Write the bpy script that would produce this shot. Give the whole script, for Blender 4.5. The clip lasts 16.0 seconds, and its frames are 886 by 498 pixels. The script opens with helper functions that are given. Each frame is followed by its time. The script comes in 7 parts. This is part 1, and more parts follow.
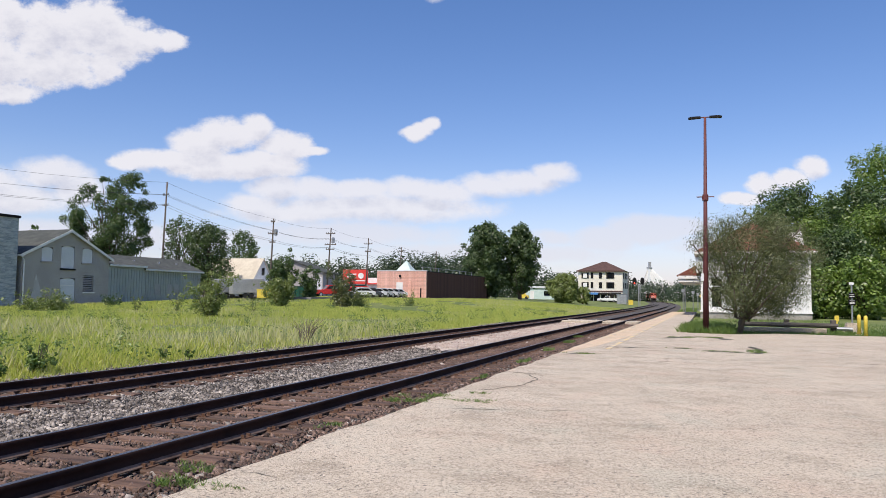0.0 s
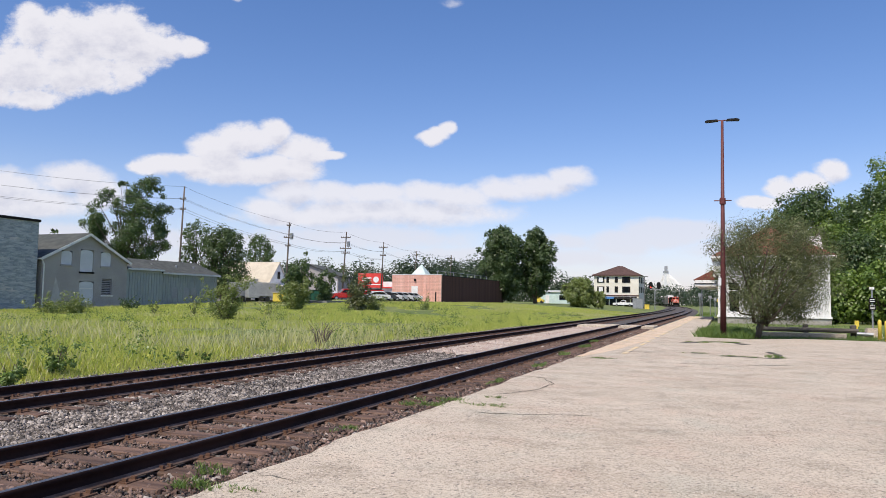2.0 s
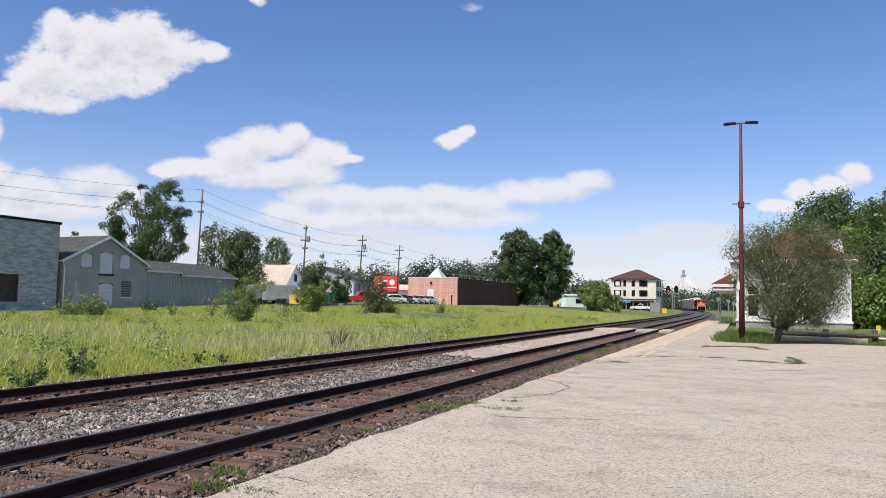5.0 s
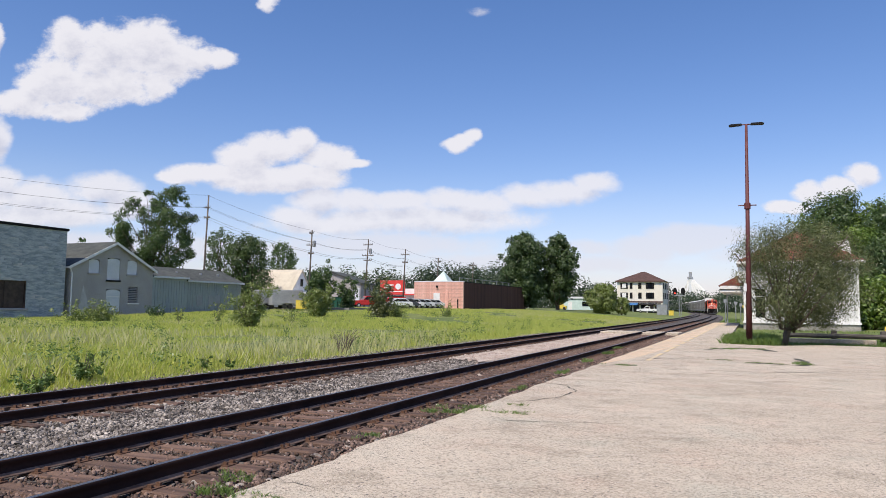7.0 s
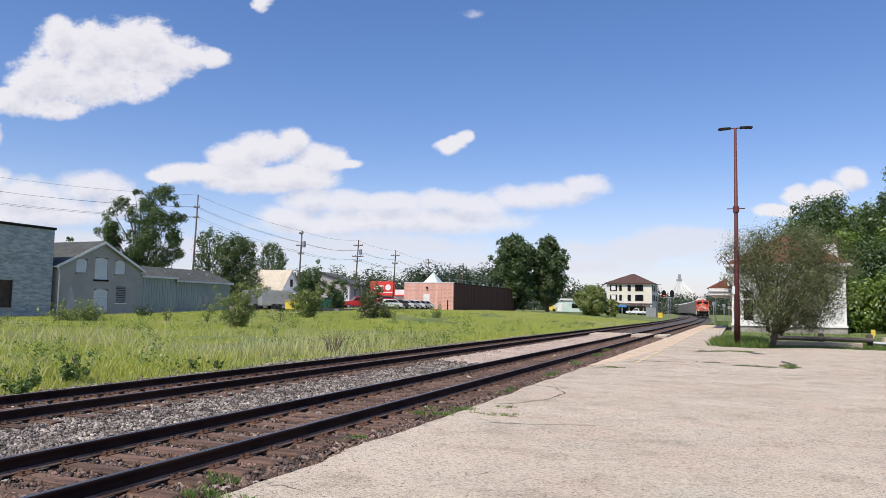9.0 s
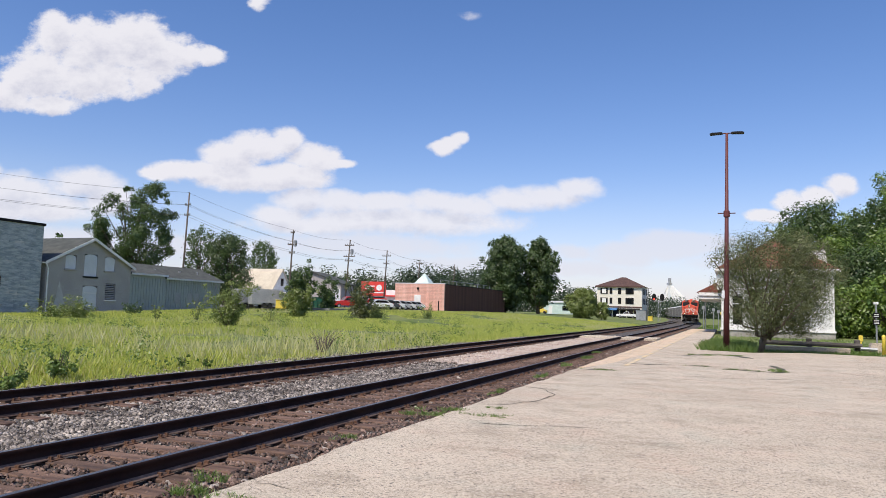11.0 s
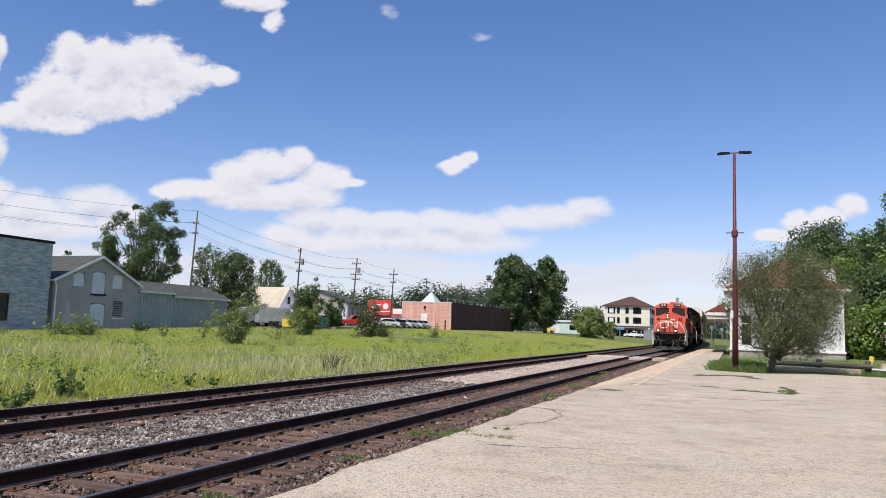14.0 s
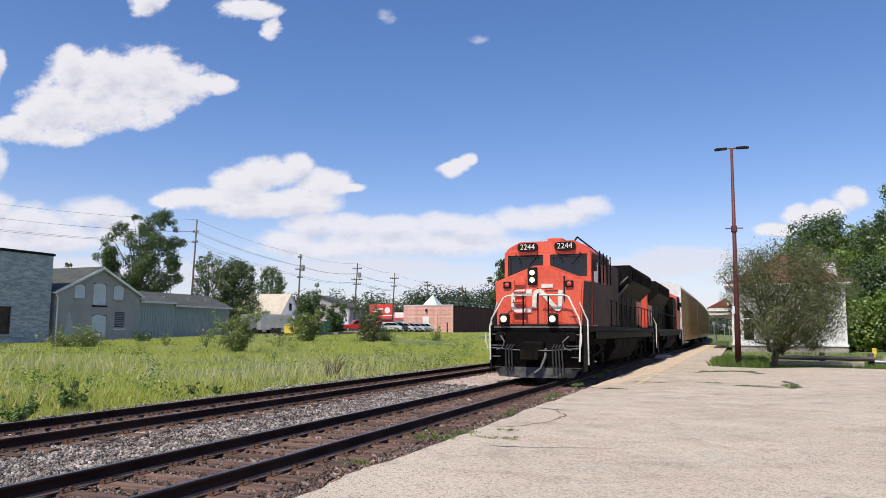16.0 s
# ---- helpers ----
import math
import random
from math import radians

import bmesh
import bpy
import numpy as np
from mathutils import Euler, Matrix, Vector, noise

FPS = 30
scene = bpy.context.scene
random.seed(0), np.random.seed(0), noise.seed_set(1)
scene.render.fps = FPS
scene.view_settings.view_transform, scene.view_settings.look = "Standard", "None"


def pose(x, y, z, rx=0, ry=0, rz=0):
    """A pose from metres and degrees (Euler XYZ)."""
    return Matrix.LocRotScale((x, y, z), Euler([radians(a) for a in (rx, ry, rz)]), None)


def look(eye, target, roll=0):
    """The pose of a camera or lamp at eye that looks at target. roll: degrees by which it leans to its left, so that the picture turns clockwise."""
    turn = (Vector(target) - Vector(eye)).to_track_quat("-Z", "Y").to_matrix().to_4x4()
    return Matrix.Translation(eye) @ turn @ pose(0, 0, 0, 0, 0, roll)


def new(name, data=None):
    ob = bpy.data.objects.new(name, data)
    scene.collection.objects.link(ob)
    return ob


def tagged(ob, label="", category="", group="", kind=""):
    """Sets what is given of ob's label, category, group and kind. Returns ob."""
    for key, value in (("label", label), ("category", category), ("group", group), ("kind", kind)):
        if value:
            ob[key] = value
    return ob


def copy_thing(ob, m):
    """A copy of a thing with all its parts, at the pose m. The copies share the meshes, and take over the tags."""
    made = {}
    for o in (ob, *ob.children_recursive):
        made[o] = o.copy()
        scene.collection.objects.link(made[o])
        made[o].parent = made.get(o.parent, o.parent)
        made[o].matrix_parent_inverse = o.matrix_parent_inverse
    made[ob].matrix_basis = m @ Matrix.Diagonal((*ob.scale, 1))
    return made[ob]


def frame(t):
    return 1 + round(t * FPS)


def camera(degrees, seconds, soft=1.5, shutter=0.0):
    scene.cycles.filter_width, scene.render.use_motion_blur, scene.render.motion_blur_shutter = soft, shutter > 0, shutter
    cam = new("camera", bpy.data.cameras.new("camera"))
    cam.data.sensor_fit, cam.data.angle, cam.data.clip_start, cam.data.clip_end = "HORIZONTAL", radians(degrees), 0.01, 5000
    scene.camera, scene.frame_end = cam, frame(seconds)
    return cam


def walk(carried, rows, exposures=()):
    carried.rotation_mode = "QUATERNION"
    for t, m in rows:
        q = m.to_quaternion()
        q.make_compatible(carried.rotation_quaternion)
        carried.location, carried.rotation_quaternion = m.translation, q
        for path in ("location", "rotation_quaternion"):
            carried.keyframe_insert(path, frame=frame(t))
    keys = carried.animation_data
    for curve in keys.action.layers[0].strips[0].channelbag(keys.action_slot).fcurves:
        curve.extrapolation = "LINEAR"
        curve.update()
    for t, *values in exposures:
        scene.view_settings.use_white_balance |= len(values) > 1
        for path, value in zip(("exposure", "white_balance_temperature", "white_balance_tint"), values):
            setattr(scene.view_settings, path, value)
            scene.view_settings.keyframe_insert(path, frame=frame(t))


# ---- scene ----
# ---- camera ----
cam = camera(63.38, 16.0, soft=0.7)
walk(cam, [
    (0, pose(0.003, -0.001, 1.554, 93.757, -0.678, 20.148)),
    (0.5, pose(0.004, 0.001, 1.547, 93.730, -0.689, 20.367)),
    (1, pose(-0.000, 0.002, 1.554, 93.728, -0.725, 20.627)),
    (1.5, pose(0.000, -0.000, 1.554, 93.848, -0.761, 20.976)),
    (2, pose(-0.008, 0.001, 1.551, 94.056, -0.807, 21.338)),
    (2.5, pose(0.001, -0.010, 1.550, 94.245, -0.867, 21.679)),
    (3, pose(-0.001, -0.007, 1.557, 94.330, -0.864, 22.079)),
    (3.5, pose(0.000, -0.000, 1.556, 94.331, -0.913, 22.447)),
    (4, pose(-0.001, -0.005, 1.550, 94.248, -1.024, 22.589)),
    (6.5, pose(-0.005, -0.006, 1.555, 94.459, -0.800, 22.864)),
    (7, pose(0.005, -0.001, 1.556, 94.572, -0.635, 23.101)),
    (7.5, pose(0.003, -0.004, 1.560, 94.736, -0.524, 23.408)),
    (8, pose(0.004, -0.004, 1.561, 94.765, -0.644, 23.488)),
    (8.5, pose(0.007, -0.005, 1.563, 94.688, -0.805, 23.116)),
    (9, pose(0.012, 0.009, 1.568, 94.674, -0.896, 22.299)),
    (11.5, pose(0.010, 0.004, 1.559, 94.908, -1.605, 21.537)),
    (12, pose(-0.000, 0.005, 1.559, 95.194, -1.905, 21.723)),
    (12.5, pose(0.001, 0.005, 1.565, 95.512, -2.019, 21.936)),
    (13, pose(0.003, 0.005, 1.566, 95.759, -2.011, 22.140)),
    (13.5, pose(0.001, 0.002, 1.560, 95.985, -2.031, 22.191)),
    (14, pose(-0.004, 0.014, 1.571, 96.244, -1.773, 22.091)),
    (14.5, pose(-0.000, 0.008, 1.569, 96.333, -1.169, 22.038)),
    (15, pose(0.004, 0.001, 1.562, 96.224, -0.519, 22.049)),
    (15.5, pose(0.008, 0.000, 1.571, 96.147, -0.318, 22.138)),
    (16, pose(0.014, 0.002, 1.572, 96.453, -0.348, 22.268)),
])

# ---- world, sun ----
SUN_EL, SUN_AZ = radians(56), radians(189)   # azimuth clockwise from +y
TO_SUN = Vector((math.sin(SUN_AZ) * math.cos(SUN_EL), math.cos(SUN_AZ) * math.cos(SUN_EL), math.sin(SUN_EL)))
scene.view_settings.exposure = 0.0


class Nodes:
    """Short hand for node trees."""

    def __init__(self, tree):
        self.tree = tree

    def add(self, kind):
        return self.tree.nodes.new("ShaderNode" + kind)

    def link(self, a, b):
        self.tree.links.new(a, b)

    def put(self, socket, value):
        if isinstance(value, (int, float, tuple, list)):
            socket.default_value = value
        else:
            self.link(value, socket)

    def math(self, op, a, b=0.0, c=0.0):
        n = self.add("Math")
        n.operation = op
        self.put(n.inputs[0], a), self.put(n.inputs[1], b), self.put(n.inputs[2], c)
        return n.outputs[0]

    def vmath(self, op, a, b=(0, 0, 0)):
        n = self.add("VectorMath")
        n.operation = op
        self.put(n.inputs[0], a), self.put(n.inputs[1], b)
        return n.outputs["Value"] if op in ("DOT_PRODUCT", "LENGTH") else n.outputs[0]

    def smooth(self, x, lo, hi):
        n = self.add("MapRange")
        n.interpolation_type = "SMOOTHSTEP"
        self.put(n.inputs[0], x), self.put(n.inputs[1], lo), self.put(n.inputs[2], hi)
        return n.outputs[0]

    def mix(self, fac, a, b):
        n = self.add("Mix")
        n.data_type = "RGBA"
        self.put(n.inputs[0], fac)
        self.put(n.inputs[6], a if not isinstance(a, tuple) else (*a[:3], 1))
        self.put(n.inputs[7], b if not isinstance(b, tuple) else (*b[:3], 1))
        return n.outputs[2]

    def noise(self, vec, scale, detail=4.0, rough=0.55):
        n = self.add("TexNoise")
        n.inputs["Scale"].default_value, n.inputs["Detail"].default_value, n.inputs["Roughness"].default_value = scale, detail, rough
        if vec is not None:
            self.link(vec, n.inputs["Vector"])
        return n.outputs[0]


# Clouds in tangent coordinates about the heading VIEW_YAW: u, v, half width, half height
VIEW_YAW = 0.39299
CLOUD_H = 350.0
CUMULUS = [(-0.555, 0.372, 0.033, 0.033), (-0.497, 0.359, 0.059, 0.043), (-0.44, 0.368, 0.049, 0.036), (-0.396, 0.346, 0.038, 0.031), (-0.365, 0.348, 0.03, 0.016), (-0.335, 0.35, 0.028, 0.012),
           (-0.573, 0.315, 0.046, 0.035), (-0.612, 0.284, 0.043, 0.02), (-0.495, 0.309, 0.079, 0.028), (-0.55, 0.272, 0.043, 0.014), (-0.421, 0.312, 0.025, 0.022),
           (-0.659, 0.374, 0.012, 0.027), (-0.262, 0.436, 0.017, 0.014), (-0.30, 0.466, 0.043, 0.016), (-0.449, 0.48, 0.024, 0.024)]
HEAPS = [(-0.215, 0.229, 0.022, 0.019), (-0.257, 0.22, 0.043, 0.02), (-0.291, 0.205, 0.038, 0.022), (-0.175, 0.207, 0.036, 0.02), (-0.349, 0.184, 0.052, 0.013),
         (-0.393, 0.179, 0.024, 0.009), (-0.262, 0.176, 0.087, 0.017), (-0.134, 0.201, 0.019, 0.006), (-0.198, 0.18, 0.051, 0.017), (0.029, 0.241, 0.011, 0.008),
         (0.018, 0.234, 0.014, 0.009), (0.007, 0.227, 0.016, 0.01), (0.578, 0.191, 0.024, 0.014), (0.544, 0.175, 0.027, 0.011), (0.506, 0.164, 0.025, 0.013), (0.473, 0.144, 0.031, 0.009)]
VEILS = [(-0.189, 0.146, 0.033, 0.016), (-0.213, 0.126, 0.038, 0.014), (-0.133, 0.145, 0.046, 0.016), (-0.076, 0.146, 0.046, 0.013), (-0.006, 0.148, 0.038, 0.014),
         (0.039, 0.144, 0.052, 0.014), (0.113, 0.157, 0.041, 0.014), (0.154, 0.161, 0.046, 0.014), (0.2, 0.174, 0.028, 0.013), (-0.045, 0.122, 0.134, 0.017),
         (-0.148, 0.113, 0.087, 0.012), (-0.6, 0.147, 0.067, 0.022), (-0.495, 0.16, 0.044, 0.019), (-0.46, 0.139, 0.035, 0.017), (-0.566, 0.125, 0.091, 0.017),
         (-0.638, 0.171, 0.028, 0.016), (0.04, 0.423, 0.018, 0.010, -0.35), (-0.099, 0.456, 0.019, 0.013, -0.2), (-0.65, 0.228, 0.019, 0.03)]
LOW_BANK = [(0.329, 0.098, 0.046, 0.016, 1.7), (0.373, 0.103, 0.038, 0.012, 1.6), (0.27, 0.082, 0.04, 0.014, 1.5), (0.199, 0.086, 0.034, 0.011), (0.12, 0.062, 0.16, 0.012), (-0.30, 0.075, 0.10, 0.014),
            (0.45, 0.075, 0.08, 0.012), (-0.1, 0.085, 0.14, 0.014), (-0.55, 0.08, 0.14, 0.016)]


def cloud_group(name, blobs, ragged):
    """Density of a bank of clouds, as a node group of u and v."""
    grp = bpy.data.node_groups.new(name, "ShaderNodeTree")
    grp.interface.new_socket("u", in_out="INPUT", socket_type="NodeSocketFloat")
    grp.interface.new_socket("v", in_out="INPUT", socket_type="NodeSocketFloat")
    grp.interface.new_socket("d", in_out="OUTPUT", socket_type="NodeSocketFloat")
    g = Nodes(grp)
    gi, go = grp.nodes.new("NodeGroupInput"), grp.nodes.new("NodeGroupOutput")
    u, v = gi.outputs[0], gi.outputs[1]
    comb = g.add("CombineXYZ")
    g.link(u, comb.inputs[0]), g.link(g.math("MULTIPLY", v, 1.35), comb.inputs[1])
    n1 = g.noise(comb.outputs[0], 11.0, 3.0, 0.5)
    n2 = g.noise(comb.outputs[0], 30.0, 7.0, 0.64)
    warp = g.math("MULTIPLY", g.math("SUBTRACT", n1, 0.5), 0.045)
    u2, v2 = g.math("ADD", u, warp), g.math("ADD", v, g.math("MULTIPLY", warp, 0.45))
    best = None
    for cu, cv, a, b, *peak in blobs:
        x = g.math("MULTIPLY", g.math("SUBTRACT", u2, cu), 1 / a)
        y = g.math("MULTIPLY", g.math("SUBTRACT", v2, cv), 1 / b)
        e = g.math("SUBTRACT", peak[0] if peak else 1.0, g.math("ADD", g.math("MULTIPLY", x, x), g.math("MULTIPLY", y, y)))
        best = e if best is None else g.math("SMOOTH_MAX", best, e, 0.35)
    best = g.math("MAXIMUM", best, -2.5)
    g.link(g.math("ADD", best, g.math("MULTIPLY", g.math("SUBTRACT", n2, 0.5), ragged)), go.inputs[0])
    return grp


def cloud_density(w, grp, uu, vv, du=0.0, dv=0.0):
    n = w.add("Group")
    n.node_tree = grp
    w.link(w.math("ADD", uu, du), n.inputs[0]), w.link(w.math("ADD", vv, dv), n.inputs[1])
    return n.outputs[0]


CLOUD_LIT, CLOUD_SHADE, SKY_STRENGTH = (10.5, 10.3, 10.9), (6.9, 7.0, 8.4), 0.082


def build_world():
    world = bpy.data.worlds.new("sky")
    world.use_nodes = True
    scene.world = world
    w = Nodes(world.node_tree)
    out, bg = world.node_tree.nodes["World Output"], world.node_tree.nodes["Background"]
    sky = w.add("TexSky")
    sky.sky_type, sky.sun_disc = "NISHITA", False
    sky.sun_elevation, sky.sun_rotation = SUN_EL, SUN_AZ
    sky.air_density, sky.dust_density, sky.ozone_density = 1.0, 0.6, 1.4
    way = w.add("TexCoord").outputs["Generated"]
    right, ahead = (math.cos(VIEW_YAW), math.sin(VIEW_YAW), 0), (-math.sin(VIEW_YAW), math.cos(VIEW_YAW), 0)
    safe = w.math("MAXIMUM", w.vmath("DOT_PRODUCT", way, ahead), 0.15)
    uu = w.math("DIVIDE", w.vmath("DOT_PRODUCT", way, right), safe)
    sep = w.add("SeparateXYZ")
    w.link(way, sep.inputs[0])
    vv = w.math("DIVIDE", sep.outputs[2], safe)
    # the far low bank, and scattered clouds of the same kind all round
    alpha = w.math("MULTIPLY", w.smooth(cloud_density(w, cloud_group("low_bank", LOW_BANK, 2.2), uu, vv), -1.1, 0.9), 0.74)
    around = w.noise(w.vmath("MULTIPLY", way, (1, 1, 2.2)), 3.2, 6.0, 0.6)
    wide = w.math("MULTIPLY", w.smooth(around, 0.56, 0.68), w.smooth(w.math("ABSOLUTE", uu), 0.85, 1.1))
    wide = w.math("MULTIPLY", wide, w.smooth(sep.outputs[2], 0.0, 0.1))
    alpha = w.math("MAXIMUM", alpha, wide)
    haze = w.smooth(sep.outputs[2], 0.20, -0.02)
    clear = w.add("HueSaturation")
    clear.inputs["Saturation"].default_value, clear.inputs["Value"].default_value = 1.25, 1.62
    w.link(sky.outputs[0], clear.inputs["Color"])
    tint = w.vmath("MULTIPLY", clear.outputs[0], (1.14, 0.99, 1.13))
    base = w.mix(w.math("MULTIPLY", haze, 0.45), tint, (8.0, 9.0, 11.6))
    w.link(w.mix(alpha, base, (9.4, 9.4, 10.4)), bg.inputs[0])
    bg.inputs[1].default_value = SKY_STRENGTH
    w.link(bg.outputs[0], out.inputs[0])


def build_clouds():
    """The drifting layer of clouds, a level sheet of which only the clouds can be seen."""
    m = bpy.data.materials.new("cloud")
    m.use_nodes = True
    n = Nodes(m.node_tree)
    m.node_tree.nodes.remove(m.node_tree.nodes["Principled BSDF"])
    sep = n.add("SeparateXYZ")
    n.link(n.add("TexCoord").outputs["Object"], sep.inputs[0])
    uu, vv = n.math("DIVIDE", sep.outputs[0], sep.outputs[1]), n.math("DIVIDE", CLOUD_H, sep.outputs[1])
    alpha, shade = None, None
    for name, blobs, ragged, lo, hi, most in (("cumulus", CUMULUS, 3.0, -0.65, 0.5, 0.97), ("heaps", HEAPS, 2.8, -0.95, 0.45, 0.96), ("veils", VEILS, 2.6, -1.3, 0.7, 0.88)):
        grp = cloud_group(name, blobs, ragged)
        a = n.math("MULTIPLY", n.smooth(cloud_density(n, grp, uu, vv), lo, hi), most)
        d = n.smooth(cloud_density(n, grp, uu, vv, -0.006, 0.017), 0.1, 2.1)
        alpha = a if alpha is None else n.math("MAXIMUM", alpha, a)
        shade = d if shade is None else n.math("MAXIMUM", shade, d)
    e, t, mix = n.add("Emission"), n.add("BsdfTransparent"), n.add("MixShader")
    n.link(n.mix(shade, CLOUD_LIT, CLOUD_SHADE), e.inputs[0])
    e.inputs[1].default_value = SKY_STRENGTH
    n.link(alpha, mix.inputs[0]), n.link(t.outputs[0], mix.inputs[1]), n.link(e.outputs[0], mix.inputs[2])
    n.link(mix.outputs[0], m.node_tree.nodes["Material Output"].inputs[0])
    y0, y1 = CLOUD_H / 0.60, CLOUD_H / 0.088
    me = bpy.data.meshes.new("clouds")
    me.from_pydata([(-0.95 * y0, y0, CLOUD_H), (0.95 * y0, y0, CLOUD_H), (0.75 * y1, y1, CLOUD_H), (-0.75 * y1, y1, CLOUD_H)], [], [(0, 1, 2, 3)])
    me.materials.append(m)
    return tagged(new("clouds", me), "white cumulus clouds drifting slowly in the blue sky", "clouds", kind="structure")


clouds = build_clouds()
build_world()
sun_data = bpy.data.lights.new("sun", "SUN")
sun_data.energy, sun_data.angle, sun_data.color = 4.6, radians(0.55), (1.0, 0.915, 0.79)
sun = new("sun", sun_data)
sun.matrix_world = look((0, -60, 90), Vector((0, -60, 90)) - TO_SUN)

# ---- materials ----
def material(name, c1, c2, scale=4.0, rough=0.8, metal=0.0, bump=0.0, fine=None, third=None, vary=0.0, island=0.0, stretch=(1, 1, 1), world_space=False, spec=0.5):
    """Two mixed colours at a large scale, a fine grain of its own scale, an optional third colour in patches."""
    m = bpy.data.materials.new(name)
    m.use_nodes = True
    n = Nodes(m.node_tree)
    bsdf = m.node_tree.nodes["Principled BSDF"]
    tc = n.add("TexCoord")
    vec = n.vmath("MULTIPLY", n.add("NewGeometry").outputs["Position"] if world_space else tc.outputs["Object"], stretch)
    big = n.noise(vec, scale, 4.0, 0.6)
    fine = fine or scale * 9
    small = n.noise(vec, fine, 5.0, 0.65)
    col = n.mix(n.smooth(big, 0.36, 0.64), c1, c2)
    if third:
        patch = n.noise(vec, scale * 0.43, 6.0, 0.65)
        col = n.mix(n.smooth(patch, third[3], third[3] + 0.08), col, third[:3])
    grain = n.add("MapRange")
    n.link(small, grain.inputs[0])
    grain.inputs[1].default_value, grain.inputs[2].default_value, grain.inputs[3].default_value, grain.inputs[4].default_value = 0.3, 0.7, 0.78, 1.18
    factor = grain.outputs[0]
    if vary:
        r = n.add("ObjectInfo").outputs["Random"]
        factor = n.math("MULTIPLY", factor, n.math("ADD", 1 - vary, n.math("MULTIPLY", r, 2 * vary)))
    if island:
        r = n.add("NewGeometry").outputs["Random Per Island"]
        factor = n.math("MULTIPLY", factor, n.math("ADD", 1 - island, n.math("MULTIPLY", r, 2 * island)))
    col = n.vmath("SCALE", col)
    col.node.inputs["Scale"].default_value = 1
    n.link(factor, col.node.inputs["Scale"])
    n.link(col, bsdf.inputs["Base Color"])
    bsdf.inputs["Metallic"].default_value = metal
    bsdf.inputs["Specular IOR Level"].default_value = spec
    n.link(n.math("MULTIPLY_ADD", n.math("SUBTRACT", small, 0.5), 0.3, rough), bsdf.inputs["Roughness"])
    if bump:
        b = n.add("Bump")
        b.inputs["Strength"].default_value, b.inputs["Distance"].default_value = 0.7, bump
        n.link(small, b.inputs["Height"])
        n.link(b.outputs[0], bsdf.inputs["Normal"])
    return m


def leaf_material(name, c1, c2, glow=0.35, island=0.3):
    m = bpy.data.materials.new(name)
    m.use_nodes = True
    n = Nodes(m.node_tree)
    m.node_tree.nodes.remove(m.node_tree.nodes["Principled BSDF"])
    r = n.add("NewGeometry").outputs["Random Per Island"]
    col = n.mix(r, c1, c2)
    d, t, g = n.add("BsdfDiffuse"), n.add("BsdfTranslucent"), n.add("BsdfGlossy")
    n.link(col, d.inputs[0]), n.link(col, t.inputs[0])
    g.inputs["Roughness"].default_value = 0.45
    mix, mix2 = n.add("MixShader"), n.add("MixShader")
    mix.inputs[0].default_value, mix2.inputs[0].default_value = glow, 0.05
    n.link(d.outputs[0], mix.inputs[1]), n.link(t.outputs[0], mix.inputs[2])
    n.link(mix.outputs[0], mix2.inputs[1]), n.link(g.outputs[0], mix2.inputs[2])
    n.link(mix2.outputs[0], m.node_tree.nodes["Material Output"].inputs[0])
    return m


def lamp_material(name, colour, strength):
    m = bpy.data.materials.new(name)
    m.use_nodes = True
    b = m.node_tree.nodes["Principled BSDF"]
    b.inputs["Base Color"].default_value = (*colour, 1)
    b.inputs["Emission Color"].default_value = (*colour, 1)
    b.inputs["Emission Strength"].default_value = strength
    return m


def glass_material(name, colour, rough=0.08):
    m = bpy.data.materials.new(name)
    m.use_nodes = True
    b = m.node_tree.nodes["Principled BSDF"]
    b.inputs["Base Color"].default_value = (*colour, 1)
    b.inputs["Roughness"].default_value = rough
    b.inputs["Specular IOR Level"].default_value = 0.45
    return m


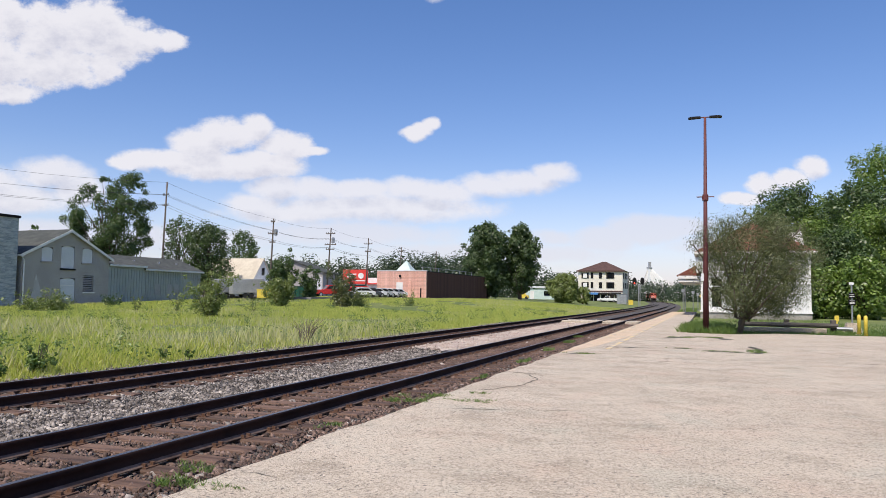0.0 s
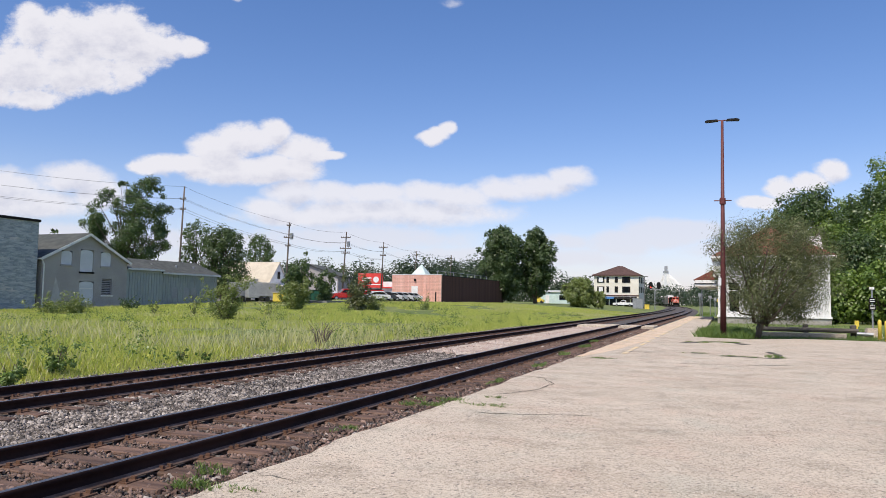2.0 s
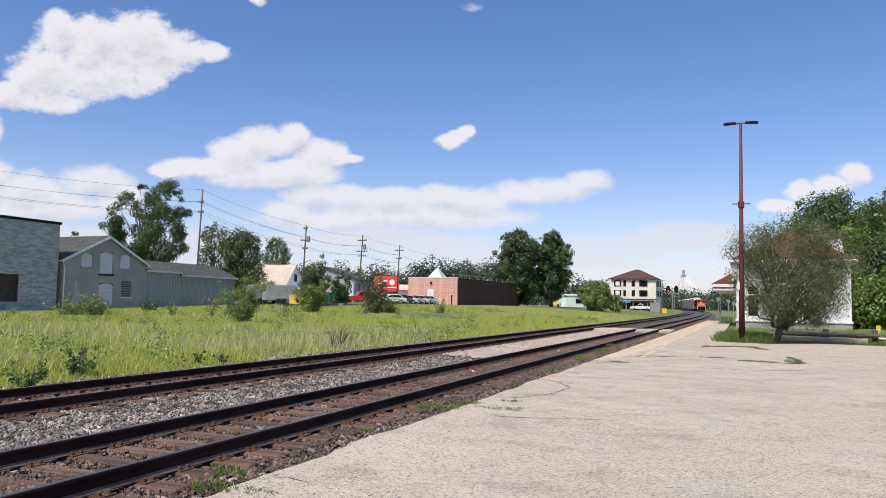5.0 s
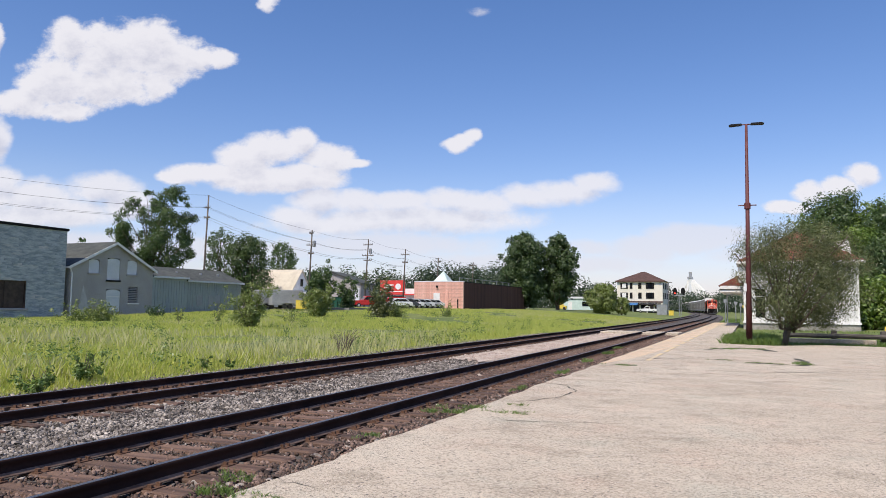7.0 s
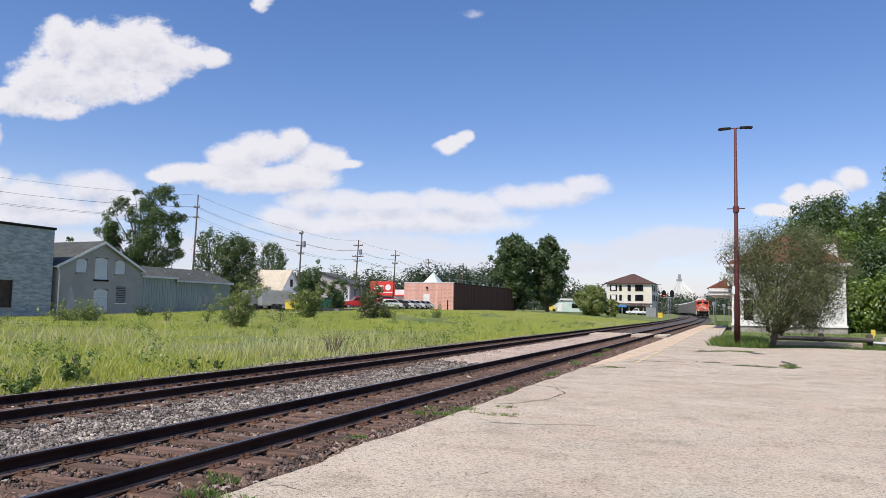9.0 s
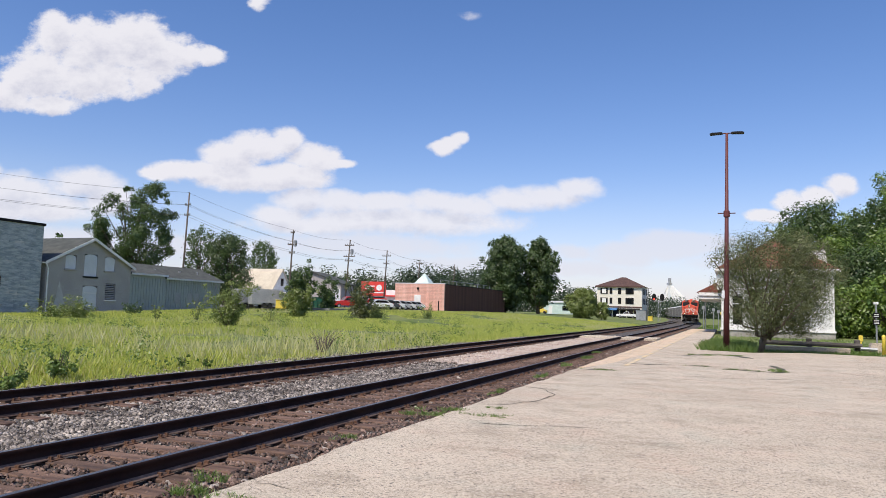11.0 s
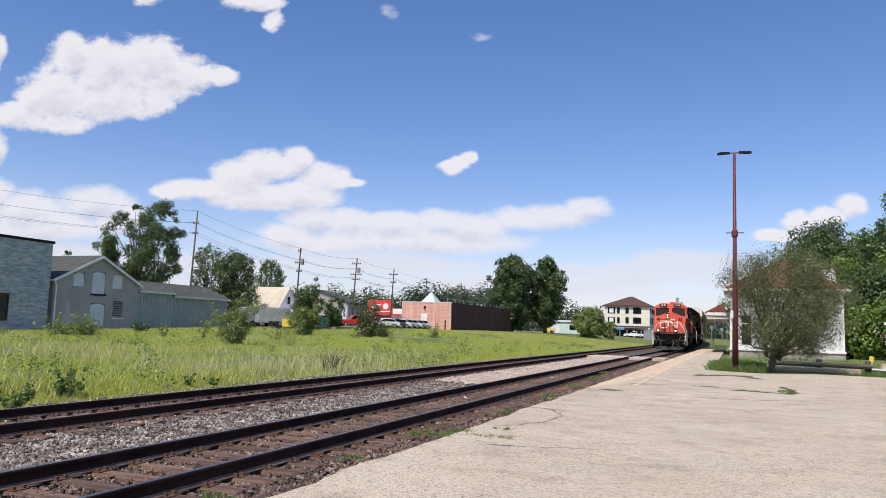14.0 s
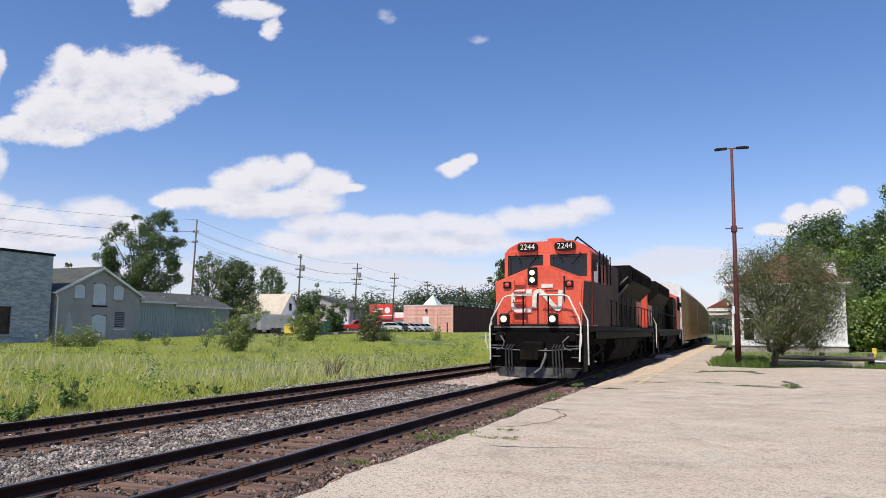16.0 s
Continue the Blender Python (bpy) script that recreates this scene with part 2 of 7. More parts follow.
def concrete_material(name, c1, c2, speck):
    """Worn exposed-aggregate concrete: broad stains, streaks along the track, dark and pale specks."""
    m = bpy.data.materials.new(name)
    m.use_nodes = True
    n = Nodes(m.node_tree)
    b = m.node_tree.nodes["Principled BSDF"]
    pos = n.add("NewGeometry").outputs["Position"]
    stain, mid = n.noise(pos, 0.33, 5.0, 0.6), n.noise(n.vmath("MULTIPLY", pos, (0.7, 0.8, 1)), 1.7, 5.0, 0.65)
    grit, pit = n.noise(pos, 34.0, 4.0, 0.8), n.noise(pos, 95.0, 2.0, 0.6)
    tone, worn = n.noise(pos, 0.8, 4.0, 0.6), n.noise(n.vmath("MULTIPLY", pos, (0.5, 1.0, 1)), 4.5, 5.0, 0.7)
    col = n.mix(n.smooth(stain, 0.35, 0.65), c1, c2)
    col = n.mix(n.math("MULTIPLY", n.smooth(mid, 0.50, 0.68), 0.6), col, (0.33, 0.265, 0.19))
    col = n.mix(n.math("MULTIPLY", n.smooth(mid, 0.47, 0.30), 0.6), col, (0.62, 0.54, 0.42))
    col = n.mix(n.math("MULTIPLY", n.smooth(tone, 0.52, 0.66), 0.35), col, (0.60, 0.44, 0.33))
    col = n.mix(n.math("MULTIPLY", n.smooth(tone, 0.45, 0.32), 0.30), col, (0.44, 0.45, 0.36))
    col = n.mix(n.math("MULTIPLY", n.smooth(worn, 0.54, 0.68), 0.4), col, (0.30, 0.26, 0.215))
    col = n.mix(n.math("MULTIPLY", n.smooth(grit, 0.53, 0.60), speck), col, (0.16, 0.13, 0.10))
    col = n.mix(n.math("MULTIPLY", n.smooth(grit, 0.46, 0.38), 0.6), col, (0.68, 0.59, 0.47))
    col = n.mix(n.math("MULTIPLY", n.smooth(pit, 0.56, 0.70), 0.55), col, (0.13, 0.115, 0.10))
    for size, lo, tone_ in ((62.0, 0.80, (0.115, 0.095, 0.08)), (24.0, 0.93, (0.10, 0.085, 0.075)), (48.0, 0.86, (0.72, 0.64, 0.53))):
        pebble = n.add("TexVoronoi")
        pebble.inputs["Scale"].default_value = size
        n.link(pos, pebble.inputs["Vector"])
        pick = n.add("SeparateXYZ")
        n.link(pebble.outputs["Color"], pick.inputs[0])
        there = n.math("MULTIPLY", n.math("GREATER_THAN", pick.outputs[0], lo), n.smooth(pebble.outputs["Distance"], 0.46, 0.26))
        col = n.mix(n.math("MULTIPLY", there, 0.85), col, tone_)
    n.link(col, b.inputs["Base Color"])
    b.inputs["Roughness"].default_value = 0.92
    bump = n.add("Bump")
    bump.inputs["Strength"].default_value, bump.inputs["Distance"].default_value = 0.8, 0.012
    n.link(n.math("ADD", grit, n.math("MULTIPLY", pit, 0.5)), bump.inputs["Height"])
    n.link(bump.outputs[0], b.inputs["Normal"])
    return m


M_CONCRETE = concrete_material("old_concrete", (0.50, 0.415, 0.315), (0.60, 0.51, 0.395), 0.72)
M_CONCRETE_EDGE = concrete_material("edge_concrete", (0.68, 0.49, 0.31), (0.70, 0.54, 0.38), 0.35)
M_CRACK = material("crack_dirt", (0.05, 0.05, 0.035), (0.10, 0.09, 0.065), 5.0, 0.95)
M_YELLOW_LINE = material("worn_yellow_paint", (0.65, 0.49, 0.25), (0.64, 0.52, 0.34), 1.6, 0.85, fine=22, third=(0.42, 0.37, 0.31, 0.5), world_space=True)
M_GROUND = material("field_ground", (0.105, 0.145, 0.032), (0.185, 0.21, 0.06), 0.15, 0.95, bump=0.05, fine=3.5, world_space=True)
M_BALLAST_BED = material("ballast_bed", (0.05, 0.042, 0.036), (0.13, 0.112, 0.098), 9.0, 0.95, bump=0.05, fine=22, world_space=True)
M_STONE = material("ballast_stone", (0.11, 0.092, 0.08), (0.30, 0.265, 0.235), 3.0, 0.9, island=0.85)
M_STONE_RUST = material("rusty_ballast_stone", (0.10, 0.062, 0.046), (0.19, 0.13, 0.105), 3.0, 0.9, island=0.75)
M_STONE_PALE = material("pale_crushed_stone", (0.40, 0.31, 0.26), (0.52, 0.44, 0.38), 2.0, 0.95, bump=0.03, fine=18, world_space=True)
# rust brown taken near black, so the rail sides' shade is in it
M_RAIL = material("rusty_rail_steel_with_shade", (0.020, 0.011, 0.010), (0.038, 0.020, 0.016), 1.2, 0.85, 0.0, spec=0.12, fine=30)
M_RAIL_TOP = material("polished_rail_head", (0.20, 0.18, 0.17), (0.28, 0.26, 0.25), 0.6, 0.38, 1.0, fine=30)
M_TIE = material("weathered_tie_wood", (0.075, 0.043, 0.031), (0.165, 0.10, 0.07), 2.5, 0.9, bump=0.015, fine=14, vary=0.3, stretch=(0.35, 3, 3))
M_RAIL_FOOT = material("dusty_rail_foot", (0.12, 0.075, 0.055), (0.22, 0.15, 0.115), 2.0, 0.9, fine=25, spec=0.2)
M_PLATE = material("rusty_tie_plate", (0.10, 0.05, 0.03), (0.15, 0.08, 0.05), 6.0, 0.8, 0.2)
M_GREY_BRICK = material("grey_painted_brick", (0.26, 0.30, 0.315), (0.45, 0.48, 0.48), 0.9, 0.85, bump=0.04, fine=3.2, third=(0.52, 0.51, 0.48, 0.57), stretch=(1, 1, 4.5))
M_GREY_STUCCO = material("grey_painted_masonry", (0.34, 0.32, 0.30), (0.39, 0.37, 0.345), 0.5, 0.85, bump=0.01, fine=9)
# paler stucco tone that paints a patch of sunlight on the gable
M_STUCCO_SUNLIT = material("sunlit_pale_stucco", (0.42, 0.41, 0.39), (0.5, 0.49, 0.47), 1.5, 0.9, bump=0.01, fine=9)
M_WHITE = material("white_paint", (0.72, 0.71, 0.68), (0.80, 0.79, 0.76), 0.8, 0.6, fine=12)
M_WHITE_PANEL = material("white_board", (0.60, 0.62, 0.63), (0.68, 0.69, 0.70), 0.9, 0.6, fine=12)
M_DARK_ROOF = material("dark_asphalt_shingle", (0.05, 0.056, 0.05), (0.085, 0.09, 0.08), 1.2, 0.9, bump=0.02, fine=9)
M_SHED = material("pale_green_metal_siding", (0.30, 0.335, 0.325), (0.35, 0.385, 0.37), 0.4, 0.55, fine=8)
M_DARK = material("dark_opening", (0.012, 0.012, 0.014), (0.02, 0.02, 0.022), 3.0, 0.6)
M_BOARD = material("brown_boarding", (0.045, 0.03, 0.022), (0.075, 0.05, 0.036), 2.0, 0.8, fine=14)
M_BRICK_RED = material("orange_brick", (0.68, 0.37, 0.29), (0.78, 0.47, 0.38), 0.9, 0.85, fine=7, vary=0.08)
# side wall brick: brown lowered so the colour holds the wall's shade
M_BRICK_BROWN_SHADE = material("brown_brick_with_shade", (0.095, 0.05, 0.042), (0.13, 0.066, 0.054), 0.8, 0.9, fine=7, third=(0.24, 0.14, 0.105, 0.58), spec=0.2)
M_MORTAR = material("mortar", (0.36, 0.26, 0.21), (0.40, 0.30, 0.25), 2.0, 0.9)
M_CREAM = material("cream_stucco", (0.70, 0.66, 0.56), (0.76, 0.72, 0.62), 0.4, 0.8, fine=8)
M_RED_ROOF = material("brown_red_shingle", (0.15, 0.05, 0.035), (0.22, 0.075, 0.05), 1.4, 0.9, bump=0.02, fine=10)
M_BROWN_ROOF = material("dark_brown_shingle", (0.07, 0.038, 0.03), (0.11, 0.06, 0.048), 1.4, 0.9, bump=0.02, fine=10)
M_TEAL_ROOF = material("pale_teal_metal_roof", (0.50, 0.62, 0.58), (0.58, 0.69, 0.65), 0.8, 0.5)
M_RED_SIGN = material("red_sign_panel", (0.62, 0.045, 0.035), (0.68, 0.06, 0.045), 0.8, 0.5)
M_POLE_WOOD = material("weathered_pole_wood", (0.09, 0.072, 0.058), (0.15, 0.122, 0.10), 2.0, 0.9, fine=16, stretch=(4, 4, 0.4), vary=0.15)
M_POLE_RED = material("red_brown_pole_steel", (0.085, 0.020, 0.020), (0.13, 0.032, 0.030), 1.0, 0.6, fine=12, stretch=(1, 1, 0.3))
M_STEEL = material("galvanised_steel", (0.33, 0.34, 0.35), (0.42, 0.43, 0.44), 2.0, 0.5, 0.6)
M_BLACK = material("black_paint", (0.006, 0.006, 0.006), (0.012, 0.011, 0.011), 2.0, 0.6, spec=0.2)
M_WIRE = material("dark_wire", (0.02, 0.02, 0.022), (0.03, 0.03, 0.032), 2.0, 0.6)
M_BARK = material("bark", (0.085, 0.065, 0.05), (0.14, 0.11, 0.085), 3.0, 0.95, bump=0.03, fine=14, stretch=(2, 2, 0.5))
M_TIMBER = material("dark_timber_rail", (0.06, 0.052, 0.045), (0.11, 0.097, 0.085), 2.0, 0.9, fine=14, stretch=(0.4, 2, 2), vary=0.2)
M_YELLOW = material("yellow_paint", (0.70, 0.52, 0.06), (0.78, 0.60, 0.10), 2.0, 0.6)
M_CREAM_ROOF = material("weathered_cream_metal_roof", (0.50, 0.44, 0.34), (0.58, 0.52, 0.41), 0.9, 0.6)
M_RUBBER = material("black_rubber", (0.015, 0.015, 0.016), (0.025, 0.025, 0.026), 4.0, 0.85)
M_RED_CAR = material("red_car_paint", (0.50, 0.02, 0.015), (0.54, 0.028, 0.02), 0.5, 0.25, spec=0.7)
M_WHITE_CAR = material("white_car_paint", (0.75, 0.75, 0.75), (0.8, 0.8, 0.8), 0.5, 0.25, spec=0.7)
M_DARK_CAR = material("dark_car_paint", (0.05, 0.055, 0.065), (0.07, 0.075, 0.085), 0.5, 0.25, spec=0.7)
M_SILVER_CAR = material("silver_car_paint", (0.45, 0.47, 0.5), (0.5, 0.52, 0.55), 0.5, 0.3, 0.4, spec=0.7)
M_GREEN_BIN = material("dark_green_bin_paint", (0.012, 0.085, 0.05), (0.02, 0.11, 0.066), 1.0, 0.5)
M_GLASS = glass_material("dark_glass", (0.008, 0.010, 0.014), 0.05)
M_CHROME = material("brushed_metal", (0.5, 0.5, 0.5), (0.6, 0.6, 0.6), 2.0, 0.3, 0.9)
M_ASPHALT = material("pale_asphalt", (0.22, 0.215, 0.205), (0.28, 0.27, 0.26), 0.3, 0.9, fine=12, world_space=True)
M_LOCO_RED = material("red_orange_locomotive_paint", (0.64, 0.085, 0.042), (0.72, 0.125, 0.066), 0.7, 0.42, fine=10, third=(0.50, 0.06, 0.032, 0.60))
M_LOCO_BLACK = material("grimy_black_locomotive_paint", (0.004, 0.0035, 0.003), (0.010, 0.008, 0.007), 0.8, 0.6, fine=8, third=(0.016, 0.010, 0.008, 0.62), spec=0.08)
M_LOCO_GRIME = material("dusty_underframe", (0.006, 0.005, 0.0045), (0.020, 0.016, 0.013), 1.2, 0.95, spec=0.1, fine=8)
M_LOCO_GREY = material("grey_plough_paint", (0.10, 0.10, 0.10), (0.14, 0.14, 0.135), 1.2, 0.6, fine=9)
M_OFFWHITE = material("cream_white_paint", (0.72, 0.68, 0.60), (0.78, 0.74, 0.66), 1.0, 0.55)
M_RACK_YELLOW = material("dusty_tan_yellow_panel", (0.35, 0.23, 0.085), (0.42, 0.29, 0.12), 0.7, 0.6, fine=8, third=(0.28, 0.2, 0.11, 0.58))
# grey for the wagons' left flank, with its shade put into the colour
M_RACK_GREY = material("dull_grey_shaded_panel", (0.13, 0.13, 0.13), (0.18, 0.18, 0.18), 0.7, 0.6, fine=8, third=(0.11, 0.10, 0.095, 0.58))
M_RACK_HOLE = material("shaded_perforated_panel", (0.10, 0.085, 0.05), (0.14, 0.115, 0.07), 1.0, 0.7)
M_RACK_WHITE = material("white_end_door_paint", (0.70, 0.69, 0.66), (0.77, 0.76, 0.73), 0.9, 0.6)
# faded rust-brown paint, taken darker to hold the shade of the flanks
M_CAB_SIDE = material("rust_brown_paint_with_shade", (0.036, 0.018, 0.014), (0.08, 0.04, 0.03), 0.7, 0.6, fine=8, third=(0.085, 0.045, 0.034, 0.64), spec=0.2)
M_HEADLIGHT = lamp_material("lit_headlamp", (1.0, 0.82, 0.56), 1.0)
M_SIGNAL_RED = lamp_material("lit_red_signal", (1.0, 0.05, 0.03), 3.0)
L_TREE = leaf_material("tree_leaves", (0.046, 0.088, 0.022), (0.105, 0.165, 0.045))
L_BIG = leaf_material("dark_tree_leaves", (0.040, 0.078, 0.020), (0.095, 0.145, 0.042))
L_WOOD = leaf_material("maple_leaves", (0.085, 0.16, 0.020), (0.22, 0.31, 0.06))
L_OLIVE = leaf_material("olive_leaves", (0.07, 0.092, 0.03), (0.18, 0.20, 0.075))
L_SHRUB = leaf_material("shrub_leaves", (0.13, 0.18, 0.04), (0.26, 0.31, 0.085))
L_GRASS = leaf_material("grass_blades", (0.38, 0.47, 0.068), (0.70, 0.69, 0.18), 0.45)
L_SEED = leaf_material("dry_grass_blades", (0.55, 0.55, 0.22), (0.70, 0.66, 0.34), 0.45)
L_WEED = leaf_material("weed_leaves", (0.10, 0.18, 0.03), (0.22, 0.30, 0.07), 0.4)
L_FAR = leaf_material("distant_leaves", (0.032, 0.058, 0.03), (0.07, 0.105, 0.048))
M_TRAILER = material("dull_trailer_aluminium", (0.30, 0.31, 0.32), (0.36, 0.37, 0.38), 0.8, 0.45)
M_DRY_TWIG = material("dry_twigs", (0.13, 0.10, 0.075), (0.2, 0.16, 0.12), 3.0, 0.9)

# ---- mesh helpers ----
def part(name, bm, material_, parent=None, label="", smooth=False):
    me = bpy.data.meshes.new(name)
    bm.to_mesh(me)
    bm.free()
    return part_of(name, me, material_, parent, label, smooth)


def part_of(name, me, material_, parent=None, label="", smooth=False):
    if not me.materials:
        for m in material_ if isinstance(material_, (list, tuple)) else [material_]:
            me.materials.append(m)
    if smooth:
        me.polygons.foreach_set("use_smooth", [True] * len(me.polygons))
    ob = new(name, me)
    ob.parent = parent
    if label:
        tagged(ob, label)
    return ob


def thing(name, label, category, group="", kind="", m=None):
    e = tagged(new(name), label, category, group, kind)
    e.empty_display_size = 0.2
    if m is not None:
        e.matrix_world = m
    return e


def box(bm, x0, x1, y0, y1, z0, z1, bevel=0.0, mat=0):
    vs = [bm.verts.new(p) for p in ((x0, y0, z0), (x1, y0, z0), (x1, y1, z0), (x0, y1, z0), (x0, y0, z1), (x1, y0, z1), (x1, y1, z1), (x0, y1, z1))]
    fs = [bm.faces.new([vs[i] for i in f]) for f in ((3, 2, 1, 0), (4, 5, 6, 7), (0, 1, 5, 4), (1, 2, 6, 5), (2, 3, 7, 6), (3, 0, 4, 7))]
    for f in fs:
        f.material_index = mat
    if bevel:
        edges = {e for f in fs for e in f.edges}
        bmesh.ops.bevel(bm, geom=list(edges), offset=bevel, segments=1, affect="EDGES", profile=0.5)
    return bm


def boxes(*args, bevel=0.0):
    bm = bmesh.new()
    for a in args:
        box(bm, *a, bevel=bevel)
    return bm


def prism(bm, pts, axis, a, b):
    """Polygon pts (two coordinates) pushed from a to b along axis 0, 1 or 2."""
    def at(p, d):
        c = list(p)
        c.insert(axis, d)
        return c
    lo, hi = [bm.verts.new(at(p, a)) for p in pts], [bm.verts.new(at(p, b)) for p in pts]
    n = len(pts)
    bm.faces.new(lo), bm.faces.new(list(reversed(hi)))
    for i in range(n):
        bm.faces.new((lo[i], hi[i], hi[(i + 1) % n], lo[(i + 1) % n]))
    bmesh.ops.recalc_face_normals(bm, faces=bm.faces[:])
    return bm


def tube(bm, pts, r, n=6, r_end=None):
    """A round bar along a line of points."""
    pts = [Vector(p) for p in pts]
    rings = []
    for i, p in enumerate(pts):
        d = (pts[min(i + 1, len(pts) - 1)] - pts[max(i - 1, 0)]).normalized()
        s = d.orthogonal().normalized() if abs(d.z) > 0.95 else d.cross(Vector((0, 0, 1))).normalized()
        t = d.cross(s)
        rr = r if r_end is None else r + (r_end - r) * i / (len(pts) - 1)
        rings.append([bm.verts.new(p + (s * math.cos(k * math.tau / n) + t * math.sin(k * math.tau / n)) * rr) for k in range(n)])
    for a, b in zip(rings, rings[1:]):
        for k in range(n):
            bm.faces.new((a[k], a[(k + 1) % n], b[(k + 1) % n], b[k]))
    bm.faces.new(rings[0]), bm.faces.new(list(reversed(rings[-1])))
    bmesh.ops.recalc_face_normals(bm, faces=bm.faces[:])
    return bm


def tubes(lines, r, n=6):
    bm = bmesh.new()
    for line in lines:
        tube(bm, line, r, n)
    return bm


def lathe(bm, profile, axis="z", n=16, at=(0, 0, 0)):
    """Turned shape: profile of (radius, height) about an axis."""
    rings = []
    for r, h in profile:
        ring = []
        for k in range(n):
            c, s = r * math.cos(k * math.tau / n), r * math.sin(k * math.tau / n)
            p = {"z": (c, s, h), "y": (c, h, s), "x": (h, c, s)}[axis]
            ring.append(bm.verts.new(Vector(p) + Vector(at)))
        rings.append(ring)
    for a, b in zip(rings, rings[1:]):
        for k in range(n):
            bm.faces.new((a[k], a[(k + 1) % n], b[(k + 1) % n], b[k]))
    bm.faces.new(rings[0]), bm.faces.new(rings[-1])
    bmesh.ops.recalc_face_normals(bm, faces=bm.faces[:])
    return bm


def poly_mesh(name, verts, corners):
    """Mesh of loose polygons from an array of n x corners x 3."""
    verts = np.asarray(verts, np.float32).reshape(-1, 3)
    n = len(verts) // corners
    me = bpy.data.meshes.new(name)
    me.vertices.add(len(verts))
    me.vertices.foreach_set("co", verts.ravel())
    me.loops.add(n * corners)
    me.loops.foreach_set("vertex_index", np.arange(n * corners, dtype=np.int32))
    me.polygons.add(n)
    me.polygons.foreach_set("loop_start", np.arange(0, n * corners, corners, dtype=np.int32))
    me.update(calc_edges=True)
    return me


def indexed_mesh(name, verts, quads):
    verts, quads = np.asarray(verts, np.float32).reshape(-1, 3), np.asarray(quads, np.int32)
    k = quads.shape[1]
    me = bpy.data.meshes.new(name)
    me.vertices.add(len(verts))
    me.vertices.foreach_set("co", verts.ravel())
    me.loops.add(quads.size)
    me.loops.foreach_set("vertex_index", quads.ravel())
    me.polygons.add(len(quads))
    me.polygons.foreach_set("loop_start", np.arange(0, quads.size, k, dtype=np.int32))
    me.update(calc_edges=True)
    return me


def text_mesh(body, size, depth):
    """Built-in letters as a mesh in the x-z plane, facing -y."""
    cu = bpy.data.curves.new("letters", "FONT")
    cu.body, cu.size, cu.extrude, cu.align_x, cu.align_y = body, size, depth, "CENTER", "CENTER"
    ob = new("letters", cu)
    me = bpy.data.meshes.new_from_object(ob.evaluated_get(bpy.context.evaluated_depsgraph_get()))
    bpy.data.objects.remove(ob)
    me.transform(Matrix.Rotation(radians(90), 4, "X"))
    return me


# ---- ground heights and the line of the track ----
TRACK_A, TRACK_B, CURVE_Y, CURVE_R = -6.064, -10.492, 84.0, 2650.0


def ground_z(x, y):
    """Height of the open ground; the top of the rails is 0."""
    x += min(600.0, max(0.0, y - CURVE_Y)) ** 2 / (2 * CURVE_R)
    if x > -14:
        return -0.36 if x < -4.2 else -0.30
    k = min(1.0, max(0.0, (-14 - x) / 45))
    far = min(1.0, max(0.0, (y - 46) / 50))
    return -0.36 + 0.36 * k + 1.18 * far * min(1.0, max(0.0, (-14 - x) / 24))


def track_point(s, off):
    """Place and heading of a track at s metres along, off metres to the right of the line x = 0."""
    if s <= CURVE_Y:
        return off, s, 0.0
    a = (s - CURVE_Y) / CURVE_R
    return -CURVE_R + (CURVE_R + off) * math.cos(a), CURVE_Y + (CURVE_R + off) * math.sin(a), a


def build_ground():
    xs = [-3000, -1500, -800, -400, -250, -160, -110, -80, -62, -50, -40, -30, -24, -19, -16, -14, -13.4, -4.2, -3, 0, 6, 15, 30, 60, 120, 300, 800, 1500, 3000]
    ys = [-3000, -1000, -300, -100, -40, -10, 0, 10, 20, 30, 40, 50, 60, 70, 80, 90, 100, 110, 120, 130, 140, 160, 190, 250, 350, 500, 800, 1500, 3000]
    vs = [(x, y, ground_z(x, y)) for y in ys for x in xs]
    w = len(xs)
    qs = [(j * w + i, j * w + i + 1, (j + 1) * w + i + 1, (j + 1) * w + i) for j in range(len(ys) - 1) for i in range(w - 1)]
    tagged(part_of("ground", indexed_mesh("ground", vs, qs), M_GROUND, smooth=True), "green field ground that reaches the horizon", "ground", kind="structure")


build_ground()


def sweep(name, profile, off, s0, s1, step_near, step_far):
    """A profile (x, z) swept along a track's line."""
    s, stations = s0, []
    while s < s1:
        stations.append(s)
        s += step_near if s < CURVE_Y else step_far
    stations.append(s1)
    vs, n = [], len(profile)
    for s in stations:
        for px, pz in profile:
            x, y, _ = track_point(s, off + px)
            vs.append((x, y, pz))
    qs = [(i * n + k, i * n + (k + 1) % n, (i + 1) * n + (k + 1) % n, (i + 1) * n + k) for i in range(len(stations) - 1) for k in range(n)]
    return indexed_mesh(name, vs, qs)


RAIL_PROFILE = [(-0.036, -0.002), (-0.030, 0.0), (0.030, 0.0), (0.036, -0.002), (0.036, -0.038), (0.010, -0.052), (0.010, -0.135), (0.072, -0.158), (0.072, -0.170), (-0.072, -0.170), (-0.072, -0.158), (-0.010, -0.135), (-0.010, -0.052), (-0.036, -0.038)]


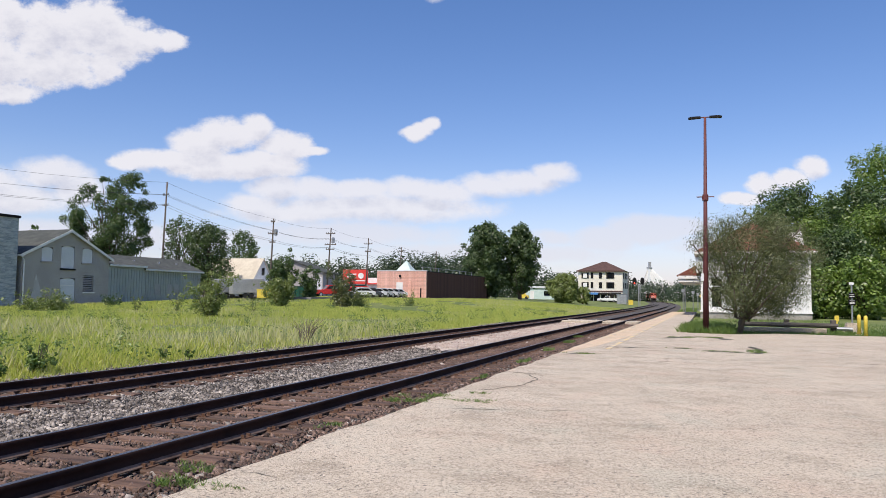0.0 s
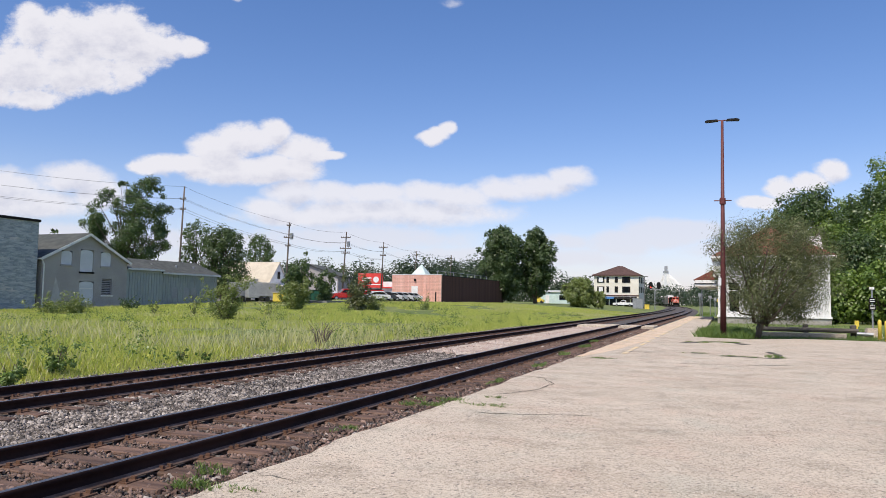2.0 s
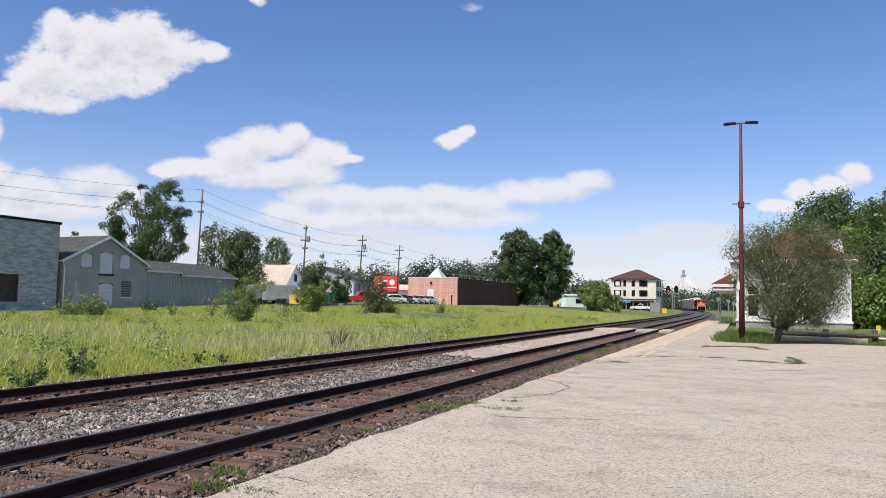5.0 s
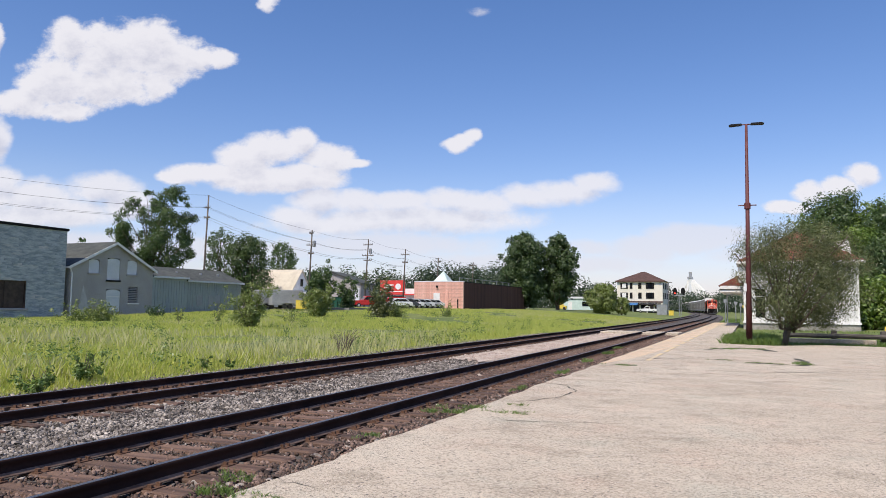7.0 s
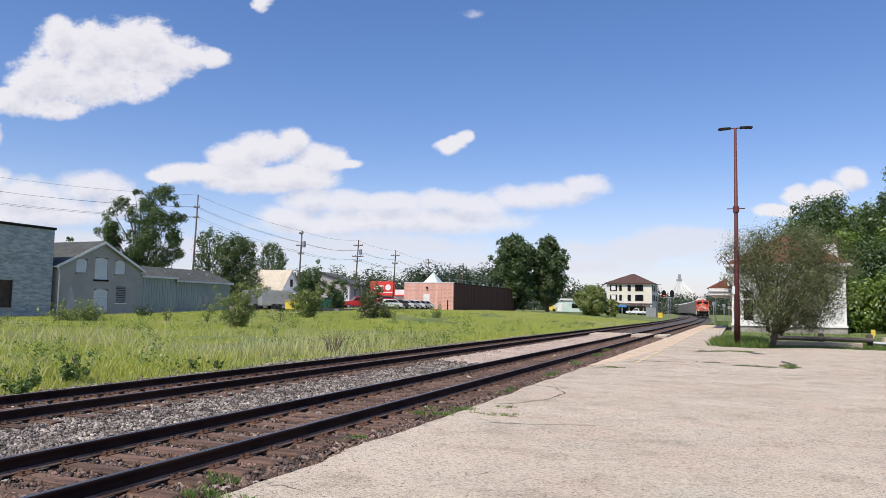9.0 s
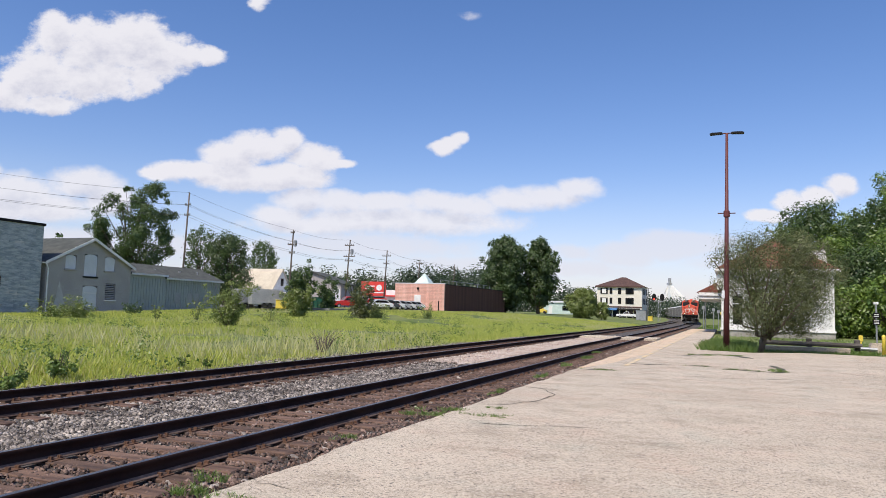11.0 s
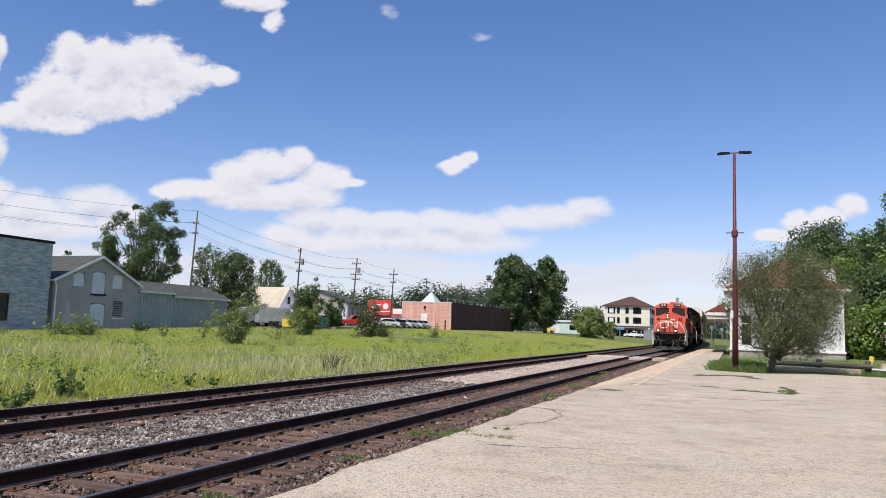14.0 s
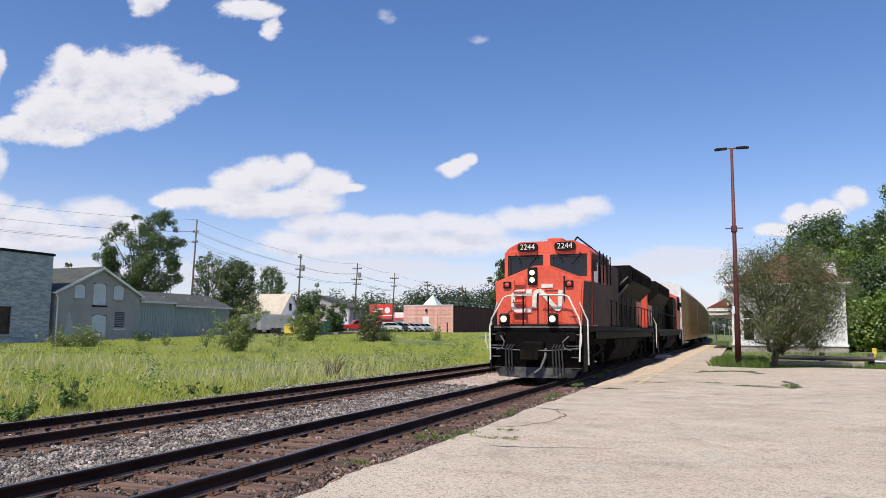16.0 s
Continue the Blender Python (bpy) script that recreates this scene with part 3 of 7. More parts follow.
def build_track(off, label):
    track = thing("railway_track", label, "railway track", kind="structure")
    for side in (-0.7525, 0.7525):
        me = sweep("rail", RAIL_PROFILE, off + side, -40, 620, 20, 6)
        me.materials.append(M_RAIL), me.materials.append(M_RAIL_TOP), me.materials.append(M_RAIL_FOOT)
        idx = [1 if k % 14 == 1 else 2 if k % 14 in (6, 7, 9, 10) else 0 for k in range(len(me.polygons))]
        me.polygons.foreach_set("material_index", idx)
        part_of("rail", me, None, track, "rusty rail with sides darkened for shade and a worn bright head")
    return track


track_near = build_track(TRACK_A, "rusty railway track on timber ties along the platform")
track_far = build_track(TRACK_B, "rusty railway track on timber ties beside the field")


def build_bed():
    prof = [(-13.6, -0.40), (-12.6, -0.24), (-9.4, -0.215), (-8.3, -0.25), (-7.3, -0.215), (-4.4, -0.225), (-4.05, -0.30), (-4.05, -0.5), (-13.6, -0.5)]
    prof = [(x + 8.3, z) for x, z in prof]
    part = part_of("ballast_bed", sweep("ballast_bed", prof, -8.3, -40, 620, 20, 6), M_BALLAST_BED)
    tagged(part, "grey and rusty crushed stone bed under the tracks", "ballast", kind="structure")


build_bed()


def build_platform():
    # the concrete apron: a crumbling edge along the track, a wide lot, a narrow platform beyond
    rng = random.Random(5)
    edge = []
    y = -12.0
    while y < 98:
        step = 0.25 if y < 40 else 1.5
        rag = 0.10 * noise.noise((0.7 * y, 3.1, 0)) + 0.05 * noise.noise((3.5 * y, 9.0, 0))
        edge.append((-4.2 + rag * (1.3 if y < 30 else 0.4), y))
        y += step
    outline = edge + [(-1.25, 98), (-1.2, 60), (-1.15, 40.5), (-0.9, 37.5), (1.0, 37.0), (3.5, 39.2), (6.0, 38.8), (12, 39.5), (45, 41), (60, 41), (60, -12)]
    bm = bmesh.new()
    prism(bm, outline, 2, -0.45, -0.10)
    bmesh.ops.triangulate(bm, faces=[f for f in bm.faces if len(f.verts) > 4])
    tagged(part("platform", bm, M_CONCRETE), "worn pale concrete platform and lot with cracks", "platform", kind="structure")
    # worn edge band and two yellow lines
    bm = bmesh.new()
    prism(bm, [(x + 0.02, y) for x, y in edge[136:]] + [(-2.95, 97.5), (-3.0, 60), (-3.1, 33), (-3.6, 25), (-4.05, edge[136][1])], 2, -0.12, -0.096)
    bmesh.ops.triangulate(bm, faces=[f for f in bm.faces if len(f.verts) > 4])
    tagged(part("edge_band", bm, M_CONCRETE_EDGE), "pale tan worn band along the platform edge", "paving", kind="structure")
    for x, w, y0 in ((-3.98, 0.10, 30.0), (-3.05, 0.14, 24.0)):
        tagged(part("line", boxes((x - w / 2, x + w / 2, y0, 97, -0.12, -0.092)), M_YELLOW_LINE), "faded yellow safety line on the platform", "painted line", kind="structure")


build_platform()


# ---- plants ----
def crown_leaves(rng, clumps, per, size, squash=1.0, slim=0.55, rise=0.45, loose=0.20):
    """Leaf quads round clump centres (x, y, z, r); they face outwards, so that each clump has a lit and a shaded side."""
    r = np.random.default_rng(rng)
    out = []
    for cx, cy, cz, cr in clumps:
        n = max(8, int(per * (cr ** 2)))
        d = r.normal(size=(n, 3))
        d /= np.linalg.norm(d, axis=1)[:, None]
        rad = cr * (0.45 + 0.55 * r.random(n) ** 0.5) * (1 + loose * r.normal(size=n))
        p = d * rad[:, None] * np.array([1, 1, squash]) + np.array([cx, cy, cz])
        a = d * 1.15 + r.normal(size=(n, 3)) * 0.42 + np.array([0, 0, rise])
        a /= np.linalg.norm(a, axis=1)[:, None]
        t = np.cross(a, r.normal(size=(n, 3)))
        t /= np.linalg.norm(t, axis=1)[:, None] + 1e-6
        b = np.cross(a, t)
        s = size * (0.6 + 0.8 * r.random(n))[:, None]
        out.append(np.stack([p - t * s, p - b * s * slim, p + t * s, p + b * s * slim], 1))
    return np.concatenate(out)


def tree(x, y, z, height, width, seed, leaf, label, leaf_size=0.22, per=130, trunk_h=0.22, trunk_r=0.25, shape=0.6, clumps=34, group="", category="tree", lean=0.0, name="tree", open_=0.22, lobes=None, slim=0.55):
    """Tapered trunk, limbs and an uneven crown of clumps of leaves with gaps."""
    rng = random.Random(seed)
    e = thing(name, label, category, group, m=pose(x, y, z))
    bm = bmesh.new()
    top = height * (trunk_h + 0.25)
    tube(bm, [(0, 0, -0.4), (0.02 * height * lean, 0, top * 0.4), (0.05 * height * lean, 0.02 * height * rng.uniform(-1, 1), top)], trunk_r, 8, trunk_r * 0.55)
    cs = []
    zc, hz = height * (trunk_h + 1) / 2, height * (1 - trunk_h) / 2
    for i in range(clumps):
        k = -0.95 + 1.9 * (i + 0.5) / clumps
        prof = math.sqrt(max(0.05, 1 - abs(k) ** 2.4)) * (1 - shape * 0.35 * k)
        a = i * 2.399 + rng.uniform(-0.4, 0.4)
        rad = width / 2 * prof * math.sqrt(rng.uniform(0.1, 1.0)) * 0.86
        cr = width * rng.uniform(0.10, 0.19) * (0.75 + 0.35 * prof)
        cs.append((rad * math.cos(a) + 0.05 * height * lean, rad * math.sin(a), zc + k * hz * 0.92, cr))
        if i % 3 == 0:   # sprigs that break the outline
            out = width / 2 * prof * rng.uniform(0.92, 1.08)
            cs.append((out * math.cos(a) + 0.05 * height * lean, out * math.sin(a), zc + k * hz * 1.02, cr * rng.uniform(0.32, 0.5)))
    if lobes:   # an open crown: lobes (side, height, radius) about the trunk, each of several clumps at different depths
        cs = []
        for side, up, r in lobes:
            for k in range(6):
                off = Vector((rng.gauss(0, 0.42), rng.gauss(0, 1.5), rng.gauss(0, 0.42))) * r
                q = Vector((side, 0, up)) + off
                cs.append((q.x * math.cos(0.78) - q.y * math.sin(0.78), q.x * math.sin(0.78) + q.y * math.cos(0.78), q.z, r * rng.uniform(0.38, 0.66)))
    for c in cs[::3]:
        mid = Vector((c[0] * 0.35, c[1] * 0.35, max(height * trunk_h * 0.8, c[2] - height * open_)))
        tube(bm, [(0.03 * height * lean, 0, height * trunk_h * rng.uniform(0.6, 1.1)), mid, c[:3]], trunk_r * 0.32, 5, 0.03)
    part("trunk", bm, M_BARK, e, smooth=True)
    part_of("crown", poly_mesh("crown", crown_leaves(seed, cs, per, leaf_size, slim=slim), 4), leaf, e)
    return e


def blades(n, xy, z, h, lean, width, seed):
    """Bent grass blades that taper to a point."""
    r = np.random.default_rng(seed)
    a = r.random(n) * math.tau
    d = np.stack([np.cos(a), np.sin(a), np.zeros(n)], 1)
    turn = a + r.normal(size=n) * 0.9
    side = np.stack([-np.sin(turn), np.cos(turn), np.zeros(n)], 1) * (np.where(r.random(n) < 0.5, -1, 1) * width * (0.6 + 0.8 * r.random(n)))[:, None]
    base = np.concatenate([xy, z[:, None]], 1)
    up = np.array([0, 0, 1.0])
    hh = (h * (0.55 + 0.6 * r.random(n)))[:, None]
    ln = (lean * r.random(n))[:, None]
    mid, tip = base + up * hh * 0.55 + d * hh * ln * 0.35, base + up * hh + d * hh * ln
    vs = np.stack([base - side, base + side, mid + side * 0.7, tip], 1)
    return vs.reshape(-1, 3), np.arange(4 * n).reshape(n, 4)


# ---- buildings beyond the field ----
def wall_x(e, name, material_, x, y0, y1, z0, z1, openings=(), t=0.3, label=""):
    """A wall in the plane x (its face looks to +x), with openings (y0, y1, z0, z1) cut through."""
    ys = sorted({y0, y1, *[o[0] for o in openings], *[o[1] for o in openings]})
    zs = sorted({z0, z1, *[o[2] for o in openings], *[o[3] for o in openings]})
    bm = bmesh.new()
    for a, b in zip(ys, ys[1:]):
        for c, d in zip(zs, zs[1:]):
            my, mz = (a + b) / 2, (c + d) / 2
            hole = any(o[0] < my < o[1] and o[2] < mz < o[3] for o in openings)
            if not hole:
                box(bm, x - t, x, a, b, c, d)
    bmesh.ops.remove_doubles(bm, verts=bm.verts[:], dist=0.0005)
    return part(name, bm, material_, e, label)


def arch_panel(w, h, rise, t):
    """Board with a shallow arched head, in the y-z plane."""
    pts = [(-w / 2, 0), (w / 2, 0)] + [(w / 2 * math.cos(a), h - rise + rise * math.sin(a)) for a in [k * math.pi / 10 for k in range(11)]]
    bm = bmesh.new()
    prism(bm, pts, 0, 0, t)
    return bm


def grey_warehouse():
    e = thing("warehouse", "tall grey-painted brick warehouse with peeling paint and a boarded window", "building")
    X = -62.0
    wall_x(e, "wall", M_GREY_BRICK, X, 12, 50.4, -0.6, 8.55, [(43.3, 46.35, 0.95, 3.5)])
    for b in ((-82, X - 0.3, 50.1, 50.4, -0.6, 8.55), (-82, X - 0.3, 12, 12.3, -0.6, 8.55), (-82.3, -82, 12, 50.4, -0.6, 8.55)):
        part("wall", boxes(b), M_GREY_BRICK, e)
    part("roof", boxes((-82, X - 0.3, 12.3, 50.1, 8.1, 8.3)), M_DARK_ROOF, e)
    part("parapet_cap", boxes((-82.4, X + 0.12, 11.9, 50.55, 8.55, 8.80), bevel=0.03), M_BLACK, e, "dark metal parapet cap")
    w = part("window", boxes((X - 0.22, X - 0.16, 43.3, 46.35, 0.95, 3.5)), M_BOARD, e, "brown boarded window")
    for y in (43.36, 44.3, 46.29):
        part("frame", boxes((X - 0.15, X - 0.07, y - 0.06, y + 0.06, 1.03, 3.42)), M_BOARD, w)
    for z in (0.99, 3.46):
        part("frame", boxes((X - 0.15, X - 0.07, 43.3, 46.35, z - 0.04, z + 0.04)), M_BOARD, w)
    part("sill", boxes((X - 0.15, X + 0.1, 43.1, 46.55, 0.75, 0.94), bevel=0.02), M_GREY_STUCCO, e, "stone window sill")
    # proud courses of rough brick
    rng = random.Random(3)
    me = bpy.data.meshes.new("brick")
    b = boxes((0, 0.05, 0, 0.55, 0, 0.17), bevel=0.015)
    b.to_mesh(me), b.free()
    for i in range(150):
        z, y = 0.4 + 0.19 * rng.randint(0, 40), rng.uniform(36, 49.7)
        if 42.6 < y < 46.6 and z < 3.8:
            continue
        o = part_of("brick", me, M_GREY_BRICK, e)
        o.location = (X - 0.025 + 0.012 * rng.random(), y, z)


def gable_house():
    e = thing("gable_house", "grey-painted two-storey masonry house with boarded windows and a gable", "house")
    X, y0, y1, ap = -62.0, 50.95, 61.7, 56.3
    ops = [(53.1, 54.4, 4.6, 6.0), (55.4, 57.05, 3.95, 6.25), (58.05, 59.4, 4.65, 6.15), (55.4, 57.25, 0.6, 2.95), (58.3, 59.65, 1.55, 3.3)]
    wall_x(e, "wall", M_GREY_STUCCO, X, y0, y1, -0.6, 5.2, [(a, b, c, min(d, 5.2)) for a, b, c, d in ops])
    # gable with the heads of the upper windows cut out
    ys = sorted({y0, ap, y1, 53.1, 54.4, 55.4, 57.05, 58.05, 59.4})
    top = lambda y: 5.2 + (7.85 - 5.2) * ((y - y0) / (ap - y0) if y < ap else (y1 - y) / (y1 - ap))
    bm = bmesh.new()
    for a, b in zip(ys, ys[1:]):
        lo = next((o[3] for o in ops[:3] if o[0] <= a and b <= o[1]), 5.2)
        if min(top(a), top(b)) >= lo - 0.01 or lo == 5.2:
            pts = [(a, lo), (b, lo), (b, max(top(b), lo + 0.005)), (a, max(top(a), lo + 0.005))]
            prism(bm, pts, 0, X - 0.3, X)
    bmesh.ops.remove_doubles(bm, verts=bm.verts[:], dist=0.002)
    part("gable", bm, M_GREY_STUCCO, e)
    for b in ((-76, X - 0.3, y0, y0 + 0.3, -0.6, 5.2), (-76, X - 0.3, y1 - 0.3, y1, -0.6, 5.2), (-76.3, -76, y0, y1, -0.6, 5.2)):
        part("wall", boxes(b), M_GREY_STUCCO, e)
    for sgn, ya, yb in ((1, y0 - 0.35, ap), (-1, y1 + 0.35, ap)):
        za = 5.2 - 0.35 * (2.65 / 5.4)
        bm = bmesh.new()
        prism(bm, [(ya, za), (yb, 7.87), (yb, 8.02), (ya, za + 0.15)], 0, -76.5, X + 0.3)
        part("roof", bm, M_DARK_ROOF, e)
        bm = bmesh.new()
        prism(bm, [(ya, za - 0.16), (yb, 7.70), (yb, 7.98), (ya, za + 0.12)], 0, X + 0.302, X + 0.36)
        part("barge_board", bm, M_WHITE, e, "white painted barge board")
    part("gutter", boxes((X - 2, X + 0.34, y0 - 0.5, y0 - 0.36, 4.95, 5.08)), M_WHITE, e)
    part("downspout", tubes([[(X + 0.12, y0 - 0.1, 4.95), (X + 0.12, y0 + 0.12, 4.5), (X + 0.12, y0 + 0.12, -0.3)]], 0.07), M_WHITE, e, "white downspout")
    for i, (a, b, c, d) in enumerate(ops[:4]):
        win = part("window_board", arch_panel(b - a - 0.02, d - c, 0.28, 0.08), M_WHITE_PANEL, e, "white boarded window with an arched head")
        win.location = (X - 0.14, (a + b) / 2, c)
        part("sill", boxes((X - 0.1, X + 0.12, a - 0.12, b + 0.12, c - 0.18, c - 0.003), bevel=0.02), M_GREY_STUCCO if i != 1 else M_BLACK, e)
        if i == 3:
            part("rail", boxes((0.08, 0.11, -0.9, 0.9, 1.55, 1.66)), M_WHITE, win)
    a, b, c, d = ops[4]
    lou = part("louvre", boxes((X - 0.25, X - 0.2, a, b, c, d)), M_DARK, e, "grey louvred vent")
    for k in range(9):
        bm = bmesh.new()
        z = c + 0.05 + k * 0.19
        prism(bm, [(X - 0.19, z + 0.12), (X - 0.17, z + 0.13), (X - 0.03, z + 0.02), (X - 0.05, z)], 1, a + 0.05, b - 0.05)
        part("slat", bm, M_GREY_STUCCO, lou)
    part("sill", boxes((X - 0.1, X + 0.12, a - 0.1, b + 0.1, c - 0.14, c - 0.003)), M_WHITE, e)
    # sunlit triangle on the wall, painted as a thin pale sheet
    bm = bmesh.new()
    prism(bm, [(52.0, 0.35), (53.7, 0.35), (53.3, 1.2), (52.55, 3.3)], 0, X + 0.004, X + 0.012)
    part("sun_patch", bm, M_STUCCO_SUNLIT, e, "patch of sunlight painted on the gable wall")


def green_shed():
    e = thing("long_shed", "long low shed with pale green ribbed metal siding", "shed")
    X, y0, y1 = -62.25, 61.75, 77.6
    part("wall", boxes((X - 0.15, X, y0, 67.3, -0.3, 4.55), (X - 0.35, X - 0.2, 67.3, y1, -0.3, 4.25), (-72, X - 0.35, y1 - 0.15, y1, -0.3, 4.25)), M_SHED, e)
    y = y0 + 0.2
    me = bpy.data.meshes.new("rib")
    b = boxes((0, 0.05, -0.045, 0.045, -0.3, 4.2))
    b.to_mesh(me), b.free()
    while y < y1 - 0.1:
        o = part_of("rib", me, M_SHED, e)
        o.location = (X + 0.002 if y < 67.2 else X - 0.198, y, 0)
        y += 0.42
    for ya, yb, dz, dx in ((y0, 67.4, 0.3, 0.0), (67.4, y1 + 0.25, 0.0, -0.2)):
        bm = bmesh.new()
        prism(bm, [(X + 0.35 + dx, 4.2 + dz), (-66.3, 5.85), (-66.3, 6.0), (X + 0.35 + dx, 4.36 + dz)], 1, ya, yb)
        prism(bm, [(-72.3, 4.2), (-66.3, 5.85), (-66.3, 6.0), (-72.3, 4.36)], 1, ya, yb)
        part("roof", bm, M_DARK_ROOF, e)
        part("fascia", boxes((X + 0.355 + dx, X + 0.40 + dx, ya, yb, 4.15 + dz, 4.35 + dz)), M_WHITE_PANEL, e)
    for y in (63.5, 67.6, 71.8, 75.0):
        part("vent", boxes((-64.3, -64.1, y - 0.12, y + 0.12, 5.1, 5.42), bevel=0.03), M_STEEL, e)
    for y in (69.3, 71.4, 72.6, 74.6):
        part("faded_panel", boxes((X - 0.2, X - 0.14, y, y + 0.9, 1.3, 2.6)), M_TRAILER, e)


grey_warehouse()
gable_house()
green_shed()


def brick_shop():
    e = thing("brick_shop", "flat-roofed brick shop with an orange front and a brown side wall darkened for shade", "building")
    xa, xb, y0, y1, z0, z1 = -45.65, -55.08, 116, 152, 0.2, 5.85
    part("front_wall", boxes((xb, xa, y0, y0 + 0.35, z0, z1)), M_MORTAR, e)
    me = bpy.data.meshes.new("brick_course")
    b = boxes((0, xa - xb, -0.03, 0, 0, 0.21), bevel=0.01)
    b.to_mesh(me), b.free()
    for k in range(24):
        o = part_of("brick_course", me, M_BRICK_RED, e)
        o.location = (xb, y0, z0 + 0.15 + k * 0.232)
    # darker brick than the front, the shade of the side painted in
    part("side_wall", boxes((xa - 0.35, xa, y0 + 0.35, y1, z0, z1 - 0.1), (xb, xb + 0.35, y0 + 0.35, y1, z0, z1 - 0.1), (xb, xa, y1, y1 + 0.3, z0, z1 - 0.1)), M_BRICK_BROWN_SHADE, e)
    me = bpy.data.meshes.new("side_course")
    b = boxes((0, 0.03, 0.4, y1 - y0, 0, 0.30), bevel=0.01)
    b.to_mesh(me), b.free()
    for k in range(16):
        o = part_of("brick_course", me, M_BRICK_BROWN_SHADE, e)
        o.location = (xa, y0, z0 + 0.3 + k * 0.335)
    part("roof", boxes((xb + 0.35, xa - 0.35, y0 + 0.35, y1, z1 - 0.5, z1 - 0.4)), M_DARK_ROOF, e)
    part("coping", boxes((xb - 0.05, xa + 0.08, y0 - 0.08, y0 + 0.4, z1, z1 + 0.14)), M_WHITE_PANEL, e)
    part("coping", boxes((xa - 0.4, xa + 0.08, y0 + 0.4, y1, z1 - 0.1, z1 + 0.04)), M_BLACK, e)
    part("door", boxes((-51.29, -50.10, y0 - 0.09, y0 - 0.035, z0, 3.9)), M_WHITE, e, "white metal door")
    part("door", boxes((-46.78, -46.57, y0 - 0.09, y0 - 0.035, z0, 2.9)), M_BLACK, e, "dark pipe")
    part("pilaster", boxes((-49.02, -48.49, y0 - 0.16, y0 - 0.035, z0, 4.2)), M_BRICK_RED, e)
    part("lamp", boxes((-50.75, -50.43, y0 - 0.3, y0 - 0.035, 4.8, 5.2)), M_BLACK, e)
    for k in range(8):
        part("roof_post", boxes((xa - 1.2, xa - 1.1, y0 + 1 + 4 * k, y0 + 1.1 + 4 * k, z1 - 0.4, z1 + 0.75)), M_STEEL, e)
    part("roof_rail", boxes((xa - 1.2, xa - 1.1, y0 + 1, y0 + 29.1, z1 + 0.75, z1 + 0.82)), M_STEEL, e)
    CX = -52.65
    bm = bmesh.new()
    c = [bm.verts.new(p) for p in ((CX - 1.55, 122, z1 + 0.2), (CX + 1.55, 122, z1 + 0.2), (CX + 1.55, 125, z1 + 0.2), (CX - 1.55, 125, z1 + 0.2))]
    tip = bm.verts.new((CX, 123.5, z1 + 2.3))
    for i in range(4):
        bm.faces.new((c[i], c[(i + 1) % 4], tip))
    bm.faces.new(c)
    bmesh.ops.recalc_face_normals(bm, faces=bm.faces[:])
    box(bm, CX - 1.45, CX + 1.45, 122.1, 124.9, z1 - 0.4, z1 + 0.19)
    part("cupola_roof", bm, M_TEAL_ROOF, e, "pale teal pyramid roof")


